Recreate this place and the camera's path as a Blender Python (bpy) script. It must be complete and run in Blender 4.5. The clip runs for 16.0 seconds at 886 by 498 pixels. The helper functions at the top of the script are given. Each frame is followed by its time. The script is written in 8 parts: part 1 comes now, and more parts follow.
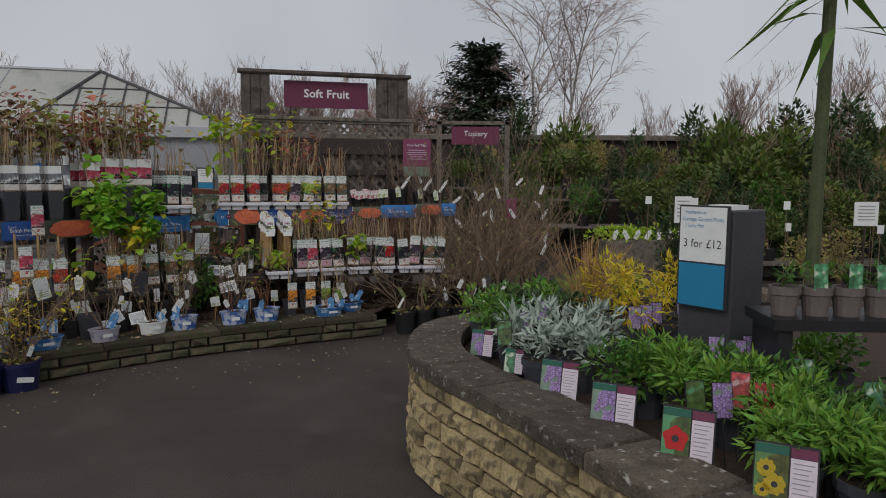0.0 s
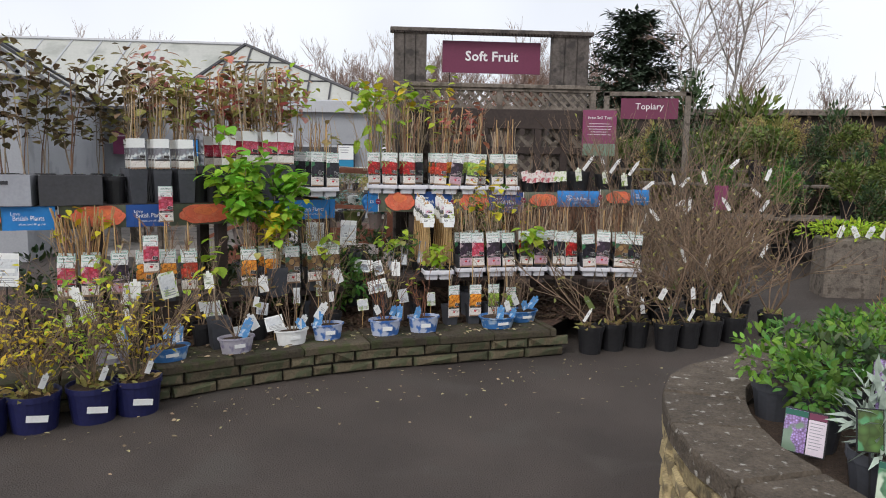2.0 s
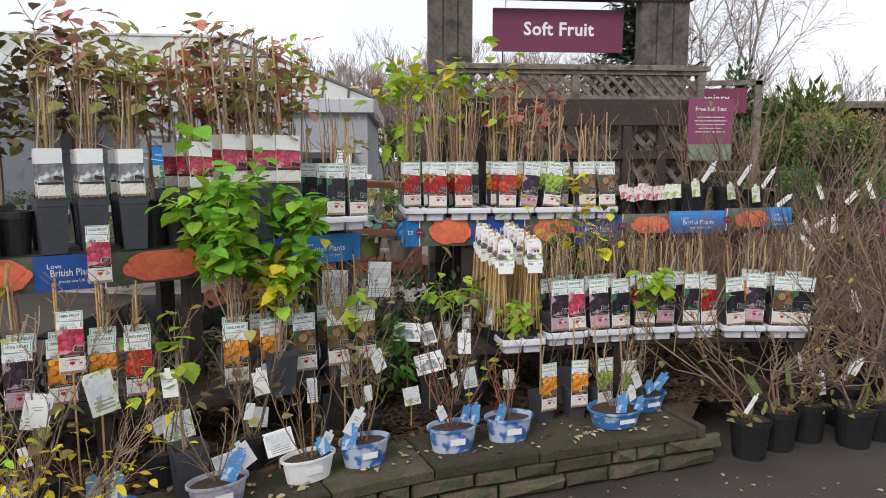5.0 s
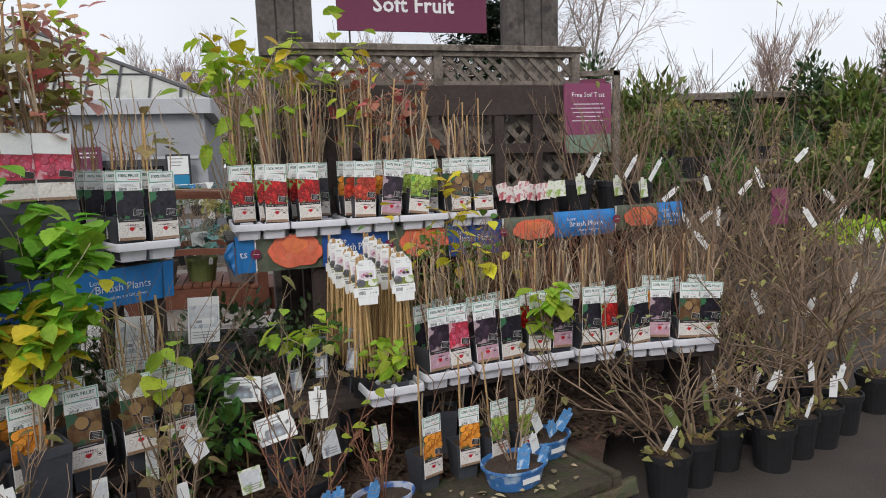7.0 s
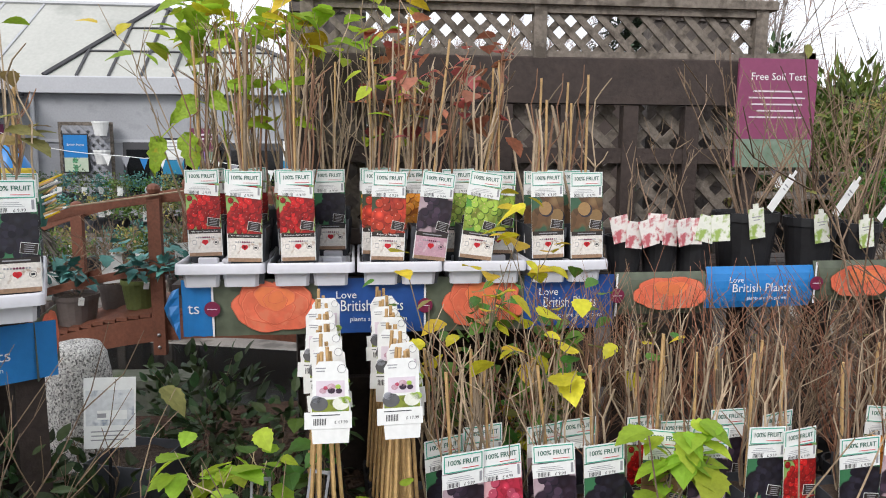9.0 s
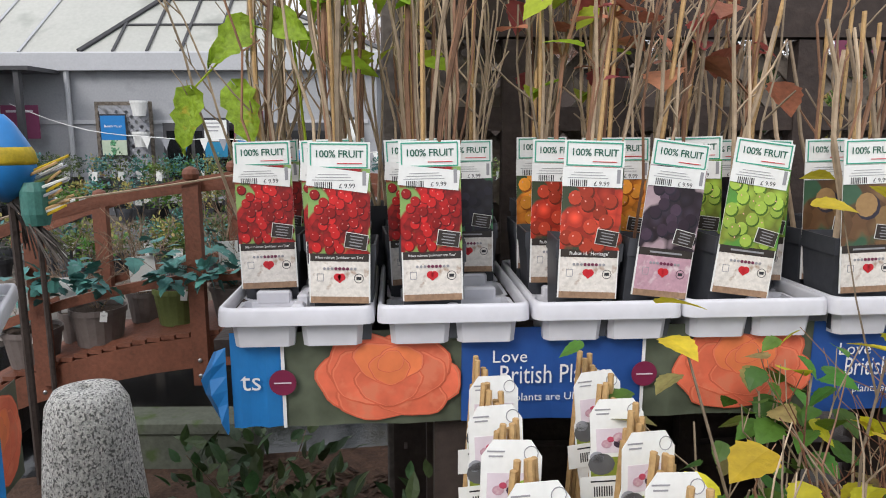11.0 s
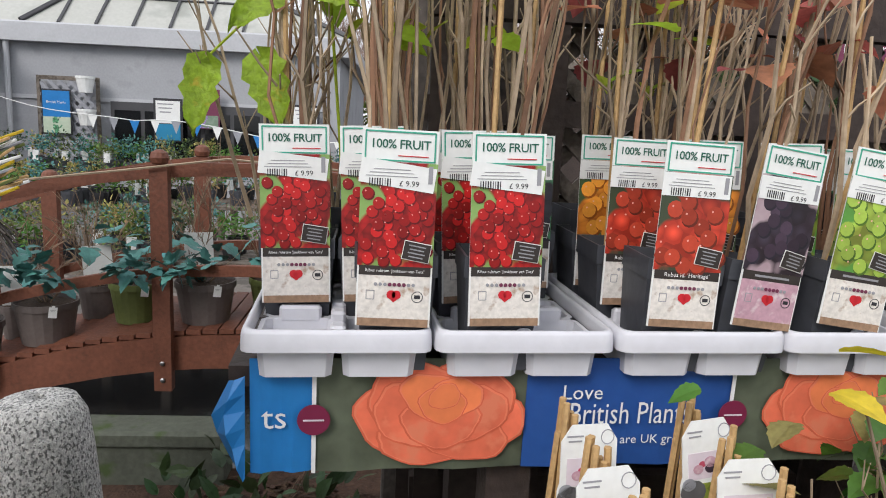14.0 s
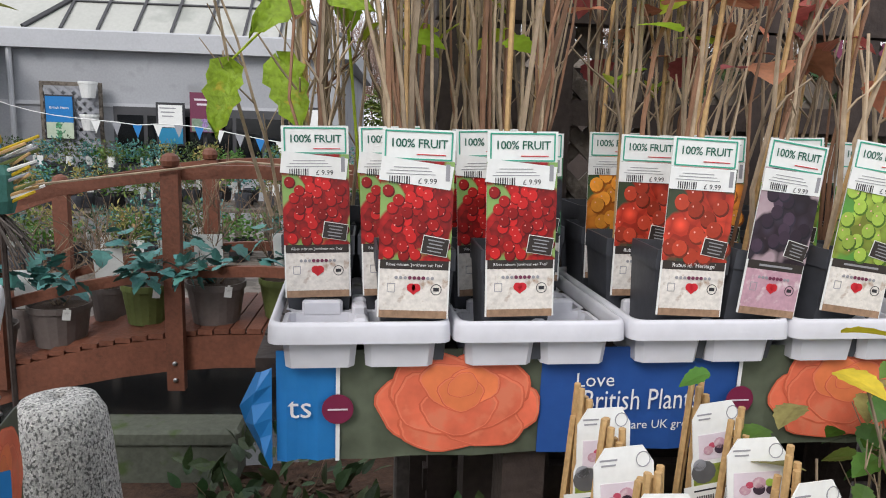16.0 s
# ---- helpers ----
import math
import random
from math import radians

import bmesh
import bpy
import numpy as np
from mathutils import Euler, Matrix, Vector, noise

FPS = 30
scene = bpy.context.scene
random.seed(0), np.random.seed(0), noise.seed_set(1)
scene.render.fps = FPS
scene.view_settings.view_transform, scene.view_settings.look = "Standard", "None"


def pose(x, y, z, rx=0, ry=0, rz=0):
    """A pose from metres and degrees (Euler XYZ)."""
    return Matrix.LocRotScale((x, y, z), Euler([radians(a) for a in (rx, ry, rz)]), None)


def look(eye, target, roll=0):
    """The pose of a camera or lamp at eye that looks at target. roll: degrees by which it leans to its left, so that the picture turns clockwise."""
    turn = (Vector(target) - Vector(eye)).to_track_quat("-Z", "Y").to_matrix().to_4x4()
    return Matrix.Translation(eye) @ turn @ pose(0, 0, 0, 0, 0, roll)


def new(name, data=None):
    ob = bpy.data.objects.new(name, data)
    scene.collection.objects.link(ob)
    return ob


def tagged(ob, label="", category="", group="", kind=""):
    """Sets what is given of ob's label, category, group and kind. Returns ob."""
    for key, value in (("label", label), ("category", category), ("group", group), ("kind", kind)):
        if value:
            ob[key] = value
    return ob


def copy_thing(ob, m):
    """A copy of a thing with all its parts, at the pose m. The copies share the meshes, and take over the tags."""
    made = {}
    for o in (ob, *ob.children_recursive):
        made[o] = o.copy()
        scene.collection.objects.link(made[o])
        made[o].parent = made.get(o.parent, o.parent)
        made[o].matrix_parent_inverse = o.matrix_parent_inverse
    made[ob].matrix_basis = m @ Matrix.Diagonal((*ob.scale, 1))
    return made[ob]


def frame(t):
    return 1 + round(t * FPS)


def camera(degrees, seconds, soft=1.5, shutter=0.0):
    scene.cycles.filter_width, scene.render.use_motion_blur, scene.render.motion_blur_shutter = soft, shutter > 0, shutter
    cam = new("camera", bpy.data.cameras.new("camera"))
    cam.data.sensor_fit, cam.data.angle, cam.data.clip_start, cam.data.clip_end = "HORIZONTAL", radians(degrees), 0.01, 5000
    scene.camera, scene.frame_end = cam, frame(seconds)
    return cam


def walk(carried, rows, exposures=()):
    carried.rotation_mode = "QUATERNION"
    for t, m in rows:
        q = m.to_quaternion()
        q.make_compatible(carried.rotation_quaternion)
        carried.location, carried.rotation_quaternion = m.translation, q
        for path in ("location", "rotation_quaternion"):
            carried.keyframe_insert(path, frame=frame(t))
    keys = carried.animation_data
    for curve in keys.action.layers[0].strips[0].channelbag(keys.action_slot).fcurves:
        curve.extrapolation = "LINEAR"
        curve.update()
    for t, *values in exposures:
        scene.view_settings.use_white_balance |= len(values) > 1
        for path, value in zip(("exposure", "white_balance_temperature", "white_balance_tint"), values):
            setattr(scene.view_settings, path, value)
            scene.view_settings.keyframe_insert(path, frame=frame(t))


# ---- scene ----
cam = camera(64.7, 16.0, soft=1.0)
PATH = [
    (0.0, -0.007, 0.037, 1.442, 84.35, -0.33, -0.16),
    (0.5, -0.115, 0.363, 1.453, 82.84, 1.63, 0.91),
    (1.0, -0.230, 0.665, 1.453, 82.55, 0.39, 4.46),
    (1.5, -0.405, 0.949, 1.465, 82.80, 0.39, 4.34),
    (2.0, -0.539, 1.292, 1.445, 82.50, -0.92, 10.25),
    (2.5, -0.682, 1.577, 1.459, 80.73, -0.80, 15.96),
    (3.0, -0.880, 1.845, 1.457, 82.09, -0.75, 16.10),
    (3.2, -0.967, 1.935, 1.453, 81.30, -0.50, 16.41),
    (5.3, -1.355, 3.104, 1.499, 83.38, -0.00, 8.07),
    (5.5, -1.333, 3.177, 1.501, 83.95, -0.07, 7.86),
    (6.0, -1.314, 3.292, 1.490, 82.19, -0.46, 6.05),
    (6.5, -1.368, 3.486, 1.488, 81.88, -0.50, 1.00),
    (7.0, -1.392, 3.751, 1.476, 82.59, 1.88, -2.75),
    (7.5, -1.327, 4.114, 1.504, 82.56, 0.79, 1.01),
    (8.0, -1.196, 4.437, 1.509, 80.49, 1.21, 0.01),
    (8.5, -1.149, 4.773, 1.519, 80.69, 0.07, -0.23),
    (9.0, -1.104, 5.091, 1.539, 81.90, -0.48, 9.65),
    (9.5, -1.121, 5.325, 1.531, 80.19, -0.49, 14.36),
    (9.7, -1.165, 5.413, 1.534, 82.02, -0.39, 13.19),
    (11.8, -1.785, 6.065, 1.469, 79.66, 0.54, 12.43),
    (12.0, -1.813, 6.073, 1.470, 79.83, 0.68, 11.54),
    (12.5, -1.858, 6.082, 1.473, 80.56, -0.91, 11.93),
    (13.0, -1.857, 6.081, 1.475, 80.61, -1.42, 11.55),
    (13.5, -1.831, 6.081, 1.478, 80.71, -1.82, 9.97),
    (14.0, -1.808, 6.080, 1.479, 80.09, -2.65, 8.83),
    (14.5, -1.806, 6.083, 1.476, 80.14, -2.25, 8.83),
    (15.0, -1.815, 6.070, 1.478, 80.00, -2.54, 8.72),
    (15.5, -1.818, 6.051, 1.479, 80.15, -2.11, 8.85),
    (16.0, -1.824, 6.035, 1.477, 80.11, -1.86, 8.78),
]
EXPOSURES = [(0.0, -0.7), (0.5, -0.28), (1.0, -0.05), (1.5, -0.3), (2.0, 0.28), (2.5, 0.3), (3.0, 0.5), (5.5, 0.28), (6.0, 0.13), (6.5, 0.3), (7.0, 0.16), (7.5, 0.36), (8.5, 0.36), (9.0, 0.63), (9.5, 0.48), (12.0, 0.56), (16.0, 0.52)]
walk(cam, [(t, pose(x, y, z, rx, ry, rz)) for t, x, y, z, rx, ry, rz in PATH], EXPOSURES)

# ---- world and light: a bright overcast winter sky ----
world = bpy.data.worlds.new("overcast")
scene.world = world
world.use_nodes = True
wn = world.node_tree.nodes
wl = world.node_tree.links
wn.clear()
w_out = wn.new("ShaderNodeOutputWorld")
w_bg = wn.new("ShaderNodeBackground")
w_sky = wn.new("ShaderNodeTexSky")
w_sky.sky_type = "NISHITA"
w_sky.sun_disc = False
w_sky.sun_elevation = radians(38)
w_sky.sun_rotation = radians(200)
w_tc = wn.new("ShaderNodeTexCoord")
w_no = wn.new("ShaderNodeTexNoise")
w_no.inputs["Scale"].default_value = 2.2
w_no.inputs["Detail"].default_value = 3
w_ramp = wn.new("ShaderNodeValToRGB")
w_ramp.color_ramp.elements[0].position = 0.3
w_ramp.color_ramp.elements[0].color = (6.33, 6.52, 7.05, 1)
w_ramp.color_ramp.elements[1].position = 0.75
w_ramp.color_ramp.elements[1].color = (8.22, 8.32, 8.8, 1)
w_mix = wn.new("ShaderNodeMixRGB")
w_mix.inputs[0].default_value = 0.9
wl.new(w_tc.outputs["Generated"], w_no.inputs["Vector"])
wl.new(w_no.outputs["Fac"], w_ramp.inputs[0])
wl.new(w_sky.outputs[0], w_mix.inputs[1])
wl.new(w_ramp.outputs[0], w_mix.inputs[2])
wl.new(w_mix.outputs[0], w_bg.inputs[0])
w_bg.inputs[1].default_value = 0.114
wl.new(w_bg.outputs[0], w_out.inputs[0])
sun = new("sun", bpy.data.lights.new("sun", "SUN"))
sun.data.energy = 1.4
sun.data.angle = radians(25)
sun.data.color = (1, 0.955, 0.93)
sun.matrix_world = look((-4, -6, 9), (0, 5, 0))

# ---- materials ----


def mat(name, color, rough=0.7, var=0.18, scale=8.0, fine=60.0, bump=0.15, metal=0.0, rand=0.0, island=0.0, hue=0.0, spec=0.4, second=None, amount=0.5, through_light=0.0):
    """A procedural surface: base colour varied at two scales, with fine relief; second is a stain colour laid over in patches."""
    m = bpy.data.materials.new(name)
    m.use_nodes = True
    n, l = m.node_tree.nodes, m.node_tree.links
    b = n["Principled BSDF"]
    b.inputs["Roughness"].default_value = rough
    b.inputs["Metallic"].default_value = metal
    b.inputs["Specular IOR Level"].default_value = spec
    tc = n.new("ShaderNodeTexCoord")
    big, small = n.new("ShaderNodeTexNoise"), n.new("ShaderNodeTexNoise")
    for node, sc in ((big, scale), (small, fine)):
        node.inputs["Scale"].default_value = sc
        node.inputs["Detail"].default_value = 4
        l.new(tc.outputs["Object"], node.inputs["Vector"])
    add = n.new("ShaderNodeMath")
    add.operation = "ADD"
    l.new(big.outputs["Fac"], add.inputs[0])
    l.new(small.outputs["Fac"], add.inputs[1])
    rng = n.new("ShaderNodeMapRange")
    rng.inputs[1].default_value, rng.inputs[2].default_value = 0.65, 1.35
    rng.inputs[3].default_value, rng.inputs[4].default_value = 1 - var, 1 + var
    l.new(add.outputs[0], rng.inputs[0])
    hsv = n.new("ShaderNodeHueSaturation")
    hsv.inputs["Color"].default_value = (*color, 1)
    l.new(rng.outputs[0], hsv.inputs["Value"])
    src = hsv
    if second:
        ramp = n.new("ShaderNodeValToRGB")
        ramp.color_ramp.elements[0].position = 0.62 - amount * 0.2
        ramp.color_ramp.elements[1].position = 0.72 - amount * 0.2
        patch = n.new("ShaderNodeTexNoise")
        patch.inputs["Scale"].default_value = scale * 1.7
        patch.inputs["Detail"].default_value = 6
        l.new(tc.outputs["Object"], patch.inputs["Vector"])
        l.new(patch.outputs["Fac"], ramp.inputs[0])
        mx = n.new("ShaderNodeMixRGB")
        mx.inputs[2].default_value = (*second, 1)
        l.new(ramp.outputs[0], mx.inputs[0])
        l.new(hsv.outputs[0], mx.inputs[1])
        src = mx
    if rand or island or hue:
        if island or hue:
            g = n.new("ShaderNodeNewGeometry").outputs["Random Per Island"]
        else:
            g = n.new("ShaderNodeObjectInfo").outputs["Random"]
        amp = max(rand, island)
        h2 = n.new("ShaderNodeHueSaturation")
        r2, r3 = n.new("ShaderNodeMapRange"), n.new("ShaderNodeMapRange")
        r2.inputs[3].default_value, r2.inputs[4].default_value = 1 - amp, 1 + amp
        r3.inputs[3].default_value, r3.inputs[4].default_value = 0.5 - hue, 0.5 + hue
        l.new(g, r2.inputs[0])
        wob = n.new("ShaderNodeMath")
        wob.operation = "MULTIPLY"
        wob.inputs[1].default_value = 7.31
        fr = n.new("ShaderNodeMath")
        fr.operation = "FRACT"
        l.new(g, wob.inputs[0])
        l.new(wob.outputs[0], fr.inputs[0])
        l.new(fr.outputs[0], r3.inputs[0])
        l.new(r2.outputs[0], h2.inputs["Value"])
        l.new(r3.outputs[0], h2.inputs["Hue"])
        l.new(src.outputs[0], h2.inputs["Color"])
        src = h2
    l.new(src.outputs[0], b.inputs["Base Color"])
    if bump:
        bp = n.new("ShaderNodeBump")
        bp.inputs["Strength"].default_value = bump
        bp.inputs["Distance"].default_value = 0.01
        l.new(add.outputs[0], bp.inputs["Height"])
        l.new(bp.outputs[0], b.inputs["Normal"])
    if through_light:
        tr = n.new("ShaderNodeBsdfTranslucent")
        l.new(src.outputs[0], tr.inputs[0])
        ms = n.new("ShaderNodeMixShader")
        ms.inputs[0].default_value = through_light
        l.new(b.outputs[0], ms.inputs[1])
        l.new(tr.outputs[0], ms.inputs[2])
        l.new(ms.outputs[0], n["Material Output"].inputs[0])
    return m


def print_mat(name, fruit, ground, scale=55.0, ground2=None):
    """A glossy printed photograph: round fruit in one colour on a blurred leafy ground."""
    m = bpy.data.materials.new(name)
    m.use_nodes = True
    n, l = m.node_tree.nodes, m.node_tree.links
    b = n["Principled BSDF"]
    b.inputs["Roughness"].default_value = 0.35
    tc = n.new("ShaderNodeTexCoord")
    vo = n.new("ShaderNodeTexVoronoi")
    vo.inputs["Scale"].default_value = scale
    vo.inputs["Randomness"].default_value = 0.7
    l.new(tc.outputs["Object"], vo.inputs["Vector"])
    shade = n.new("ShaderNodeValToRGB")
    e = shade.color_ramp.elements
    e[0].position, e[0].color = 0.0, (min(1, fruit[0] * 1.6 + 0.25), min(1, fruit[1] * 1.6 + 0.2), min(1, fruit[2] * 1.6 + 0.2), 1)
    e[1].position, e[1].color = 0.62, (fruit[0] * 0.5, fruit[1] * 0.4, fruit[2] * 0.4, 1)
    mid = e.new(0.14)
    mid.color = (*fruit, 1)
    l.new(vo.outputs["Distance"], shade.inputs[0])
    no = n.new("ShaderNodeTexNoise")
    no.inputs["Scale"].default_value = 16
    no.inputs["Detail"].default_value = 2
    l.new(tc.outputs["Object"], no.inputs["Vector"])
    gr = n.new("ShaderNodeValToRGB")
    gr.color_ramp.elements[0].color = (*ground, 1)
    gr.color_ramp.elements[1].color = (*(ground2 or [min(1, 2.2 * c + 0.03) for c in ground]), 1)
    no2 = n.new("ShaderNodeTexNoise")
    no2.inputs["Scale"].default_value = 30
    l.new(tc.outputs["Object"], no2.inputs["Vector"])
    l.new(no2.outputs["Fac"], gr.inputs[0])
    sep = n.new("ShaderNodeSeparateXYZ")
    l.new(tc.outputs["Object"], sep.inputs[0])
    ab = n.new("ShaderNodeMath")
    ab.operation = "ABSOLUTE"
    l.new(sep.outputs[0], ab.inputs[0])
    off = n.new("ShaderNodeMath")
    off.operation = "MULTIPLY_ADD"
    off.inputs[1].default_value, off.inputs[2].default_value = -4.0, 0.1
    l.new(ab.outputs[0], off.inputs[0])
    mass = n.new("ShaderNodeMath")
    mass.operation = "ADD"
    l.new(off.outputs[0], mass.inputs[0])
    l.new(no.outputs["Fac"], mass.inputs[1])
    tone = n.new("ShaderNodeHueSaturation")
    tv = n.new("ShaderNodeMapRange")
    tv.inputs[3].default_value, tv.inputs[4].default_value = 0.75, 1.5
    sc = n.new("ShaderNodeSeparateColor")
    l.new(vo.outputs["Color"], sc.inputs[0])
    l.new(sc.outputs[0], tv.inputs[0])
    l.new(tv.outputs[0], tone.inputs["Value"])
    l.new(shade.outputs[0], tone.inputs["Color"])
    cut = n.new("ShaderNodeValToRGB")
    cut.color_ramp.elements[0].position, cut.color_ramp.elements[1].position = 0.42, 0.47
    l.new(mass.outputs[0], cut.inputs[0])
    mx = n.new("ShaderNodeMixRGB")
    l.new(cut.outputs[0], mx.inputs[0])
    l.new(gr.outputs[0], mx.inputs[1])
    l.new(tone.outputs[0], mx.inputs[2])
    l.new(mx.outputs[0], b.inputs["Base Color"])
    return m


M_TARMAC = mat("tarmac", (0.062, 0.05, 0.043), 0.8, 0.5, 1.2, 110, 1.0, second=(0.07, 0.06, 0.052), amount=0.3)
M_STONE = mat("walling_stone", (0.36, 0.285, 0.15), 0.9, 0.4, 9, 70, 0.9, rand=0.45, second=(0.15, 0.12, 0.07), amount=0.45)
M_STONE_DARK = mat("damp_walling_stone", (0.105, 0.085, 0.052), 0.85, 0.35, 9, 70, 0.7, rand=0.3, second=(0.07, 0.075, 0.04), amount=0.7)
M_CAP = mat("weathered_coping_stone", (0.098, 0.078, 0.058), 0.9, 0.5, 16, 90, 0.9, rand=0.28, second=(0.42, 0.4, 0.36), amount=0.05)
M_CAP_LOW = mat("mossy_coping_stone", (0.064, 0.052, 0.034), 0.9, 0.45, 6, 60, 0.8, rand=0.3, second=(0.05, 0.055, 0.022), amount=0.6)
M_MORTAR = mat("mortar", (0.034, 0.029, 0.022), 0.95, 0.2, 14, 90, 0.4)
M_BARK = mat("bark_chips", (0.066, 0.04, 0.025), 0.95, 0.5, 14, 60, 0.9, island=0.5, hue=0.02)
M_SOIL = mat("compost", (0.06, 0.04, 0.028), 0.95, 0.4, 30, 120, 0.8)
M_TIMBER_DARK = mat("dark_stained_timber", (0.045, 0.032, 0.027), 0.7, 0.35, 6, 50, 0.4)
M_TIMBER_GREY = mat("weathered_grey_timber", (0.17, 0.145, 0.12), 0.85, 0.4, 9, 60, 0.5, second=(0.09, 0.075, 0.06), amount=0.5)
M_TIMBER_RED = mat("red_brown_timber", (0.16, 0.058, 0.033), 0.6, 0.3, 7, 60, 0.3, rand=0.12)
M_TIMBER_POST = mat("aged_post_timber", (0.105, 0.09, 0.08), 0.85, 0.4, 5, 40, 0.5, second=(0.05, 0.043, 0.04), amount=0.5)
M_TRAY = mat("pale_grey_plastic", (0.62, 0.62, 0.66), 0.45, 0.07, 6, 40, 0.05)
M_POT_BLACK = mat("black_plastic", (0.018, 0.018, 0.02), 0.45, 0.3, 9, 50, 0.05)
M_POT_GREY = mat("dark_grey_plastic", (0.055, 0.058, 0.068), 0.5, 0.2, 9, 50, 0.05)
M_POT_TAUPE = mat("taupe_plastic", (0.15, 0.125, 0.115), 0.55, 0.15, 9, 50, 0.05)
M_POT_GREEN = mat("olive_plastic", (0.12, 0.15, 0.045), 0.55, 0.15, 9, 50, 0.05)
M_POT_BLUE = mat("navy_plastic", (0.014, 0.016, 0.07), 0.45, 0.2, 9, 50, 0.05)
M_WHITE = mat("white_card", (0.78, 0.79, 0.77), 0.45, 0.06, 20, 90, 0.02)
M_MINT = mat("mint_green_ink", (0.05, 0.36, 0.25), 0.45, 0.05, 20, 90, 0.0)
M_INK = mat("dark_ink", (0.03, 0.03, 0.035), 0.5, 0.05, 20, 90, 0.0)
M_INK_GREY = mat("grey_ink", (0.3, 0.3, 0.32), 0.5, 0.05, 20, 90, 0.0)
M_INK_GREEN = mat("deep_green_ink", (0.015, 0.11, 0.075), 0.5, 0.05, 20, 90, 0.0)
M_RED_INK = mat("red_ink", (0.55, 0.02, 0.03), 0.4, 0.05, 20, 90, 0.0)
M_WOODPRINT = mat("printed_whitewashed_wood", (0.7, 0.66, 0.61), 0.4, 0.22, 30, 170, 0.0, second=(0.36, 0.24, 0.16), amount=0.2)
M_WOODFOOT = mat("printed_brown_wood", (0.3, 0.19, 0.12), 0.4, 0.25, 40, 160, 0.0)
M_BLACKBOARD = mat("printed_blackboard", (0.035, 0.028, 0.025), 0.4, 0.1, 20, 90, 0.0)
M_PLUM = mat("plum_sign_face", (0.155, 0.03, 0.07), 0.5, 0.1, 3, 60, 0.02)
M_LETTER = mat("white_lettering", (0.8, 0.8, 0.8), 0.5, 0.04, 20, 90, 0.0)
M_BANNER_BLUE = mat("bright_blue_vinyl", (0.025, 0.2, 0.52), 0.35, 0.08, 4, 40, 0.05)
M_BANNER_NAVY = mat("mid_blue_vinyl", (0.025, 0.085, 0.3), 0.35, 0.1, 4, 40, 0.05)
M_BANNER_GREEN = mat("blurred_green_vinyl", (0.1, 0.115, 0.08), 0.35, 0.3, 8, 30, 0.05)
M_ROSE = mat("printed_rose_petals", (0.76, 0.165, 0.09), 0.38, 0.22, 11, 26, 0.0, island=0.1, second=(0.8, 0.23, 0.13), amount=0.5)
M_ROSE_INNER = mat("printed_rose_heart", (0.79, 0.215, 0.085), 0.38, 0.16, 12, 30, 0.0, island=0.08)
M_ROSE_RIM = mat("printed_rose_petal_rims", (0.79, 0.215, 0.12), 0.38, 0.1, 18, 40, 0.0)
M_FALLEN = mat("pale_fallen_leaves", (0.36, 0.29, 0.17), 0.8, 0.3, 20, 90, 0.2, island=0.4, hue=0.03)
M_PALM_TRUNK = mat("green_palm_stem", (0.07, 0.085, 0.035), 0.7, 0.3, 12, 60, 0.3)
M_TOPIARY = mat("yellow_green_topiary_leaves", (0.11, 0.15, 0.03), 0.55, 0.25, 20, 90, 0.2, island=0.45, hue=0.03, through_light=0.2)
M_ROSE_DEEP = mat("printed_rose_shadow", (0.66, 0.13, 0.068), 0.38, 0.16, 18, 40, 0.0)
M_BADGE = mat("maroon_badge", (0.19, 0.02, 0.06), 0.4, 0.05, 10, 40, 0.0)
M_CANE = mat("brown_canes", (0.34, 0.262, 0.18), 0.75, 0.3, 14, 60, 0.2, rand=0.5)
M_CANE_RED = mat("reddish_canes", (0.23, 0.125, 0.075), 0.7, 0.25, 14, 60, 0.15, rand=0.35)
M_CANE_PALE = mat("pale_bamboo", (0.48, 0.31, 0.14), 0.6, 0.2, 30, 120, 0.2, island=0.2)
M_TWIG = mat("bare_twigs", (0.225, 0.158, 0.105), 0.8, 0.3, 30, 120, 0.3, island=0.35, hue=0.01)
M_TWIG_RED = mat("reddish_twigs", (0.22, 0.1, 0.06), 0.8, 0.3, 30, 120, 0.3, island=0.3)
M_LEAF_LIME = mat("lime_green_leaves", (0.4, 0.55, 0.05), 0.65, 0.2, 20, 90, 0.2, island=0.3, hue=0.03, through_light=0.45)
M_LEAF_RASP = mat("bright_green_raspberry_leaves", (0.23, 0.45, 0.04), 0.6, 0.25, 20, 90, 0.3, island=0.35, hue=0.025, through_light=0.4)
M_SHOOT = mat("lime_leaves_with_rusty_patches", (0.3, 0.45, 0.035), 0.5, 0.35, 22, 110, 0.4, second=(0.5, 0.42, 0.04), amount=-0.1, through_light=0.35)
M_LEAF_YELLOW = mat("yellow_leaves", (0.64, 0.52, 0.035), 0.5, 0.2, 20, 90, 0.2, island=0.25, hue=0.03, through_light=0.35)
M_LEAF_GREEN = mat("mid_green_leaves", (0.085, 0.19, 0.03), 0.5, 0.2, 20, 90, 0.2, island=0.35, hue=0.03, through_light=0.3)
M_LEAF_BRIGHT = mat("fresh_green_leaves", (0.17, 0.33, 0.045), 0.5, 0.2, 20, 90, 0.2, island=0.35, hue=0.02, through_light=0.3)
M_LEAF_DARK = mat("dark_evergreen_leaves", (0.05, 0.085, 0.03), 0.55, 0.25, 20, 90, 0.2, island=0.5, hue=0.04, through_light=0.15)
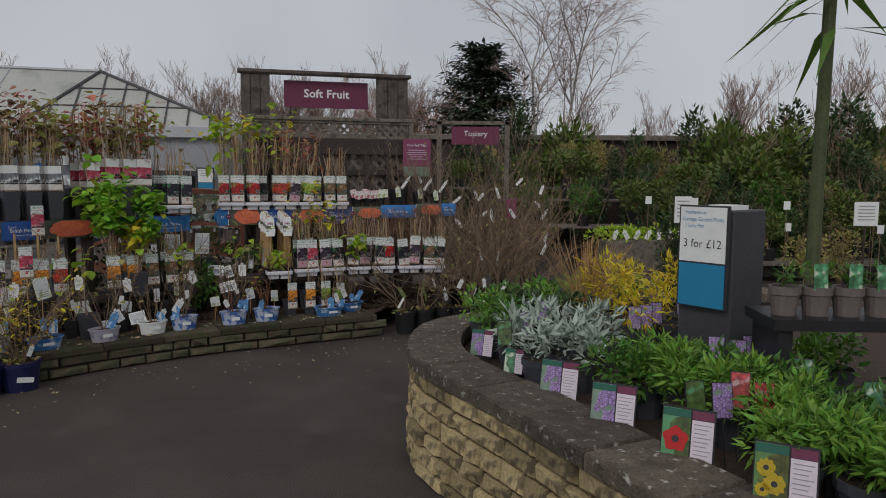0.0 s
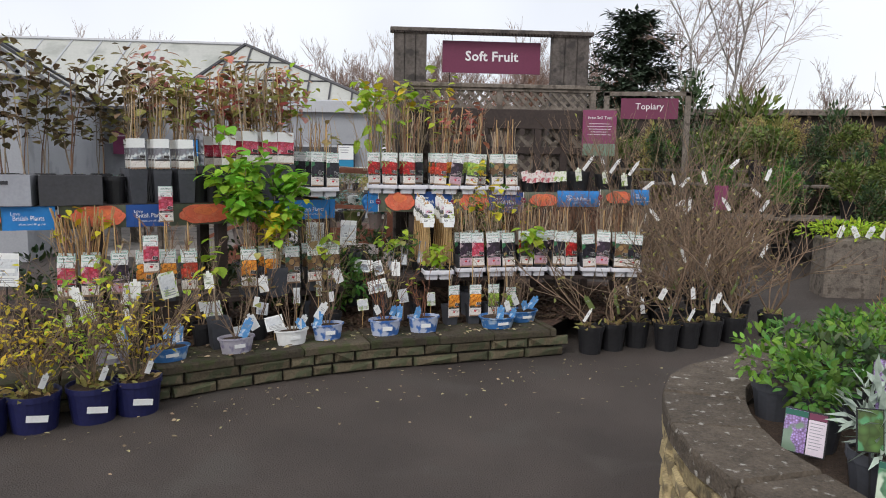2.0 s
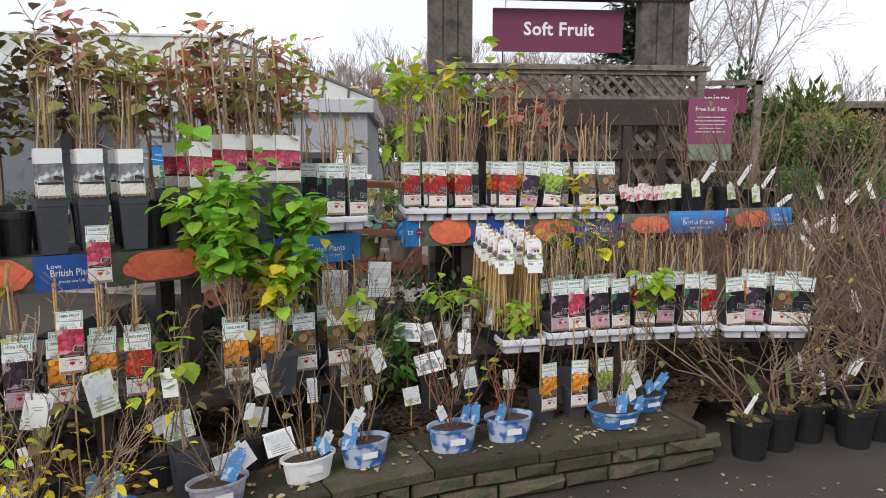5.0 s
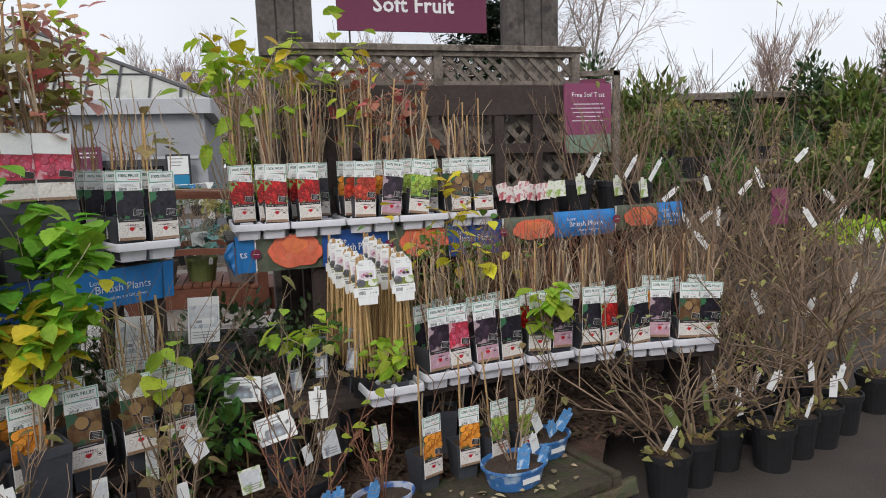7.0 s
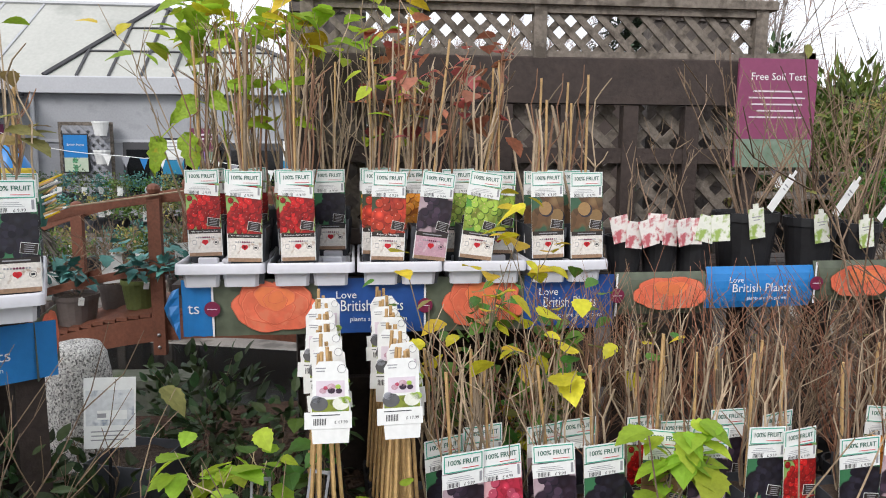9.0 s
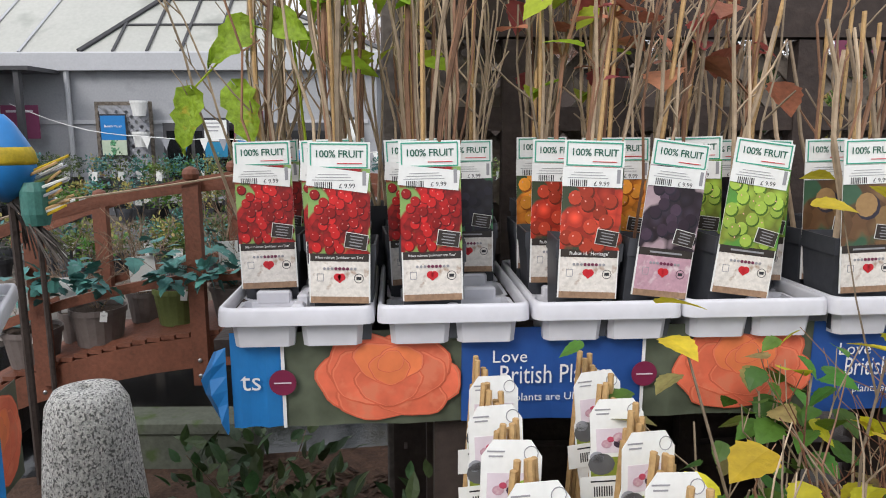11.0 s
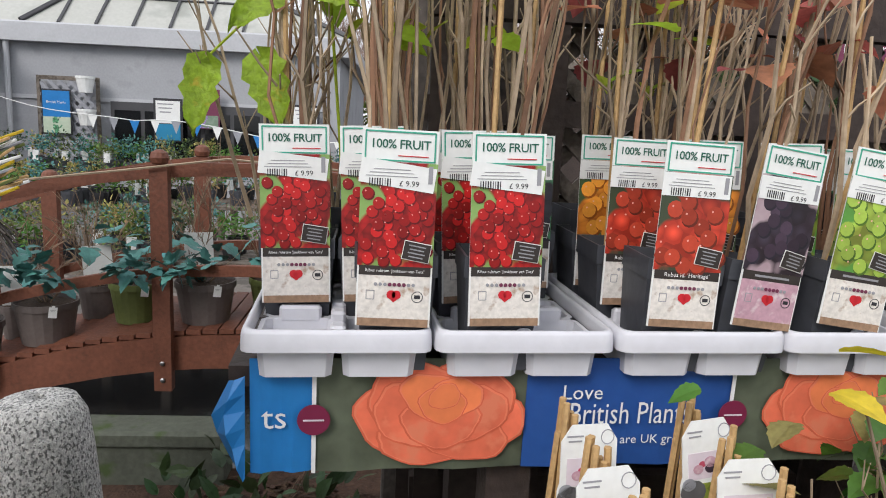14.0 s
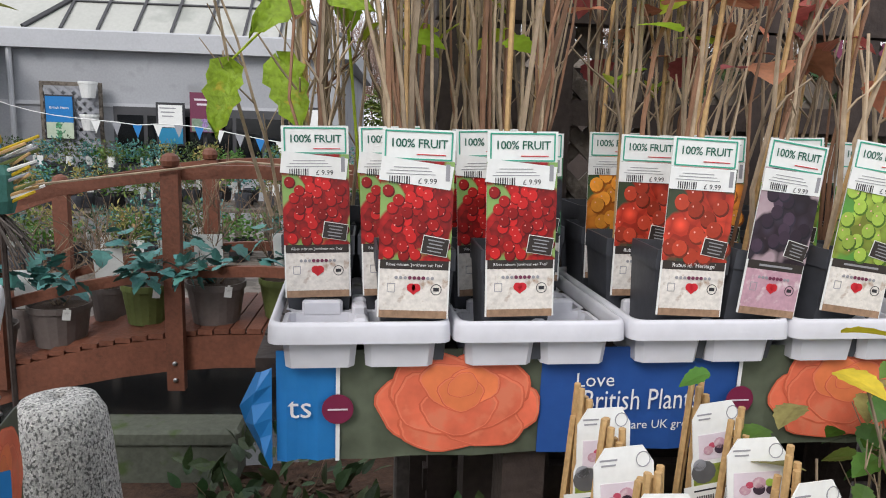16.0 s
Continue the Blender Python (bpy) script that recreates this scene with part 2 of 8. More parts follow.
M_LEAF_BLUE = mat("blue_green_leaves", (0.06, 0.19, 0.17), 0.5, 0.2, 20, 90, 0.2, island=0.35, hue=0.02)
M_LEAF_RED = mat("red_autumn_leaves", (0.5, 0.17, 0.12), 0.55, 0.25, 20, 90, 0.2, island=0.35, hue=0.03, through_light=0.3)
M_LEAF_OLIVE = mat("withered_olive_brown_leaves", (0.15, 0.115, 0.06), 0.75, 0.35, 20, 90, 0.3, island=0.5, hue=0.04, through_light=0.3)
M_LEAF_PINK = mat("pinkish_brown_leaves", (0.62, 0.33, 0.27), 0.65, 0.3, 20, 90, 0.2, island=0.4, hue=0.04, through_light=0.5)
M_BOX_MID = mat("mid_grey_box", (0.1, 0.1, 0.104), 0.6, 0.25, 5, 50, 0.1)
M_CARD_PINK = mat("pinkish_white_card", (0.68, 0.6, 0.66), 0.45, 0.08, 20, 90, 0.0)
M_APPLE_TAG = mat("white_tag_with_apple_print", (0.76, 0.72, 0.68), 0.4, 0.12, 18, 60, 0.0, second=(0.5, 0.12, 0.14), amount=0.65)
M_CRISP_TAG = mat("white_tag_with_green_print", (0.74, 0.75, 0.66), 0.4, 0.12, 18, 60, 0.0, second=(0.3, 0.42, 0.1), amount=0.6)
M_PALE_PRINT = mat("pale_faded_print", (0.62, 0.64, 0.65), 0.4, 0.2, 14, 60, 0.0, second=(0.25, 0.29, 0.36), amount=0.3)
M_LEAF_BROWN = mat("fading_brown_leaves", (0.38, 0.33, 0.12), 0.7, 0.3, 20, 90, 0.3, island=0.45, hue=0.05, through_light=0.45)
M_LEAF_SILVER = mat("silver_leaves", (0.35, 0.42, 0.35), 0.7, 0.15, 20, 90, 0.2, island=0.2)
M_GRASS_TAN = mat("straw_grass", (0.42, 0.25, 0.11), 0.7, 0.2, 20, 90, 0.2, island=0.3)
M_TUB_PRINT = mat("blue_patterned_tub", (0.45, 0.5, 0.62), 0.4, 0.1, 10, 50, 0.0, second=(0.05, 0.14, 0.4), amount=0.75)
M_TUB_BLUE = mat("bright_blue_tub", (0.05, 0.17, 0.42), 0.4, 0.2, 10, 50, 0.0, second=(0.4, 0.5, 0.6), amount=0.35)
M_TUB_GREY = mat("silver_grey_tub", (0.42, 0.4, 0.46), 0.45, 0.15, 10, 50, 0.0, second=(0.22, 0.2, 0.3), amount=0.5)
M_BLUE_TAG = mat("blue_printed_tag", (0.1, 0.3, 0.6), 0.4, 0.1, 20, 60, 0.0, second=(0.6, 0.7, 0.8), amount=0.4)
M_RENDER = mat("grey_painted_wall", (0.34, 0.35, 0.37), 0.8, 0.1, 1.5, 40, 0.1, second=(0.27, 0.28, 0.29), amount=0.3)
M_GUTTER = mat("grey_fascia", (0.45, 0.46, 0.48), 0.5, 0.08, 2, 40, 0.05)
M_ROOF = mat("milky_roof_sheet", (0.42, 0.425, 0.39), 0.5, 0.1, 0.8, 20, 0.05, second=(0.3, 0.31, 0.28), amount=0.35)
M_ROOF_BAR = mat("dark_glazing_bar", (0.06, 0.06, 0.065), 0.5, 0.1, 8, 40, 0.0)
M_SPECKLE = mat("white_speckled_stone", (0.68, 0.67, 0.64), 0.9, 0.5, 70, 190, 1.0, second=(0.16, 0.16, 0.15), amount=0.55)
M_GRAVEL = mat("pale_concrete_paving", (0.33, 0.3, 0.27), 0.9, 0.25, 2, 90, 0.4, second=(0.17, 0.155, 0.14), amount=0.4)
M_NOTICE = mat("pink_plum_notice", (0.24, 0.055, 0.125), 0.5, 0.1, 6, 60, 0.02)
M_TREE = mat("tree_bark", (0.11, 0.085, 0.07), 0.9, 0.3, 6, 40, 0.4)
M_BIRCH = mat("birch_bark", (0.4, 0.38, 0.35), 0.85, 0.3, 6, 40, 0.3, second=(0.08, 0.07, 0.06), amount=0.3)
M_FARTWIG = mat("distant_bare_twigs", (0.27, 0.19, 0.155), 0.9, 0.2, 2, 20, 0.0, island=0.25)
M_FARTWIG_RED = mat("distant_rusty_twigs", (0.28, 0.12, 0.06), 0.9, 0.2, 2, 20, 0.0, island=0.25)
M_CONIFER = mat("conifer_needles", (0.05, 0.075, 0.045), 0.7, 0.3, 3, 40, 0.0, island=0.4)
M_WATER = mat("dark_pond_water", (0.006, 0.007, 0.008), 0.12, 0.2, 3, 30, 0.05)
M_SLEEPER = mat("grey_green_sleeper", (0.1, 0.11, 0.085), 0.85, 0.25, 5, 50, 0.4, second=(0.06, 0.09, 0.03), amount=0.4)
M_STEEL = mat("dull_steel", (0.45, 0.45, 0.46), 0.35, 0.1, 20, 60, 0.0, metal=1.0)
M_TEAL = mat("blue_sign_face", (0.02, 0.22, 0.4), 0.45, 0.05, 4, 40, 0.0)
M_BOX_GREY = mat("grey_planter_box", (0.3, 0.31, 0.34), 0.6, 0.12, 5, 50, 0.1)
M_BOX_DARK = mat("charcoal_planter_box", (0.05, 0.05, 0.055), 0.6, 0.2, 5, 50, 0.1)
def berry(name, c, shade=0.3):
    return mat(name, c, 0.35, 0.12, 60, 200, 0.0, island=shade)


M_SHINE = mat("printed_pale_highlight", (0.8, 0.42, 0.36), 0.35, 0.05, 20, 60, 0.0)
M_BERRY_RED = berry("printed_red_berry", (0.44, 0.014, 0.014), 0.5)
M_BERRY_ORANGE = berry("printed_orange_red_berry", (0.38, 0.045, 0.022), 0.4)
M_BERRY_PINK = berry("printed_pink_berry", (0.46, 0.07, 0.12))
M_BERRY_DARK = berry("printed_dark_berry", (0.045, 0.028, 0.045), 0.6)
M_MAUVE = mat("printed_mauve_panel", (0.5, 0.3, 0.36), 0.4, 0.2, 30, 150, 0.0, second=(0.66, 0.55, 0.57), amount=0.3)
M_BERRY_GREEN = berry("printed_green_berry", (0.32, 0.46, 0.07))
M_BERRY_BROWN = berry("printed_brown_fruit", (0.26, 0.16, 0.07))
M_BERRY_GOLD = berry("printed_golden_fruit", (0.74, 0.3, 0.04))
M_BERRY_BLACK = berry("printed_black_berry", (0.02, 0.018, 0.028), 0.6)
M_PRINT_LEAF = berry("printed_green_leaf", (0.07, 0.22, 0.03), 0.4)
M_GAP = {"red": berry("printed_deep_red", (0.13, 0.006, 0.008), 0.3), "raspberry": berry("printed_deep_brown_red", (0.14, 0.022, 0.012), 0.3), "pink": berry("printed_deep_pink", (0.22, 0.02, 0.045), 0.3), "green": berry("printed_deep_green", (0.06, 0.13, 0.015), 0.3), "orange": berry("printed_deep_orange", (0.26, 0.07, 0.01), 0.3)}
FRUIT = {
    "red": print_mat("printed_redcurrants", (0.4, 0.012, 0.012), (0.06, 0.26, 0.02), 78, (0.4, 0.5, 0.2)),
    "raspberry": print_mat("printed_raspberries", (0.6, 0.06, 0.03), (0.02, 0.03, 0.012), 48),
    "pink": print_mat("printed_pink_berries", (0.62, 0.05, 0.1), (0.5, 0.12, 0.16), 60, (0.75, 0.6, 0.6)),
    "purple": print_mat("printed_dark_berries", (0.035, 0.025, 0.04), (0.24, 0.13, 0.17), 50, (0.6, 0.5, 0.52)),
    "green": print_mat("printed_gooseberries", (0.3, 0.45, 0.06), (0.05, 0.17, 0.02), 42),
    "kiwi": print_mat("printed_kiwis", (0.2, 0.13, 0.06), (0.02, 0.06, 0.03), 30),
    "orange": print_mat("printed_apricots", (0.7, 0.26, 0.03), (0.03, 0.06, 0.02), 42),
    "dark": print_mat("printed_blackcurrants", (0.02, 0.02, 0.03), (0.02, 0.1, 0.04), 60),
    "apple": print_mat("printed_apples", (0.5, 0.16, 0.16), (0.7, 0.66, 0.56), 60, (0.8, 0.79, 0.72)),
    "crisp": print_mat("printed_green_apples", (0.36, 0.45, 0.16), (0.68, 0.7, 0.56), 60, (0.8, 0.8, 0.74)),
    "fig": print_mat("printed_figs", (0.5, 0.06, 0.14), (0.5, 0.6, 0.4), 45, (0.78, 0.78, 0.76)),
    "flower": print_mat("printed_purple_flowers", (0.36, 0.26, 0.55), (0.07, 0.16, 0.08), 130, (0.3, 0.36, 0.3)),
    "poppy": print_mat("printed_red_flowers", (0.1, 0.2, 0.05), (0.05, 0.17, 0.07), 36),
    "sunny": print_mat("printed_yellow_flowers", (0.12, 0.16, 0.03), (0.05, 0.12, 0.03), 40),
    "bloom": print_mat("printed_red_blooms", (0.5, 0.06, 0.06), (0.3, 0.1, 0.1), 60, (0.7, 0.6, 0.58)),
    "pale": print_mat("printed_pale_fruit", (0.3, 0.36, 0.4), (0.62, 0.65, 0.64), 30, (0.74, 0.76, 0.75)),
    "salad": print_mat("printed_green_salad", (0.12, 0.4, 0.2), (0.45, 0.55, 0.4), 40, (0.6, 0.68, 0.55)),
}

# ---- builders ----


class Build:
    """Collects vertices and faces of one mesh."""

    def __init__(self):
        self.v, self.f = [], []

    def add(self, verts, faces, m=None):
        k = len(self.v)
        self.v.extend([tuple(m @ Vector(p)) for p in verts] if m else [tuple(p) for p in verts])
        self.f.extend([tuple(i + k for i in f) for f in faces])
        return self

    def box(self, x, y, z, sx, sy, sz, m=None, taper=1.0, bevel=0.0):
        """A box by centre and size; taper scales the bottom; bevel cuts its upright edges and top rim."""
        hx, hy, hz = sx / 2, sy / 2, sz / 2
        if bevel:
            c = bevel
            ring = [(-hx + c, -hy), (hx - c, -hy), (hx, -hy + c), (hx, hy - c), (hx - c, hy), (-hx + c, hy), (-hx, hy - c), (-hx, -hy + c)]
            pts = []
            for zz, s in ((-hz, taper), (hz - c, 1.0)):
                pts += [(x + a * s, y + b * s, z + zz) for a, b in ring]
            s2, s3 = (hx - c) / hx, (hy - c) / hy
            pts += [(x + a * s2, y + b * s3, z + hz) for a, b in ring]
            faces = [tuple(reversed(range(8)))]
            for r in (0, 8):
                faces += [(r + i, r + (i + 1) % 8, r + 8 + (i + 1) % 8, r + 8 + i) for i in range(8)]
            faces.append(tuple(range(16, 24)))
            return self.add(pts, faces, m)
        pts = [(x + a * hx * s, y + b * hy * s, z + c * hz) for c, s in ((-1, taper), (1, 1.0)) for a, b in ((-1, -1), (1, -1), (1, 1), (-1, 1))]
        return self.add(pts, [(3, 2, 1, 0), (4, 5, 6, 7), (0, 1, 5, 4), (1, 2, 6, 5), (2, 3, 7, 6), (3, 0, 4, 7)], m)

    def tube(self, pts, r0, r1=None, n=5):
        """A tapered tube along points."""
        r1 = r0 if r1 is None else r1
        pts = [Vector(p) for p in pts]
        verts, faces = [], []
        for i, p in enumerate(pts):
            d = (pts[min(i + 1, len(pts) - 1)] - pts[max(i - 1, 0)]).normalized()
            a = d.cross(Vector((0.31, 0.95, 0.07))).normalized()
            b = d.cross(a)
            r = r0 + (r1 - r0) * i / (len(pts) - 1)
            verts += [p + (a * math.cos(6.2832 * k / n) + b * math.sin(6.2832 * k / n)) * r for k in range(n)]
        for i in range(len(pts) - 1):
            faces += [(i * n + k, i * n + (k + 1) % n, (i + 1) * n + (k + 1) % n, (i + 1) * n + k) for k in range(n)]
        faces.append(tuple(range((len(pts) - 1) * n, len(pts) * n)))
        return self.add(verts, faces)

    def lathe(self, profile, n=20, m=None, sx=1.0, sy=1.0):
        """Turns (radius, height) pairs round the upright axis."""
        verts = [(r * sx * math.cos(6.28319 * k / n), r * sy * math.sin(6.28319 * k / n), z) for r, z in profile for k in range(n)]
        faces = [(i * n + k, i * n + (k + 1) % n, (i + 1) * n + (k + 1) % n, (i + 1) * n + k) for i in range(len(profile) - 1) for k in range(n)]
        faces.append(tuple(reversed(range(n))))
        faces.append(tuple(range((len(profile) - 1) * n, len(profile) * n)))
        return self.add(verts, faces, m)

    def leaf(self, p, way, up, length, width, kind="oval"):
        """A folded, drooping leaf of a few faces."""
        way, up = Vector(way).normalized(), Vector(up)
        side = way.cross(up)
        if side.length < 1e-4:
            side = way.cross(Vector((1, 0, 0.2)))
        side.normalize()
        up = side.cross(way)
        p = Vector(p)
        if kind == "lobed":
            half = [(0.0, 0.0), (0.03, 0.2), (0.13, 0.38), (0.19, 0.35), (0.31, 0.5), (0.37, 0.44), (0.5, 0.46), (0.56, 0.38), (0.68, 0.35), (0.74, 0.26), (0.86, 0.15), (1.0, 0.0)]
        elif kind == "ivy":
            half = [(0.0, 0.0), (0.02, 0.3), (0.2, 0.52), (0.3, 0.36), (0.5, 0.5), (0.62, 0.28), (0.8, 0.25), (1.0, 0.0)]
        elif kind in ("blade", "small"):
            half = [(0.0, 0.0), (0.35, 0.5), (1.0, 0.0)]
        else:
            half = [(0.0, 0.0), (0.15, 0.33), (0.42, 0.5), (0.72, 0.34), (1.0, 0.0)]
        n = len(half)
        verts = []
        for a, b in half:
            verts.append(p + way * (a * length) - up * (0.25 * a * a * length))
        for s in (1, -1):
            for a, b in half[1:-1]:
                verts.append(p + way * (a * length) + side * (s * b * width) + up * (0.16 * b * width - 0.25 * a * a * length))
        faces = []
        for h in (0, 1):
            o = n + h * (n - 2)
            ring = [0] + [o + i for i in range(n - 2)] + [n - 1]
            for i in range(n - 1):
                q = (i, i + 1, ring[i + 1], ring[i])
                q = tuple(dict.fromkeys(q))
                if len(q) > 2:
                    faces.append(q if h == 0 else tuple(reversed(q)))
        return self.add(verts, faces)

    def mesh(self, name, material, smooth=False):
        me = bpy.data.meshes.new(name)
        me.from_pydata(self.v, [], self.f)
        me.materials.append(material)
        if smooth:
            me.polygons.foreach_set("use_smooth", [True] * len(me.polygons))
        me.update()
        return me


def part(name, build, material, parent=None, label="", m=None, smooth=False):
    """Links one mesh as a part under parent."""
    me = build.mesh(name, material, smooth) if isinstance(build, Build) else build
    ob = new(name, me)
    if parent:
        ob.parent = parent
    if m:
        ob.matrix_basis = m
    if label:
        ob["label"] = label
    return ob


def thing(name, label, category, group="", kind="", m=None):
    ob = new(name)
    ob.empty_display_size = 0.05
    tagged(ob, label, category, group, kind)
    if m:
        ob.matrix_basis = m
    return ob


TEXTS = {}


def text_mesh(words, size, material, spacing=1.0, bold=0.0):
    """Letters in the built-in font, standing in the xz plane, centred."""
    key = (words, size, material.name)
    if key not in TEXTS:
        cu = bpy.data.curves.new("words", "FONT")
        cu.body, cu.size, cu.align_x, cu.align_y = words, size, "CENTER", "CENTER"
        cu.space_character, cu.offset, cu.resolution_u = spacing, bold, 2
        ob = new("words", cu)
        bpy.context.view_layer.update()
        me = bpy.data.meshes.new_from_object(ob.evaluated_get(bpy.context.evaluated_depsgraph_get()))
        bpy.data.objects.remove(ob)
        me.transform(Matrix.Rotation(radians(90), 4, "X"))
        me.materials.clear()
        me.materials.append(material)
        TEXTS[key] = me
    return TEXTS[key]


def on(line, x):
    """The place and the turn (degrees) of a polyline in plan at that x."""
    for (ax, ay), (bx, by) in zip(line, line[1:]):
        if x <= bx or (bx, by) == line[-1]:
            k = (x - ax) / (bx - ax)
            return x, ay + (by - ay) * k, math.degrees(math.atan2(by - ay, bx - ax))


def spot(line, x, depth=0.0, z=0.0, turn=0.0):
    """A pose on a polyline, set back by depth."""
    px, py, a = on(line, x)
    c, s = math.cos(radians(a)), math.sin(radians(a))
    return pose(px - s * depth, py + c * depth, z, 0, 0, a + turn)


rnd = random.Random(7)
U = rnd.uniform
# fronts of the tiers of the display, in plan
TOP_RIGHT = [(-2.24, 6.91), (-1.69, 7.075), (-1.085, 7.255), (-0.5, 7.44), (0.17, 7.66)]
MID_RIGHT = [(-1.9, 6.3), (-1.36, 6.5), (-1.07, 6.63), (-0.84, 6.72), (-0.517, 6.82), (0.1, 6.9)]
LOW_WALL = [(-4.3, 3.85), (-3.5, 4.42), (-2.9, 4.86), (-2.44, 5.27), (-1.92, 5.68), (-1.29, 6.03), (-0.6, 6.4)]
TOP_LEFT = [(-4.3, 4.85), (-3.84, 5.11), (-3.1, 5.75), (-2.33, 6.68)]
MID_LEFT = [(-3.9, 4.85), (-3.16, 5.37), (-2.64, 5.69), (-2.13, 6.17)]
TRELLIS = [(-2.16, 7.54), (-0.2, 8.0)]

# ---- setting: ground, low walls, planting areas ----
b = Build()
b.add([(-300, -60, 0), (300, -60, 0), (300, 400, 0), (-300, 400, 0)], [(0, 1, 2, 3)])
tagged(part("ground", b, M_TARMAC), "dark worn tarmac path with scattered fallen leaves", "ground", kind="structure")


def strip(line, back, z0, z1, material, name):
    """A raised area between a front line and a back line, as one solid."""
    b = Build()
    n = len(line)
    vs = [(x, y, z1) for x, y in line] + [(x, y, z1) for x, y in back] + [(x, y, z0) for x, y in line]
    m = len(back)
    b.add(vs, [tuple(range(n)) + tuple(range(n + m - 1, n - 1, -1))] + [(i + 1, i, n + m + i, n + m + i + 1) for i in range(n - 1)])
    return part(name, b, material)


BACK = [(-6.2, 6.2), (-4.4, 7.6), (-3.2, 8.25), (-2.3, 8.6), (0.1, 8.6)]
inner = [(x - 0.05, y + 0.06) for x, y in LOW_WALL]
tagged(strip(inner, BACK, 0.0, 0.19, M_BARK, "planting_bed"), "raised bed covered with brown bark mulch and leaf litter", "flower bed", kind="structure")


def stone_mesh(l, h, d, seed):
    r = random.Random(seed)
    b = Build()
    j = lambda: r.uniform(-0.012, 0.012)
    hx, hz = l / 2 - 0.007, h / 2 - 0.007
    front = [(-hx + 0.012, -d, -hz + 0.008), (hx - 0.012, -d, -hz + 0.008), (hx - 0.012, -d, hz - 0.008), (-hx + 0.012, -d, hz - 0.008)]
    front = [(x + j() * 0.6, y + j(), z + j() * 0.4) for x, y, z in front]
    mid = [(-hx, -d + 0.018, -hz), (hx, -d + 0.018, -hz), (hx, -d + 0.018, hz), (-hx, -d + 0.018, hz)]
    back = [(x, 0.02, z) for x, _, z in mid]
    c = (j() * 2, -d - 0.006 + j() * 0.5, j())
    vs = front + mid + back + [c]
    fs = [(0, 1, 12), (1, 2, 12), (2, 3, 12), (3, 0, 12)]
    for o in (0, 4):
        fs += [(o + (i + 1) % 4, o + i, o + 4 + i, o + 4 + (i + 1) % 4) for i in range(4)]
    b.add(vs, fs)
    return b


def walk_line(line):
    """Length along a polyline, and a function from length to place and turn."""
    seg, total = [], 0.0
    for (ax, ay), (bx, by) in zip(line, line[1:]):
        d = math.hypot(bx - ax, by - ay)
        seg.append((total, d, ax, ay, bx, by))
        total += d

    def at(s):
        for t0, d, ax, ay, bx, by in seg:
            if s <= t0 + d or t0 == seg[-1][0]:
                k = (s - t0) / d
                return ax + (bx - ax) * k, ay + (by - ay) * k, math.degrees(math.atan2(by - ay, bx - ax))
    return total, at


def smooth_line(line, n=6):
    """Rounds a polyline by Catmull-Rom."""
    pts = [line[0]] + list(line) + [line[-1]]
    out = []
    for i in range(1, len(pts) - 2):
        p0, p1, p2, p3 = [Vector(p) for p in pts[i - 1:i + 3]]
        for k in range(n):
            t = k / n
            q = 0.5 * ((2 * p1) + (p2 - p0) * t + (2 * p0 - 5 * p1 + 4 * p2 - p3) * t * t + (3 * p1 - p0 - 3 * p2 + p3) * t ** 3)
            out.append((q.x, q.y))
    return out + [tuple(line[-1])]


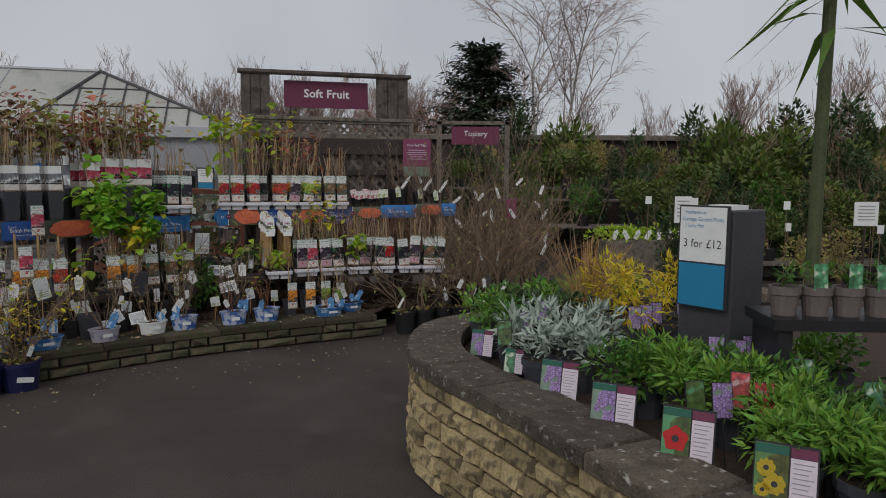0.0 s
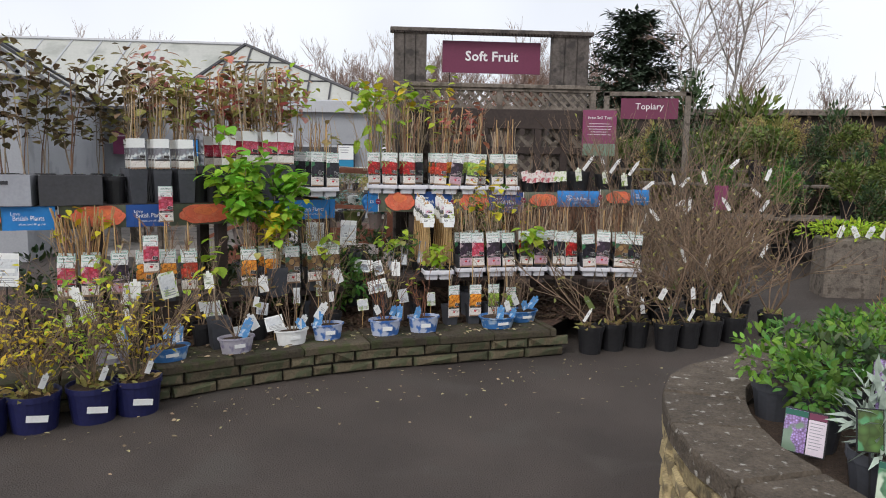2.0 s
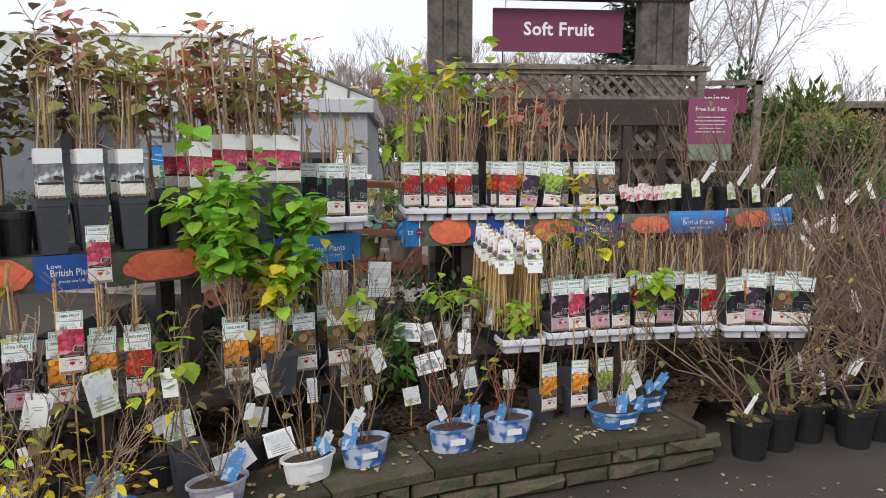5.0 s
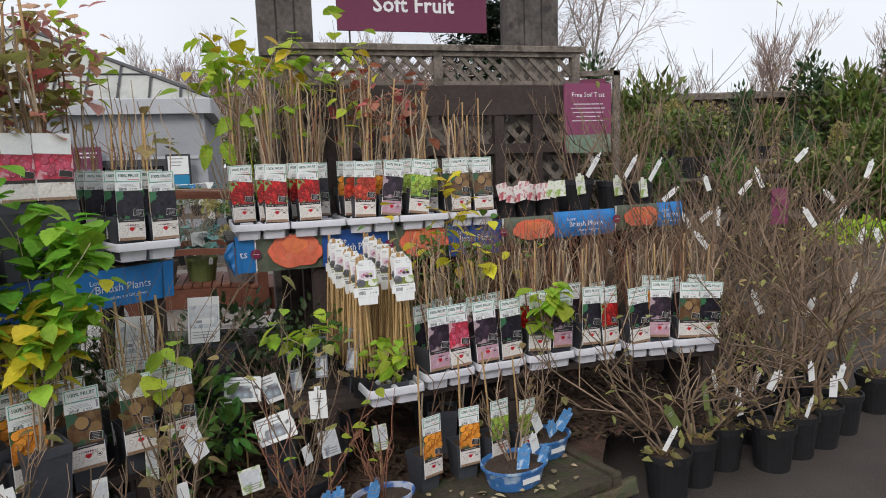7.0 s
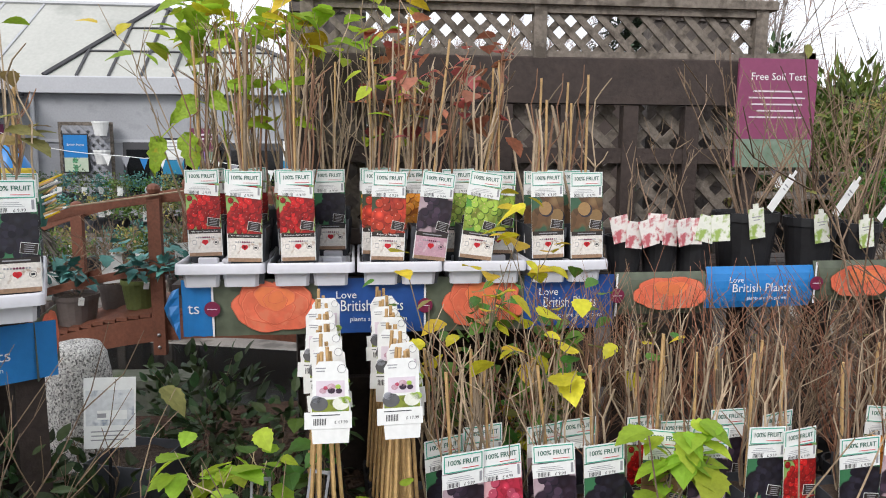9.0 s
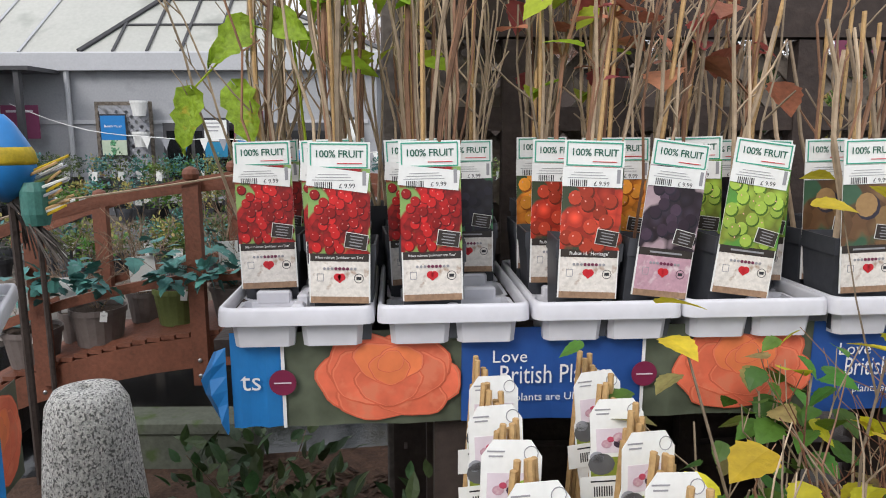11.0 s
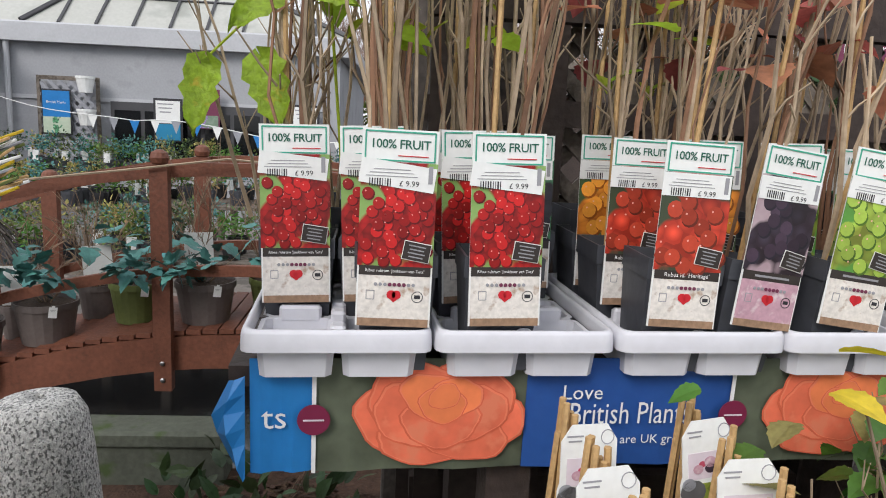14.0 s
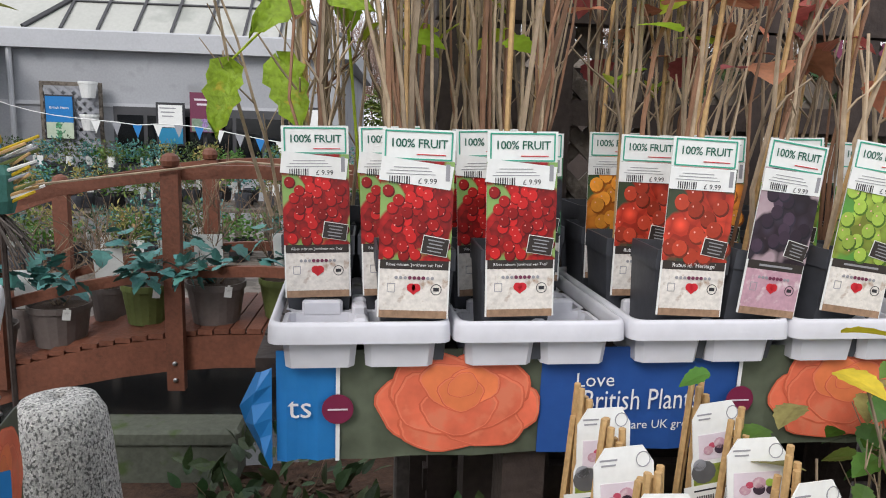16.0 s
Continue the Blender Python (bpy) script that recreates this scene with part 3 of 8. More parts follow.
def stone_wall(name, line, courses, face, cap_z, cap_t, cap_w, over, m_stone, m_cap, label, lo, hi, cap_len, s_from=0.0, side=1):
    """A curved wall of separate stones with coping slabs; line is the face at its foot, walked with the wall's face on the right hand."""
    line = smooth_line(line)
    total, at = walk_line(line)
    wall = thing(name, label, "stone wall", kind="structure")
    b = Build()
    n = len(line)
    pts = []
    for x, y in line:
        pts.append((x, y))
    inn = []
    for i, (x, y) in enumerate(pts):
        x2, y2 = pts[min(i + 1, n - 1)]
        x1, y1 = pts[max(i - 1, 0)]
        a = math.atan2(y2 - y1, x2 - x1)
        inn.append((x - math.sin(a) * face, y + math.cos(a) * face, a))
    top = cap_z - cap_t
    vs = [(x - math.sin(q[2]) * 0.012, y + math.cos(q[2]) * 0.012, 0) for (x, y), q in zip(pts, inn)]
    vs += [(x, y, top) for x, y, _ in vs] + [(q[0], q[1], top) for q in inn] + [(q[0], q[1], 0) for q in inn]
    fs = []
    for i in range(n - 1):
        fs += [(i, i + 1, n + i + 1, n + i), (n + i, n + i + 1, 2 * n + i + 1, 2 * n + i), (2 * n + i, 2 * n + i + 1, 3 * n + i + 1, 3 * n + i)]
    b.add(vs, fs)
    part("mortar_core", b, M_MORTAR, wall)
    r = random.Random(len(line) + courses)
    lib = {}
    z = 0.0
    hs = [r.uniform(0.85, 1.15) for _ in range(courses)]
    k = top / sum(hs)
    for c in range(courses):
        h = hs[c] * k
        s = s_from + r.uniform(-0.1, 0)
        while s < total - 0.05:
            l = r.uniform(lo, hi)
            x, y, a = at(max(0.0, min(total, s + l / 2)))
            key = (round(l, 1), c, r.randint(0, 2))
            if key not in lib:
                lib[key] = stone_mesh(round(l, 1) + 0.05, h, 0.02, len(lib) * 37 % 999).mesh("stone", m_stone)
            part("stone", lib[key], m_stone, wall, m=pose(x, y, z + h / 2, 0, 0, a) @ Matrix.Diagonal((l / (round(l, 1) + 0.05), r.uniform(0.7, 1.3), 1, 1)))
            s += l
        z += h
    s = s_from
    while s < total - 0.02:
        l = min(r.uniform(*cap_len), total - s)
        ps = [at(s + 0.004), at(s + l / 2), at(s + l - 0.004)]
        o, i = [], []
        for x, y, a in ps:
            a = radians(a)
            o.append((x + math.sin(a) * over, y - math.cos(a) * over))
            i.append((x - math.sin(a) * (cap_w - over), y + math.cos(a) * (cap_w - over)))
        rim = o + i[::-1]
        cx, cy = sum(p[0] for p in rim) / 6, sum(p[1] for p in rim) / 6
        zz = cap_z + r.uniform(-0.004, 0.004)
        q = lambda f, z1: [(cx + (x - cx) * f, cy + (y - cy) * f, z1 + r.uniform(-0.002, 0.002)) for x, y in rim]
        vs = q(1, cap_z - cap_t) + q(1, zz - 0.012) + q(0.965, zz)
        fs = [tuple(reversed(range(6))), tuple(range(12, 18))] + [(w + j, w + (j + 1) % 6, w + 6 + (j + 1) % 6, w + 6 + j) for w in (0, 6) for j in range(6)]
        b = Build()
        b.add(vs, fs)
        part("coping_slab", b, m_cap, wall)
        s += l
    return wall


stone_wall("wall_low_display", LOW_WALL, 2, 0.3, 0.205, 0.05, 0.36, 0.025, M_STONE_DARK, M_CAP_LOW, "low damp stone retaining wall with mossy coping slabs", 0.12, 0.34, (0.36, 0.5))
BED = [(2.6, 5.6), (1.3, 5.3), (0.6, 4.95), (0.15, 4.45), (-0.08, 4.2), (-0.17, 3.85), (-0.16, 3.45), (-0.03, 3.12), (0.25, 2.62), (0.43, 2.24), (0.58, 1.94), (0.95, 1.2), (1.35, 0.4), (1.9, -0.7)]
BED = [(x + 0.03, y) for x, y in BED]
stone_wall("wall_raised_bed", BED, 6, 0.25, 0.59, 0.065, 0.29, 0.035, M_STONE, M_CAP, "curved raised bed wall of yellow stone with dark coping slabs", 0.1, 0.28, (0.3, 0.42))
b = Build()
bl = smooth_line(BED)
b.add([(x + 0.12, y, 0.5) for x, y in bl] + [(6.0, -0.7, 0.5), (6.0, 5.6, 0.5)], [tuple(range(len(bl) + 2))])
tagged(part("raised_bed_soil", b, M_SOIL), "dark compost filling the raised bed", "soil", kind="structure")

# ---- display shelving ----


def shelf(name, line, depth, z, legs, label, x0, x1, z_low=0.19):
    """A slatted timber shelf that follows a polyline, on posts."""
    sh = thing(name, label, "shelf")
    xs = [x0] + [x for x, _ in line if x0 < x < x1] + [x1]
    for k in range(4):
        d = 0.05 + depth * k / 4
        b = Build()
        vs = []
        for x in xs:
            for dd in (d, d + depth / 4 - 0.012):
                p = spot(line, x, dd).translation
                vs += [(p.x, p.y, z - 0.03), (p.x, p.y, z)]
        fs = []
        for i in range(len(xs) - 1):
            o = 4 * i
            fs += [(o, o + 4, o + 5, o + 1), (o + 1, o + 5, o + 7, o + 3), (o + 3, o + 7, o + 6, o + 2), (o + 2, o + 6, o + 4, o)]
        o = 4 * (len(xs) - 1)
        fs += [(0, 1, 3, 2), (o, o + 2, o + 3, o + 1)]
        b.add(vs, fs)
        part("slat", b, M_TIMBER_DARK, sh)
    for x in legs:
        for d in (0.1, depth - 0.06):
            p = spot(line, x, d)
            b = Build()
            b.box(0, 0, (z_low + z - 0.03) / 2, 0.07, 0.07, z - 0.03 - z_low)
            part("post", b, M_TIMBER_DARK, sh, m=p)
        p = spot(line, x, depth / 2)
        b = Build()
        b.box(0, 0, z - 0.075, 0.045, depth - 0.1, 0.09)
        part("bearer", b, M_TIMBER_DARK, sh, m=p)
    return sh


shelf("display_shelf", TOP_RIGHT, 0.5, 1.135, (-1.82, -1.0, 0.05), "dark-stained slatted timber shelf holding potted fruit", -2.22, 0.17)
shelf("display_shelf", MID_RIGHT, 0.38, 0.53, (-1.72, -0.95, 0.0), "low dark timber shelf holding trays of pots", -1.86, 0.08)
shelf("display_shelf", TOP_LEFT, 0.5, 1.1, (-4.2, -3.55, -2.95, -2.4), "dark-stained slatted timber shelf crowded with potted vines", -4.3, -2.41)
shelf("display_shelf", MID_LEFT, 0.38, 0.47, (-3.8, -3.1, -2.3), "low dark timber shelf holding trays of pots", -3.9, -2.13)

# ---- trellis screen with the hanging sign ----
TM = pose(-1.21, 7.9, 0, 0, 0, 14.5)
tr = thing("trellis_screen", "dark-stained timber screen with grey diagonal lattice and tall posts", "trellis", m=TM)
for x, w in ((-0.825, 0.31), (0.72, 0.36)):
    b = Build()
    b.box(x, 0.3, 1.32, w, 0.1, 2.6, bevel=0.006)
    part("upright_board", b, M_TIMBER_POST, tr, "weathered grey upright board")
    for k in range(3):
        b = Build()
        b.box(x - w / 2 + w * (k + 0.5) / 3, 0.246, 2.35, w / 3 - 0.008, 0.014, 0.52, bevel=0.003)
        part("face_board", b, M_TIMBER_POST, tr)
b = Build()
b.box(-0.04, 0.3, 2.635, 1.95, 0.16, 0.035, bevel=0.006)
part("top_beam", b, M_TIMBER_POST, tr)
b = Build()
for k in range(61):
    b.box(-0.99 + 0.031 * k, 0.25, 2.61, 0.016, 0.06, 0.022)
part("scalloped_edge", b, M_TIMBER_DARK, tr)
b = Build()
b.box(0.0, 0, 2.105, 1.88, 0.08, 0.035, bevel=0.005)
part("lattice_cap", b, M_TIMBER_GREY, tr)
for zz, hh in ((2.074, 0.03), (1.905, 0.028)):
    b = Build()
    b.box(0, 0, zz, 1.8, 0.045, hh)
    part("lattice_rail", b, M_TIMBER_GREY, tr)
for x in (-0.88, 0.0, 0.88):
    b = Build()
    b.box(x, -0.004, 1.99, 0.05, 0.05, 0.198)
    part("lattice_stile", b, M_TIMBER_GREY, tr)


def lattice(parent, x0, x1, z0, z1, step, w, y, material):
    """Two layers of crossing laths cut off by a frame."""
    h = z1 - z0
    for layer, s in ((0.006, 1), (-0.006, -1)):
        x = x0 - h
        while x < x1:
            a, c = (x, x + h) if s > 0 else (x + h, x)
            pa, pb = [a, z0], [c, z1]
            lo, hi = 0.0, 1.0
            dx = c - a
            for lim, sg in ((x0, 1), (x1, -1)):
                t = (lim - a) / dx
                if (dx > 0) == (sg > 0):
                    lo = max(lo, t)
                else:
                    hi = min(hi, t)
            if hi - lo > 0.15:
                p = (a + dx * lo, z0 + h * lo)
                q = (a + dx * hi, z0 + h * hi)
                ux, uz = (q[0] - p[0]), (q[1] - p[1])
                d = math.hypot(ux, uz)
                nx, nz = -uz / d * w / 2, ux / d * w / 2
                b = Build()
                vs = []
                for yy in (y + layer - 0.005, y + layer + 0.005):
                    vs += [(p[0] + nx, yy, p[1] + nz), (q[0] + nx, yy, q[1] + nz), (q[0] - nx, yy, q[1] - nz), (p[0] - nx, yy, p[1] - nz)]
                b.add(vs, [(0, 1, 2, 3), (7, 6, 5, 4), (0, 4, 5, 1), (1, 5, 6, 2), (2, 6, 7, 3), (3, 7, 4, 0)])
                part("lath", b, material, parent)
            x += step


lattice(tr, -0.86, -0.02, 1.915, 2.063, 0.088, 0.026, 0.0, M_TIMBER_GREY)
lattice(tr, 0.02, 0.86, 1.915, 2.063, 0.088, 0.026, 0.0, M_TIMBER_GREY)
b = Build()
b.box(0, 0.0, 1.808, 1.84, 0.06, 0.175, bevel=0.006)
part("fascia_board", b, M_TIMBER_DARK, tr)
for k in range(8):
    b = Build()
    b.box(-0.88 + k * 0.25, 0.0, 0.95, 0.06, 0.05, 1.53)
    part("stile", b, M_TIMBER_DARK, tr)
for zz in (1.52, 1.2, 0.6):
    b = Build()
    b.box(0, 0.0, zz, 1.84, 0.04, 0.06)
    part("rail", b, M_TIMBER_DARK, tr)
lattice(tr, -0.88, 0.9, 1.18, 1.72, 0.12, 0.036, 0.045, M_TIMBER_GREY)
b = Build()
b.box(-0.4, 0.06, 0.75, 1.1, 0.02, 1.1)
part("backing_board", b, M_TIMBER_DARK, tr)
sg = thing("hanging_sign", "plum sign board lettered Soft Fruit, hung under a timber beam", "sign", m=TM)
b = Build()
b.box(-0.036, 0.34, 2.405, 0.955, 0.02, 0.3, bevel=0.004)
part("board", b, M_PLUM, sg)
part("lettering", text_mesh("Soft Fruit", 0.128, M_LETTER, 1.05, 0.003), M_LETTER, sg, "white lettering", m=pose(-0.036, 0.3275, 2.41))
for x in (-0.42, 0.34):
    b = Build()
    b.tube([(x, 0.34, 2.55), (x, 0.34, 2.63)], 0.004)
    part("hanger", b, M_STEEL, sg)
b = Build()
b.tube([(-0.44, 0.34, 2.26), (-0.44, 0.34, 2.08)], 0.006)
part("stay", b, M_TIMBER_DARK, sg)
ps = thing("pink_notice", "plum notice board with white writing fixed to the trellis", "sign", m=TM)
b = Build()
b.box(0.94, -0.06, 1.69, 0.32, 0.012, 0.42)
part("board", b, M_NOTICE, ps)
part("lettering", text_mesh("Free Soil Test", 0.04, M_LETTER), M_LETTER, ps, m=pose(0.94, -0.068, 1.83))
for k, w in enumerate((0.2, 0.23, 0.21, 0.16, 0.22)):
    b = Build()
    b.box(0.94, -0.067, 1.775 - 0.025 * k, w, 0.002, 0.006)
    part("writing_line", b, M_CARD_PINK, ps)
b = Build()
b.box(0.94, -0.067, 1.535, 0.31, 0.002, 0.11)
part("picture_strip", b, FRUIT["flower"], ps)


# ---- printed shelf banners ----
def rose(parent, m, hw, hh):
    """A printed open rose: overlapping petals with paler rims, widest low down and cut off by the panel's top."""
    r = random.Random(int(hw * 1e5))
    outer, rims, heart, shade = Build(), Build(), Build(), Build()
    petals = [(-0.42, -0.2, 0.46, 0.72, 8), (0.45, -0.25, 0.47, 0.7, -10), (-0.1, -0.62, 0.56, 0.46, 4), (0.33, -0.6, 0.44, 0.44, -8), (0.3, 0.35, 0.5, 0.62, 12), (-0.26, 0.3, 0.5, 0.66, -12), (-0.3, -0.1, 0.38, 0.66, 14), (0.34, -0.08, 0.38, 0.6, -16), (0.02, -0.22, 0.42, 0.52, 0), (-0.06, 0.28, 0.34, 0.5, 18), (0.14, 0.24, 0.3, 0.44, -20), (0.03, 0.12, 0.25, 0.36, 6), (0.05, 0.3, 0.16, 0.26, -10)]
    for k, (cx, cz, rx, rz, tilt) in enumerate(petals):
        n, ph, t = 26, r.uniform(0, 6.28), radians(tilt)
        for grow, build, d in ((1.05, shade, 0.0003 * k - 0.0001), (1.0, rims, 0.0003 * k), (0.955, heart if k > 8 else outer, 0.0003 * k + 0.00015)):
            ring = []
            for i in range(n):
                a = 6.2832 * i / n
                w = grow * (1 + 0.06 * math.sin(3 * a + ph) + 0.03 * math.sin(7 * a + 2 * ph))
                x, z = rx * w * math.cos(a), rz * w * math.sin(a) - (1 - grow) * 0.5 * rz * (1 if grow < 1.01 else -0.6)
                x, z = cx + x * math.cos(t) - z * math.sin(t), cz + x * math.sin(t) + z * math.cos(t)
                ring.append((max(-hw, min(hw, hw * 0.1 + x * hw * 0.95)), -d, max(-hh, min(hh, z * hh * 0.9 + hh * 0.12))))
            build.add(ring, [tuple(range(n))])
    tagged(part("printed_rose", outer, M_ROSE, parent, "large coral rose print", m=m), kind="stuff")
    tagged(part("petal_shadow", shade, M_ROSE_DEEP, parent, m=m), kind="stuff")
    tagged(part("petal_rim", rims, M_ROSE_RIM, parent, m=m), kind="stuff")
    tagged(part("rose_heart", heart, M_ROSE_INNER, parent, "orange rose heart", m=m), kind="stuff")


def banner(line, panels, z_top, height, label, lean=6, sag=0.0, roll=None):
    """Panels (x0, x1, kind) of a vinyl strip hanging from a shelf's front edge."""
    bn = thing("shelf_banner", label, "banner")
    full = height
    for x0, x1, kind in panels:
        rolled = roll is not None and x0 >= roll
        height, puff = (full * 0.8, 0.016) if rolled else (full, 0.0)
        m = spot(line, (x0 + x1) / 2, 0.03)
        _, _, a = on(line, (x0 + x1) / 2)
        w = (x1 - x0) / math.cos(radians(a))
        rise = sag * min(1.0, max(0.0, ((x0 + x1) / 2 + 0.9) / 0.8))
        m = Matrix.Translation((0, 0, z_top + rise)) @ m @ pose(0, 0, 0, lean)
        b = Build()
        n, k = 6, 7
        vs = []
        for i in range(n + 1):
            for q in range(k):
                zz = -height * q / (k - 1)
                vs.append((-w / 2 + w * i / n, -0.004 * math.sin(i * 1.9) * (-zz / height) - puff * abs(math.sin(3.1416 * q / (k - 1))) ** 0.7, zz))
        b.add(vs, [(k * i + j, k * i + j + 1, k * i + k + j + 1, k * i + k + j) for i in range(n) for j in range(k - 1)])
        vs2 = [(x, y + 0.002, zz) for x, y, zz in vs]
        b.add(vs2, [(k * i + j, k * i + k + j, k * i + k + j + 1, k * i + j + 1) for i in range(n) for j in range(k - 1)])
        part("panel", b, {"blue": M_BANNER_BLUE, "navy": M_BANNER_NAVY, "rose": M_BANNER_GREEN, "end": M_BANNER_BLUE}[kind], bn, m=m)
        f = m @ pose(0, -0.007 - puff, 0)
        if kind == "rose":
            rose(bn, f @ pose(0.01, 0, -height * 0.5), w / 2 - 0.012, height / 2 - (0.012 if rolled else 0.002))
        elif kind in ("blue", "navy"):
            part("lettering", text_mesh("Love", height * 0.19, M_LETTER), M_LETTER, bn, m=f @ pose(-w * 0.24, 0, -height * 0.3))
            part("lettering", text_mesh("British Plants", height * 0.29, M_LETTER), M_LETTER, bn, m=f @ pose(0.0, 0, -height * 0.5) @ Matrix.Diagonal((min(1, w * 0.9 / (height * 2.3)), 1, 1, 1)))
            part("lettering", text_mesh("plants are UK grown", height * 0.12, M_LETTER), M_LETTER, bn, m=f @ pose(0.02, 0, -height * 0.74))
        else:
            part("lettering", text_mesh("ts", height * 0.29, M_LETTER), M_LETTER, bn, m=f @ pose(-0.01, 0, -height * 0.5))
        if kind in ("rose",):
            b = Build()
            b.lathe([(0.023, 0), (0.023, 0.0015)], 24)
            part("badge", b, M_BADGE, bn, "round maroon badge", m=f @ pose(-w / 2, -0.005, -height * 0.5, 90))
            b = Build()
            b.box(0, 0, 0, 0.029, 0.001, 0.0022)
            part("writing_line", b, M_CARD_PINK, bn, m=f @ pose(-w / 2, -0.0075, -height * 0.5))
            b = Build()
            b.box(-w / 2, 0, -height / 2, 0.006, 0.001, height)
            part("stripe", b, M_LETTER, bn, m=f @ pose(0, 0.002, 0))
    return bn


banner(TOP_RIGHT, [(-2.19, -2.105, "end"), (-2.105, -1.81, "rose"), (-1.81, -1.5, "navy"), (-1.5, -1.2, "rose"), (-1.2, -0.92, "navy"), (-0.92, -0.63, "rose"), (-0.63, -0.27, "blue"), (-0.27, 0.0, "rose"), (0.0, 0.16, "blue")], 1.152, 0.172, "vinyl shelf banner with orange roses on blue", 2, 0.035, -0.93)
banner(TOP_LEFT, [(-4.3, -4.13, "blue"), (-4.13, -3.98, "rose"), (-3.98, -3.72, "blue"), (-3.72, -3.42, "rose"), (-3.42, -3.2, "navy"), (-3.2, -2.92, "rose"), (-2.92, -2.64, "navy"), (-2.64, -2.36, "blue")], 1.095, 0.15, "vinyl shelf banner with orange roses on blue", 3)

fl = thing("banner_flap", "torn blue corner of the shelf banner curling outwards", "banner", m=Matrix.Translation((0, 0, 1.15)) @ spot(TOP_RIGHT, -2.195, 0.02))
b = Build()
vs = []
for i in range(7):
    z = -0.02 - 0.15 * i / 6
    out = 0.05 * (1 - abs(i - 2.2) / 4.2)
    vs += [(0, 0, z), (-out * 0.6, -0.01 * (i % 2), z - 0.006), (-out, 0.016, z - 0.012)]
b.add(vs, [(3 * i + k, 3 * i + k + 3, 3 * i + k + 4, 3 * i + k + 1) for i in range(6) for k in range(2)])
b.add([(x, y + 0.002, z) for x, y, z in vs], [(3 * i + k, 3 * i + k + 1, 3 * i + k + 4, 3 * i + k + 3) for i in range(6) for k in range(2)])
part("panel", b, M_BANNER_BLUE, fl)

# the banner's last panel folded round the end of the upper left shelf
bn = thing("shelf_banner", "coral rose banner panel folded round the shelf end", "banner", m=pose(-2.455, 6.715, 1.1, 0, 0, 114))
b = Build()
b.box(0, 0, -0.08, 0.2, 0.002, 0.16)
part("panel", b, M_BANNER_GREEN, bn)
rose(bn, pose(0, -0.003, -0.08), 0.098, 0.078)

# ---- potted plants ----
STORE = thing("store", "x", "x")  # holds prototypes while building; removed at the end


def square_pot(parent, w, h, material):
    b = Build()
    t = 0.0035
    o, k = w / 2, 0.78
    lv = [(k * o, 0.0), (o * 0.96, h - 0.03), (o, h - 0.03), (o, h), (o - t, h), (o * 0.9 - t, h - 0.028), (o * 0.9 - t, h - 0.03)]
    vs = [(a * sx, a * sy, z) for a, z in lv for sx, sy in ((-1, -1), (1, -1), (1, 1), (-1, 1))]
    fs = [(3, 2, 1, 0)]
    for r in range(len(lv) - 1):
        fs += [(4 * r + i, 4 * r + (i + 1) % 4, 4 * r + 4 + (i + 1) % 4, 4 * r + 4 + i) for i in range(4)]
    b.add(vs, fs)
    part("pot", b, material, parent)
    b = Build()
    q = o * 0.9 - t + 0.003
    vs, n = [], 5
    for i in range(n):
        for j in range(n):
            vs.append((-q + 2 * q * i / (n - 1), -q + 2 * q * j / (n - 1), h - 0.022 + U(-0.006, 0.006)))
    b.add(vs, [(n * i + j, n * i + n + j, n * i + n + j + 1, n * i + j + 1) for i in range(n - 1) for j in range(n - 1)])
    part("compost", b, M_SOIL, parent)


def round_pot(parent, r, h, material, rim=0.012, k=0.78, name="pot", n=20):
    b = Build()
    b.lathe([(r * k, 0), (r * 0.97, h - 0.03), (r + 0.003, h - 0.03), (r + 0.003, h), (r - 0.003, h), (r * 0.93, h - 0.025)], n)
    part(name, b, material, parent, smooth=False)
    b = Build()
    b.lathe([(r * 0.9, h - 0.024), (r * 0.95, h - 0.02), (0.01, h - 0.012)], 12)
    part("compost", b, M_SOIL, parent)


BERRY = {
    "red": (0.0076, 40, M_BERRY_RED),
    "raspberry": (0.0115, 16, M_BERRY_ORANGE),
    "pink": (0.011, 12, M_BERRY_PINK),
    "purple": (0.01, 18, M_BERRY_DARK),
    "green": (0.0105, 20, M_BERRY_GREEN),
    "kiwi": (0.02, 5, M_BERRY_BROWN),
    "orange": (0.0125, 15, M_BERRY_GOLD),
    "dark": (0.0075, 26, M_BERRY_BLACK),
}


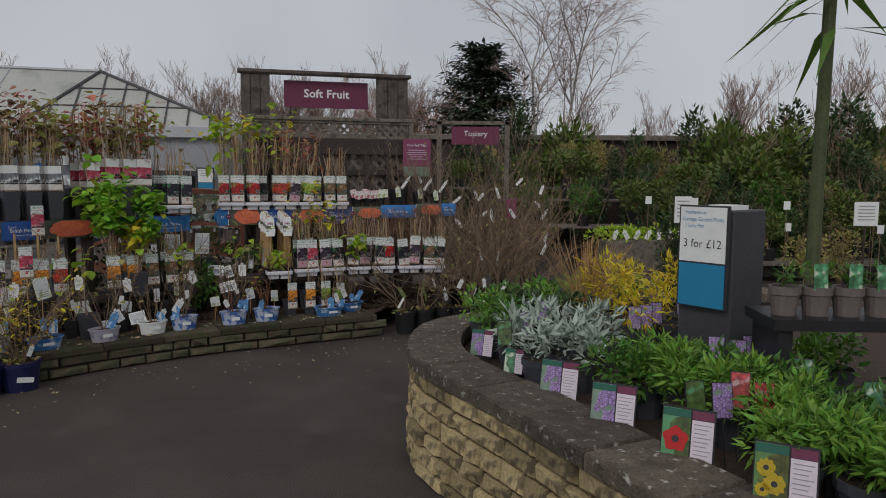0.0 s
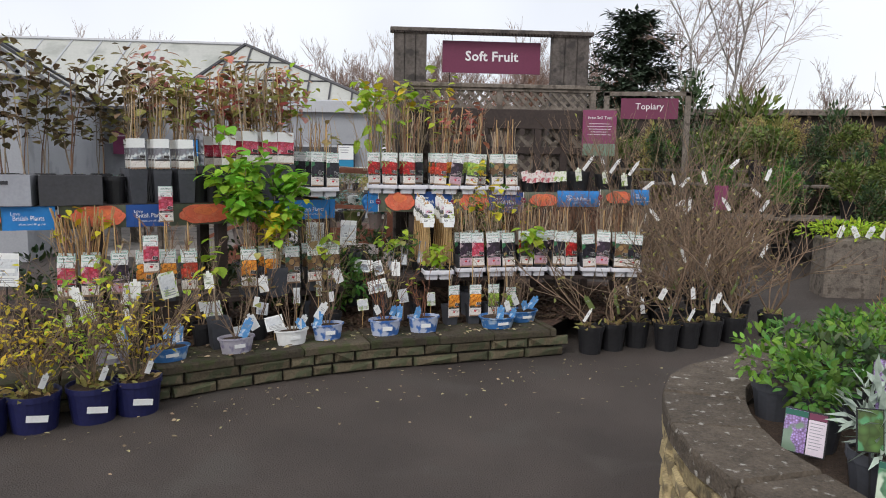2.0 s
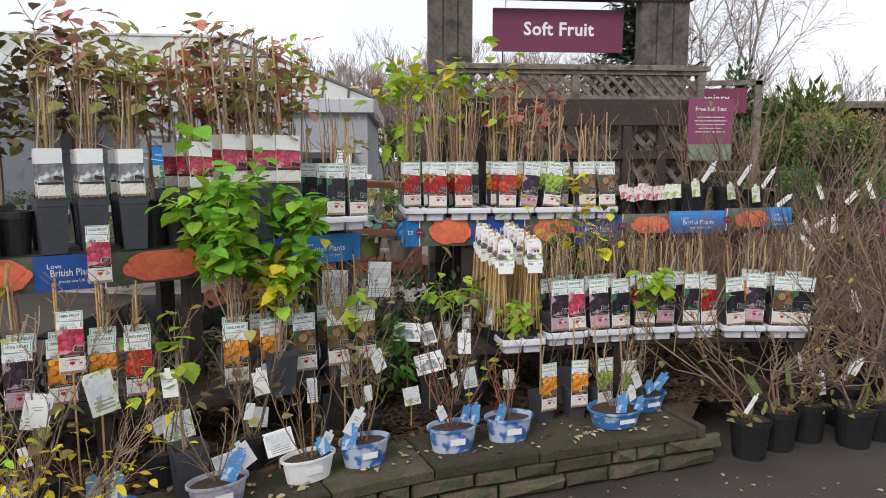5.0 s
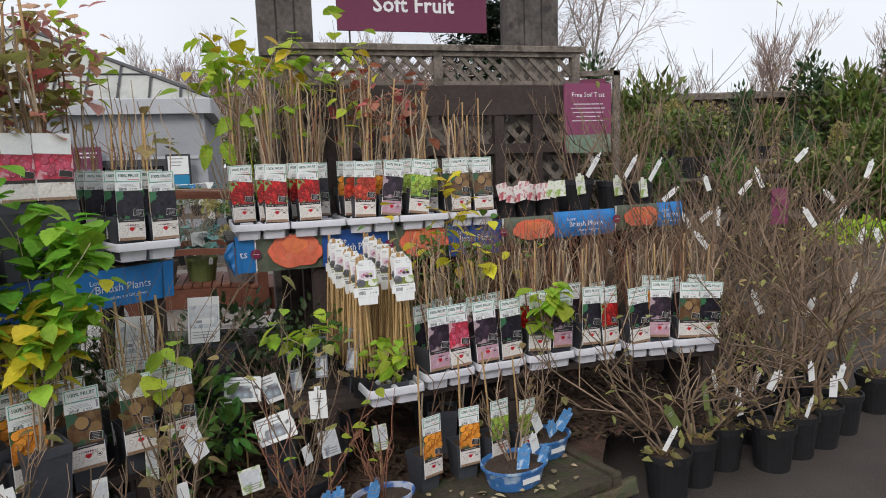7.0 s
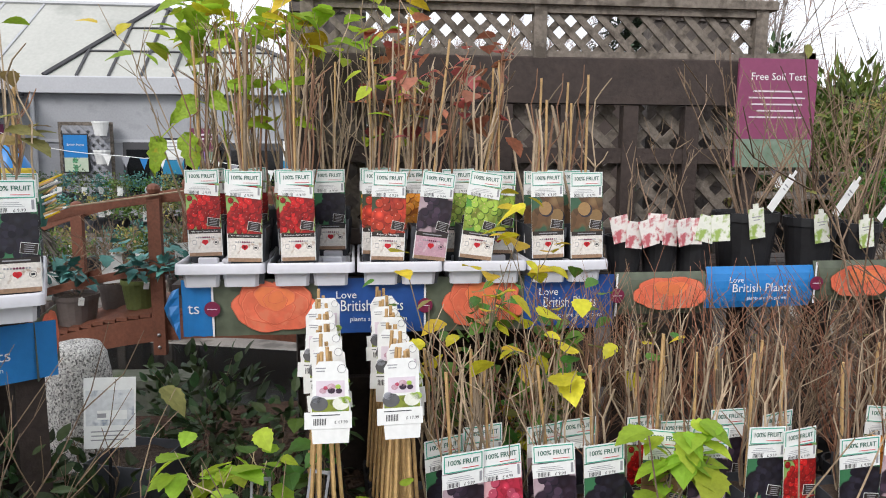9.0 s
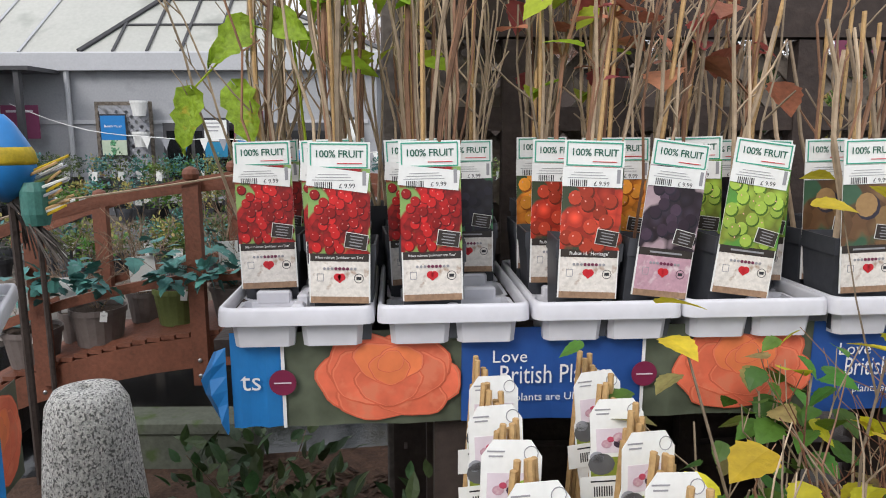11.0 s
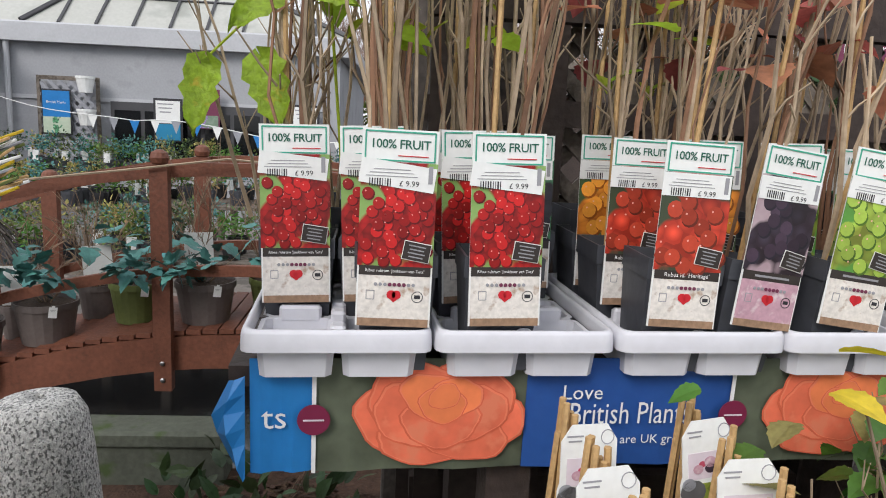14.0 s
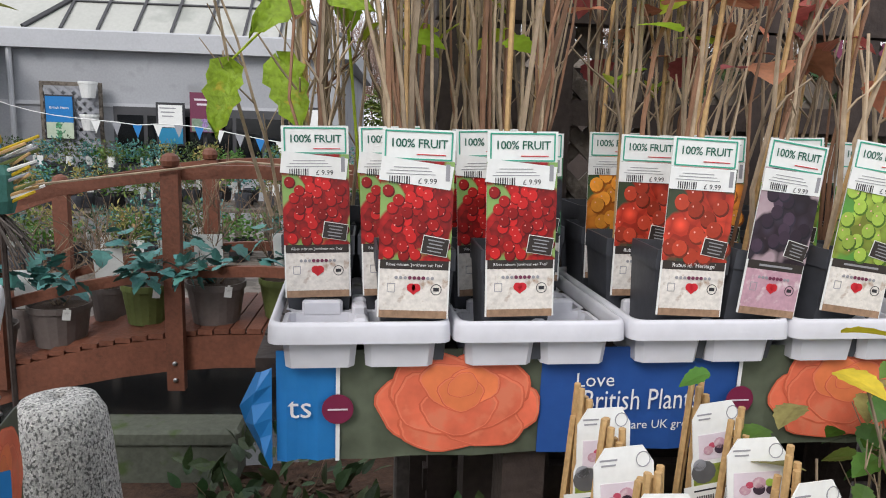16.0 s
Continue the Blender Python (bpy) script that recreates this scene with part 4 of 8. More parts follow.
def fruit_label(parent, kind, w=0.105, h=0.265, m=None, words=True, lean=2):
    """A tall printed pot label: header, price ticket, fruit photograph, name bar, foot panel."""
    r = random.Random(sum(map(ord, kind)) % 50)
    base = m or pose(0, 0, 0)
    base = base @ pose(0, 0, 0, -lean)
    b = Build()
    b.box(0, 0, h / 2, w, 0.0016, h)
    card = part("label", b, M_WHITE, parent, "tall white printed fruit label", m=base)
    s = w / 0.105

    def sheet(name, x, z0, z1, ww, d, material):
        b = Build()
        b.box(x, -d, (z0 + z1) / 2 * s, ww * s, 0.0008, (z1 - z0) * s)
        return part(name, b, material, card)
    k = h / 0.265 / s
    sheet("foot_panel", 0, 0.003, 0.07 * k, 0.1, 0.0016, M_WOODPRINT if kind != "purple" else M_MAUVE)
    sheet("name_bar", 0, 0.07 * k, 0.083 * k, 0.1, 0.0018, M_BLACKBOARD)
    sheet("photograph", 0, 0.083 * k, 0.222 * k, 0.105, 0.0016, FRUIT[kind])
    if kind in BERRY:
        rad, count, ink = BERRY[kind]
        g = random.Random(sum(map(ord, kind)) % 97 + 3)
        disc, gap, shine, placed = Build(), Build(), Build(), []
        d = 0.0019
        for i in range(400):
            if len(placed) >= count:
                break
            x = max(-0.042, min(0.042, g.gauss(0, 0.024))) * s
            z = g.uniform(0.09, 0.19) * k * s
            if all((x - a) ** 2 + (z - c) ** 2 > (rad * 1.15) ** 2 for a, c in placed):
                placed.append((x, z))
                d += 0.00003
                ring = [(x + rad * math.cos(t * 0.5236), -d, z + rad * 1.05 * math.sin(t * 0.5236)) for t in range(12)]
                disc.add(ring, [tuple(range(12))])
                lo = [(x + rad * 0.16 + rad * 1.1 * math.cos(t * 0.5236), -d + 0.000015, z - rad * 0.2 + rad * 1.12 * math.sin(t * 0.5236)) for t in range(12)]
                gap.add(lo, [tuple(range(12))])
                h2 = rad * 0.13
                shine.add([(x - rad * 0.35 + h2 * math.cos(t * 1.0472), -0.0031, z + rad * 0.35 + h2 * math.sin(t * 1.0472)) for t in range(6)], [tuple(range(6))])
        tagged(part("printed_fruit", disc, ink, card), kind="stuff")
        tagged(part("printed_gap", gap, M_GAP.get(kind, M_BERRY_BLACK), card), kind="stuff")
        if kind in ("red", "raspberry", "dark", "green"):
            lf = Build()
            for cx, cz, a0, l in ((-0.05, 0.095, 20, 0.03), (-0.05, 0.12, -15, 0.026), (0.05, 0.205, 200, 0.034), (0.05, 0.18, 160, 0.026), (0.05, 0.15, 190, 0.02)):
                ux, uz = math.cos(radians(a0)), math.sin(radians(a0))
                ring = [(0, 0), (0.3, 0.26), (0.65, 0.24), (1, 0), (0.65, -0.24), (0.3, -0.26)]
                lf.add([(max(-0.052 * s, min(0.052 * s, (cx + (p * ux - q * uz) * l) * s)), -0.00185, (cz + (p * uz + q * ux) * l) * k * s) for p, q in ring], [tuple(range(6))])
            tagged(part("printed_leaf", lf, M_PRINT_LEAF, card), kind="stuff")
        if kind not in ("purple", "dark", "kiwi"):
            tagged(part("printed_shine", shine, M_SHINE, card), kind="stuff")
    sheet("wood_foot", 0, 0.0, 0.011 * k, 0.1, 0.0018, M_WOODFOOT)
    b = Build()
    b.box(0, 0, 0, 0.039 * s, 0.0006, 0.026 * k * s)
    part("tag_border", b, M_WHITE, card, m=pose(0.029 * s, -0.0033, 0.104 * k * s, 0, 9, 0))
    b = Build()
    b.box(0, 0, 0, 0.037 * s, 0.0006, 0.024 * k * s)
    if words:
        q = Build()
        for i in range(4):
            q.box(0, -0.0006, (0.0075 - 0.005 * i) * k * s, (0.024 - 0.004 * (i % 2)) * s, 0.0004, 0.0017 * s)
        part("chalk_line", q, M_INK_GREY, card, m=pose(0.029 * s, -0.0043, 0.104 * k * s, 0, 9, 0))
    part("chalk_tag", b, M_BLACKBOARD, card, m=pose(0.029 * s, -0.0041, 0.104 * k * s, 0, 9, 0))
    if words:
        b = Build()
        for z0 in (0.224, 0.2615):
            b.box(0, -0.0016, z0 * k * s, 0.096 * s, 0.0008, 0.002)
        for x in (-0.0475, 0.0475):
            b.box(x * s, -0.0016, 0.24275 * k * s, 0.002, 0.0008, 0.038 * k * s)
        part("header_border", b, M_MINT, card)
        part("header_words", text_mesh("100% FRUIT", 0.0172, M_INK_GREEN, 0.94, 0.0002), M_INK_GREEN, card, m=pose(0, -0.0018, 0.245 * k * s) @ Matrix.Diagonal((s, 1, s, 1)))
        b = Build()
        b.box(0.018 * s, -0.0017, 0.2305 * k * s, 0.042 * s, 0.0008, 0.0012)
        part("header_line", b, M_RED_INK, card)
    tk = Build()
    tk.box(0, 0, 0, 0.104 * s, 0.0008, 0.034 * s)
    ticket = part("price_ticket", tk, M_WHITE, card, m=pose(-0.002 * s, -0.0034, 0.205 * k * s, 0, r.uniform(-3, 7), 0))
    if words:
        part("price", text_mesh("£ 9.99", 0.0105, M_INK), M_INK, card, m=pose(0.014 * s, -0.0044, 0.194 * k * s))
        b = Build()
        rr = random.Random(3)
        for i in range(9):
            b.box((-0.04 + i * 0.0035) * s, -0.0042, 0.195 * k * s, rr.uniform(0.0008, 0.0022), 0.0006, 0.0105)
        tagged(part("barcode", b, M_INK, card), kind="stuff")
        b = Build()
        for i in range(3):
            b.box(-0.01 * s, -0.0042, (0.2035 + i * 0.0045) * k * s, (0.07 - 0.01 * i) * s, 0.0006, 0.0009)
        b.box(0.043 * s, -0.0042, 0.207 * k * s, 0.006 * s, 0.0006, 0.024 * s)
        part("small_print", b, M_INK_GREY, card)
        b = Build()
        b.lathe([(0.0062, 0), (0.0062, 0.0008)], 10, pose(-0.0035, -0.0024, 0.044 * k * s, 90))
        b.lathe([(0.0062, 0), (0.0062, 0.0008)], 10, pose(0.0035, -0.0024, 0.044 * k * s, 90))
        b.add([(-0.0092, -0.0026, 0.0415 * k * s), (0.0092, -0.0026, 0.0415 * k * s), (0, -0.0026, 0.0335 * k * s)], [(0, 2, 1)])
        part("printed_heart", b, M_RED_INK, card)
        b = Build()
        for i in (0, 1, 2, 7, 8):
            b.lathe([(0.0024, 0), (0.0024, 0.0008)], 8, pose((-0.026 + i * 0.0066) * s, -0.0024, 0.058 * k * s, 90))
        part("month_dots", b, M_INK_GREY, card)
        b = Build()
        for i in (3, 4, 5, 6):
            b.lathe([(0.0027, 0), (0.0027, 0.0008)], 8, pose((-0.026 + i * 0.0066) * s, -0.0024, 0.058 * k * s, 90))
        part("month_dots", b, M_PLUM, card, "plum coloured month dots")
        b = Build()
        for i in range(14):
            a, c = 6.2832 * i / 14, 6.2832 * (i + 1) / 14
            b.tube([(0.033 * s + 0.0075 * math.cos(a), -0.0024, 0.042 * k * s + 0.0075 * math.sin(a)), (0.033 * s + 0.0075 * math.cos(c), -0.0024, 0.042 * k * s + 0.0075 * math.sin(c))], 0.0006, 0.0006, 3)
        b.box(0.033 * s, -0.0022, 0.042 * k * s, 0.008, 0.0006, 0.005)
        part("care_symbol", b, M_INK, card)
        b = Build()
        for x, z, w2, h2 in ((-0.033, 0.049, 0.011, 0.001), (-0.033, 0.037, 0.009, 0.001), (-0.0385, 0.043, 0.001, 0.012), (-0.0275, 0.043, 0.001, 0.012)):
            b.box(x * s, -0.0022, z * k * s, w2, 0.0006, h2)
        part("care_symbol", b, M_INK_GREY, card)
        nm = {"red": "Ribes rubrum 'Jonkheer van Tets'", "raspberry": "Rubus id. 'Heritage'"}.get(kind)
        if nm:
            part("name_strip", text_mesh(nm, 0.0058 if kind == "red" else 0.0085, M_LETTER), M_LETTER, card, m=pose(0, -0.0024, 0.0765 * k * s))
        else:
            b = Build()
            b.box(0, -0.0026, 0.0765 * k * s, 0.06 * s, 0.0006, 0.003)
            part("name_strip", b, M_INK_GREY, card)
    return card


def cane(b, x, y, z0, h, lean=0.06, r=0.004, kink=0.012):
    pts = []
    dx, dy = U(-lean, lean), U(-lean, lean)
    n = 5
    for i in range(n):
        t = i / (n - 1)
        pts.append((x + dx * t + U(-kink, kink) * (0 < i), y + dy * t + U(-kink, kink) * (0 < i), z0 + h * t))
    b.tube(pts, r, r * 0.7, 5)
    return pts


def canes(parent, n, z0, h0, h1, spread=0.025, r=0.0047, material=None, lean=0.06, split=True):
    tips = []
    for i in range(n):
        b = Build()
        p = cane(b, U(-spread, spread), U(-spread, spread), z0, U(h0, h1), lean, U(0.45, 1.2) * r)
        for j in range(rnd.randint(0, 3)):
            q = Vector(p[rnd.randint(2, 4)])
            d = Vector((U(-1, 1), U(-1, 1), U(0.6, 1.6))).normalized() * U(0.05, 0.13)
            b.tube([q, q + d * 0.5 + Vector((U(-0.01, 0.01), 0, 0)), q + d], r * 0.5, r * 0.3, 4)
        part("cane", b, material or (M_CANE if U(0, 1) < 0.75 else M_CANE_RED), parent)
        tips += p[2:]
    return tips


def leaves(parent, places, material, n, size, kind="lobed", spread=0.06, name="leaf"):
    """Leaves on short stalks about places; a few singly, more in one mesh."""
    b = Build()
    for i in range(n):
        p = Vector(rnd.choice(places)) + Vector((U(-spread, spread), U(-spread, spread), U(-spread, spread)))
        a = U(0, 6.28)
        way = Vector((math.cos(a), math.sin(a), U(-0.7, 0.35)))
        s = size * U(0.6, 1.2)
        b.leaf(p, way, (U(-0.4, 0.4), U(-0.4, 0.4), 1), s, s * U(0.75, 1.0) if kind in ("lobed", "ivy") else s * 0.5, kind)
    return part("foliage", b, material, parent)


LABELS = {
    "red": ("redcurrant", "bare brown redcurrant canes in a black pot with printed label"),
    "raspberry": ("raspberry", "brown raspberry canes in a black pot with printed label"),
    "pink": ("pink berry", "berry canes in a dark pot with a pink printed label"),
    "purple": ("blackberry", "dark berry canes in a black pot with purple label"),
    "green": ("gooseberry", "gooseberry canes in a black pot with green label"),
    "kiwi": ("kiwi", "kiwi canes in a black pot with brown label"),
    "orange": ("apricot", "canes in a dark pot with an orange fruit label"),
    "dark": ("blackcurrant", "blackcurrant canes in a dark pot with a dark green label"),
}
LABELS["pale"] = ("shrub", "leafy shrub in a dark pot with a pale printed label")
PROTO = {}


def fruit_pot(kind, variant=0, tall=(0.3, 0.5), n=5, top="none"):
    """One potted cane plant with its label; built once a variant, then copied."""
    key = (kind, variant, tall, n, top)
    if key not in PROTO:
        t = thing("potted_%s" % LABELS[kind][0].replace(" ", "_"), LABELS[kind][1], "potted plant", "potted fruit canes")
        if variant >= 9:
            square_pot(t, 0.118, 0.23, M_POT_GREY if variant == 9 else M_POT_BLACK)
            fruit_label(t, kind, 0.1, 0.2, m=pose(U(-0.006, 0.006), -0.066, 0.235, 0, U(-2, 2), U(-5, 5)), words=False)
        else:
            square_pot(t, 0.112, 0.165, M_POT_GREY)
            fruit_label(t, kind, 0.1, 0.262, m=pose(U(-0.006, 0.006), -0.0665, 0.072 + U(-0.004, 0.004), 0, U(-2, 2), U(-5, 5)))
        tips = canes(t, n, 0.14, *tall, r=0.0032 if variant in (5, 6) else 0.0047)
        b = Build()
        b.tube([(U(-0.02, 0.02), 0.01, 0.12), (U(-0.03, 0.03), 0.012, 0.14 + tall[1] * U(0.85, 1.05))], 0.0042, 0.004, 6)
        part("bamboo_stake", b, M_CANE_PALE, t)
        if top != "none":
            leaves(t, [p for p in tips if p[2] > 0.14 + tall[0] * 0.75], {"lime": M_LEAF_LIME, "red": M_LEAF_RED, "yellow": M_LEAF_YELLOW, "brown": M_LEAF_BROWN}[top], 9, 0.075, spread=0.05)
        t.parent = None
        PROTO[key] = t
        t["used"] = 0
    return PROTO[key]


def put(proto, m):
    """The prototype itself first, then copies."""
    if proto["used"] == 0:
        proto["used"] = 1
        proto.matrix_basis = m
        return proto
    c = copy_thing(proto, m)
    return c


TRAYP = {}


def seed_tray(w=0.265, rows=3):
    key = (w, rows)
    if key in TRAYP:
        return TRAYP[key]
    d = 0.135 * rows
    t = thing("pot_tray", "pale grey moulded plastic carrying tray for pots", "plant tray", "pot trays")
    b = Build()
    o = 0.018
    ring = []
    hx, hy = w / 2, d / 2
    for cx, cy, a0 in ((hx - o, hy - o, 0), (-hx + o, hy - o, 90), (-hx + o, -hy + o, 180), (hx - o, -hy + o, 270)):
        ring += [(cx + o * math.cos(radians(a0 + k * 30)), cy + o * math.sin(radians(a0 + k * 30))) for k in range(4)]
    n = len(ring)
    lv = [(1.0, 0.042), (1.0, 0.05), (0.993, 0.066), (0.975, 0.072), (0.935, 0.072), (0.92, 0.066), (0.915, 0.05)]
    vs = [(x * f, y * (1 - (1 - f) * w / d), z) for f, z in lv for x, y in ring]
    fs = [(r * n + i, r * n + (i + 1) % n, r * n + n + (i + 1) % n, r * n + n + i) for r in range(len(lv) - 1) for i in range(n)]
    b.add(vs, fs)
    part("rim", b, M_TRAY, t, smooth=True)
    cw, cd = (w - 0.03) / 2, (d - 0.03) / rows
    for i in range(2):
        for j in range(rows):
            cx, cy = (i - 0.5) * cw, -d / 2 + 0.015 + (j + 0.5) * cd
            b = Build()
            lv = [(0.43, 0.0), (0.47, 0.05), (0.5, 0.052), (0.44, 0.052), (0.40, 0.006)]
            vs = []
            for f, z in lv:
                c = 0.18
                q = [(-1 + c, -1), (1 - c, -1), (1, -1 + c), (1, 1 - c), (1 - c, 1), (-1 + c, 1), (-1, 1 - c), (-1, -1 + c)]
                vs += [(cx + a * f * cw, cy + e * f * cd, z) for a, e in q]
            fs = [tuple(reversed(range(8))), tuple(range(32, 40))] + [(8 * r + k, 8 * r + (k + 1) % 8, 8 * r + 8 + (k + 1) % 8, 8 * r + 8 + k) for r in range(4) for k in range(8)]
            b.add(vs, fs)
            part("cup", b, M_TRAY, t)
    for j in range(rows):
        for sx in (-1, 1):
            b = Build()
            b.box(0, -d / 2 + 0.015 + (j + 0.5) * cd + sx * cd * 0.3, 0.06, 0.022, 0.03, 0.022, bevel=0.004)
            part("divider", b, M_TRAY, t)
    for j in range(1, rows):
        for sx in (-1, 1):
            b = Build()
            b.box(sx * cw * 0.5, -d / 2 + 0.015 + j * cd, 0.06, cw * 0.55, 0.018, 0.022, bevel=0.004)
            part("divider", b, M_TRAY, t)
    t["used"] = 0
    TRAYP[key] = t
    return t


def fill_tray(line, x, z, spots, w=0.265, depth=0.0, turn=0.0, rows=3, keep=True):
    """A tray on a shelf; spots: (column -1 or 1, row, kind, variant, heights, canes, top)."""
    m = spot(line, x, depth + 0.135 * rows / 2, z, turn)
    put(seed_tray(w, rows), m)
    for c, r, kind, var, tall, n, top, *lean in spots:
        dx, tip = lean or (0.0, 0.0)
        y = -0.135 * rows / 2 + 0.015 + (r + 0.5) * (0.135 * rows - 0.03) / rows
        put(fruit_pot(kind, var, tall, n, top), m @ pose(c * (0.06 if rows == 3 else 0.051) + dx, y, 0.006 + (U(0, 0.012) if rows == 2 else 0), U(-4, 4) if rows == 2 else 0, U(-5, 5) if rows == 2 else U(-1, 1) + tip, U(-11, 11) if rows == 2 else U(-5, 5)))


HI, MD, LO = (0.42, 0.62), (0.32, 0.48), (0.28, 0.4)
fill_tray(TOP_RIGHT, -2.075, 1.135, [(1, 0, "red", 0, HI, 7, "none", 0.018, 0), (-1, 1, "red", 1, HI, 7, "none"), (1, 1, "red", 2, HI, 8, "lime"), (-1, 2, "red", 3, HI, 6, "lime"), (1, 2, "red", 2, HI, 8, "lime")], 0.256, -0.02)
fill_tray(TOP_RIGHT, -1.826, 1.135, [(-1, 0, "red", 4, HI, 8, "none", 0.026, 1), (-1, 1, "red", 2, HI, 8, "lime"), (1, 2, "dark", 0, HI, 7, "none"), (-1, 2, "red", 0, HI, 7, "none")], 0.256, -0.02)
fill_tray(TOP_RIGHT, -1.575, 1.135, [(-1, 0, "raspberry", 0, HI, 5, "red", 0.022, 4), (-1, 1, "raspberry", 1, HI, 5, "lime"), (1, 0, "purple", 0, HI, 5, "none", 0.008, 8), (1, 1, "orange", 0, HI, 5, "red"), (-1, 2, "orange", 0, HI, 5, "red"), (1, 2, "raspberry", 1, HI, 5, "lime")], 0.256, -0.02)
fill_tray(TOP_RIGHT, -1.327, 1.135, [(-1, 0, "green", 0, MD, 4, "none", 0.02, 7), (1, 1, "green", 1, HI, 5, "red"), (-1, 1, "green", 2, MD, 4, "red"), (1, 2, "dark", 0, HI, 7, "none")], 0.256, -0.02)
fill_tray(TOP_RIGHT, -1.079, 1.135, [(-1, 0, "kiwi", 0, MD, 5, "none"), (1, 0, "kiwi", 1, MD, 3, "none"), (-1, 1, "kiwi", 1, MD, 3, "none"), (1, 1, "kiwi", 0, MD, 5, "none"), (1, 2, "kiwi", 1, MD, 3, "none")], 0.256, -0.02)
kinds = ["purple", "pink", "purple", "dark", "kiwi", "purple", "dark", "red", "dark", "purple", "kiwi", "dark", "orange", "dark"]
xs = [-1.25, -1.02, -0.79, -0.555, -0.31, -0.07]
for i, x in enumerate(xs):
    sp = []
    for c in (-1, 1):
        for r in (0, 1):
            k = kinds[(2 * i + (c > 0) + 3 * r) % len(kinds)]
            if U(0, 1) < 0.9 or r == 0:
                sp.append((c, r, k, 5 if r == 0 else 6, LO, 7 if r == 0 else 14, "none"))
    fill_tray(MID_RIGHT, x, 0.53, sp, 0.235, 0.0, 0, 2)

# small tray at the end of the upper shelf beside the gap
fill_tray(TOP_LEFT, -2.44, 1.125, [(-1, 0, "dark", 1, MD, 3, "none"), (1, 0, "dark", 2, MD, 3, "brown"), (1, 1, "dark", 1, MD, 3, "none"), (-1, 1, "dark", 1, MD, 3, "none"), (1, 2, "dark", 1, MD, 3, "none")], 0.245, -0.1, -12, 3)
fill_tray(TOP_LEFT, -2.395, 1.12, [(-1, 0, "dark", 1, MD, 3, "none"), (-1, 1, "dark", 1, MD, 3, "none")], 0.245, 0.315, -12, 2)
# lower left row
for x, k in ((-3.58, "pink"), (-3.47, "pink"), (-3.33, "purple"), (-3.22, "orange"), (-3.1, "orange"), (-2.98, "raspberry"), (-2.66, "orange"), (-2.55, "orange"), (-2.42, "kiwi"), (-2.3, "kiwi"), (-2.2, "kiwi")):
    for d in (0.07, 0.2):
        put(fruit_pot(k, 8, (0.25, 0.42), 3, "none"), spot(MID_LEFT, x, d, 0.47, U(-6, 6)))
# upper left rows
for i, x in enumerate((-3.36, -3.24, -3.12, -2.93, -2.83, -2.73, -2.64)):
    k = "pink" if i > 2 else "pale"
    for d in (0.08, 0.22, 0.36):
        put(fruit_pot(k, 9 if d < 0.3 else 10, (0.45, 0.7), 4, ("red" if x > -3.0 and (i + int(d * 10)) % 3 == 0 else "brown")), spot(TOP_LEFT, x, d, 1.1, U(-8, 8)) @ Matrix.Diagonal((1.12, 1.12, 1.08, 1) if x > -3.0 else (1, 1, 1, 1)))

# ---- shrubs and loose plants ----


def twig_mesh(seed, n, h0, h1, spread, r=0.004, side=6, droop=0.0, base=0.03, wild=0.16):
    """Bare upright stems with side twigs."""
    g = random.Random(seed)
    u = g.uniform
    b = Build()
    tips = []
    for i in range(n):
        a = u(0, 6.283)
        h = u(h0, h1)
        p = [Vector((base * math.cos(a) * u(0, 1), base * math.sin(a) * u(0, 1), 0))]
        d = Vector((math.cos(a) * spread * u(0.2, 1), math.sin(a) * spread * u(0.2, 1), 1)).normalized()
        for k in range(5):
            d = (d + Vector((u(-wild, wild), u(-wild, wild), u(-0.02, 0.1) - droop))).normalized()
            p.append(p[-1] + d * h / 5)
        b.tube(p, r * u(0.7, 1.3), r * 0.4, 4)
        tips += p[2:]
        for j in range(side):
            k = g.randint(1, 4)
            q = p[k] + (p[k + 1] - p[k]) * u(0, 1)
            e = (d + Vector((u(-1, 1), u(-1, 1), u(-0.3, 0.8)))).normalized()
            l = h * u(0.12, 0.34) * (1 + 1.5 * (wild - 0.16))
            m1 = q + e * l * 0.5 + Vector((u(-0.02, 0.02), u(-0.02, 0.02), u(-0.01, 0.02)))
            t = q + e * l + Vector((0, 0, l * 0.15))
            b.tube([q, m1, t], r * 0.5, r * 0.25, 3)
            tips += [m1, t]
            if u(0, 1) < 0.5:
                e2 = (e + Vector((u(-0.8, 0.8), u(-0.8, 0.8), u(-0.2, 0.6)))).normalized()
                b.tube([m1, m1 + e2 * l * 0.45], r * 0.35, r * 0.2, 3)
    return b, [tuple(t) for t in tips]


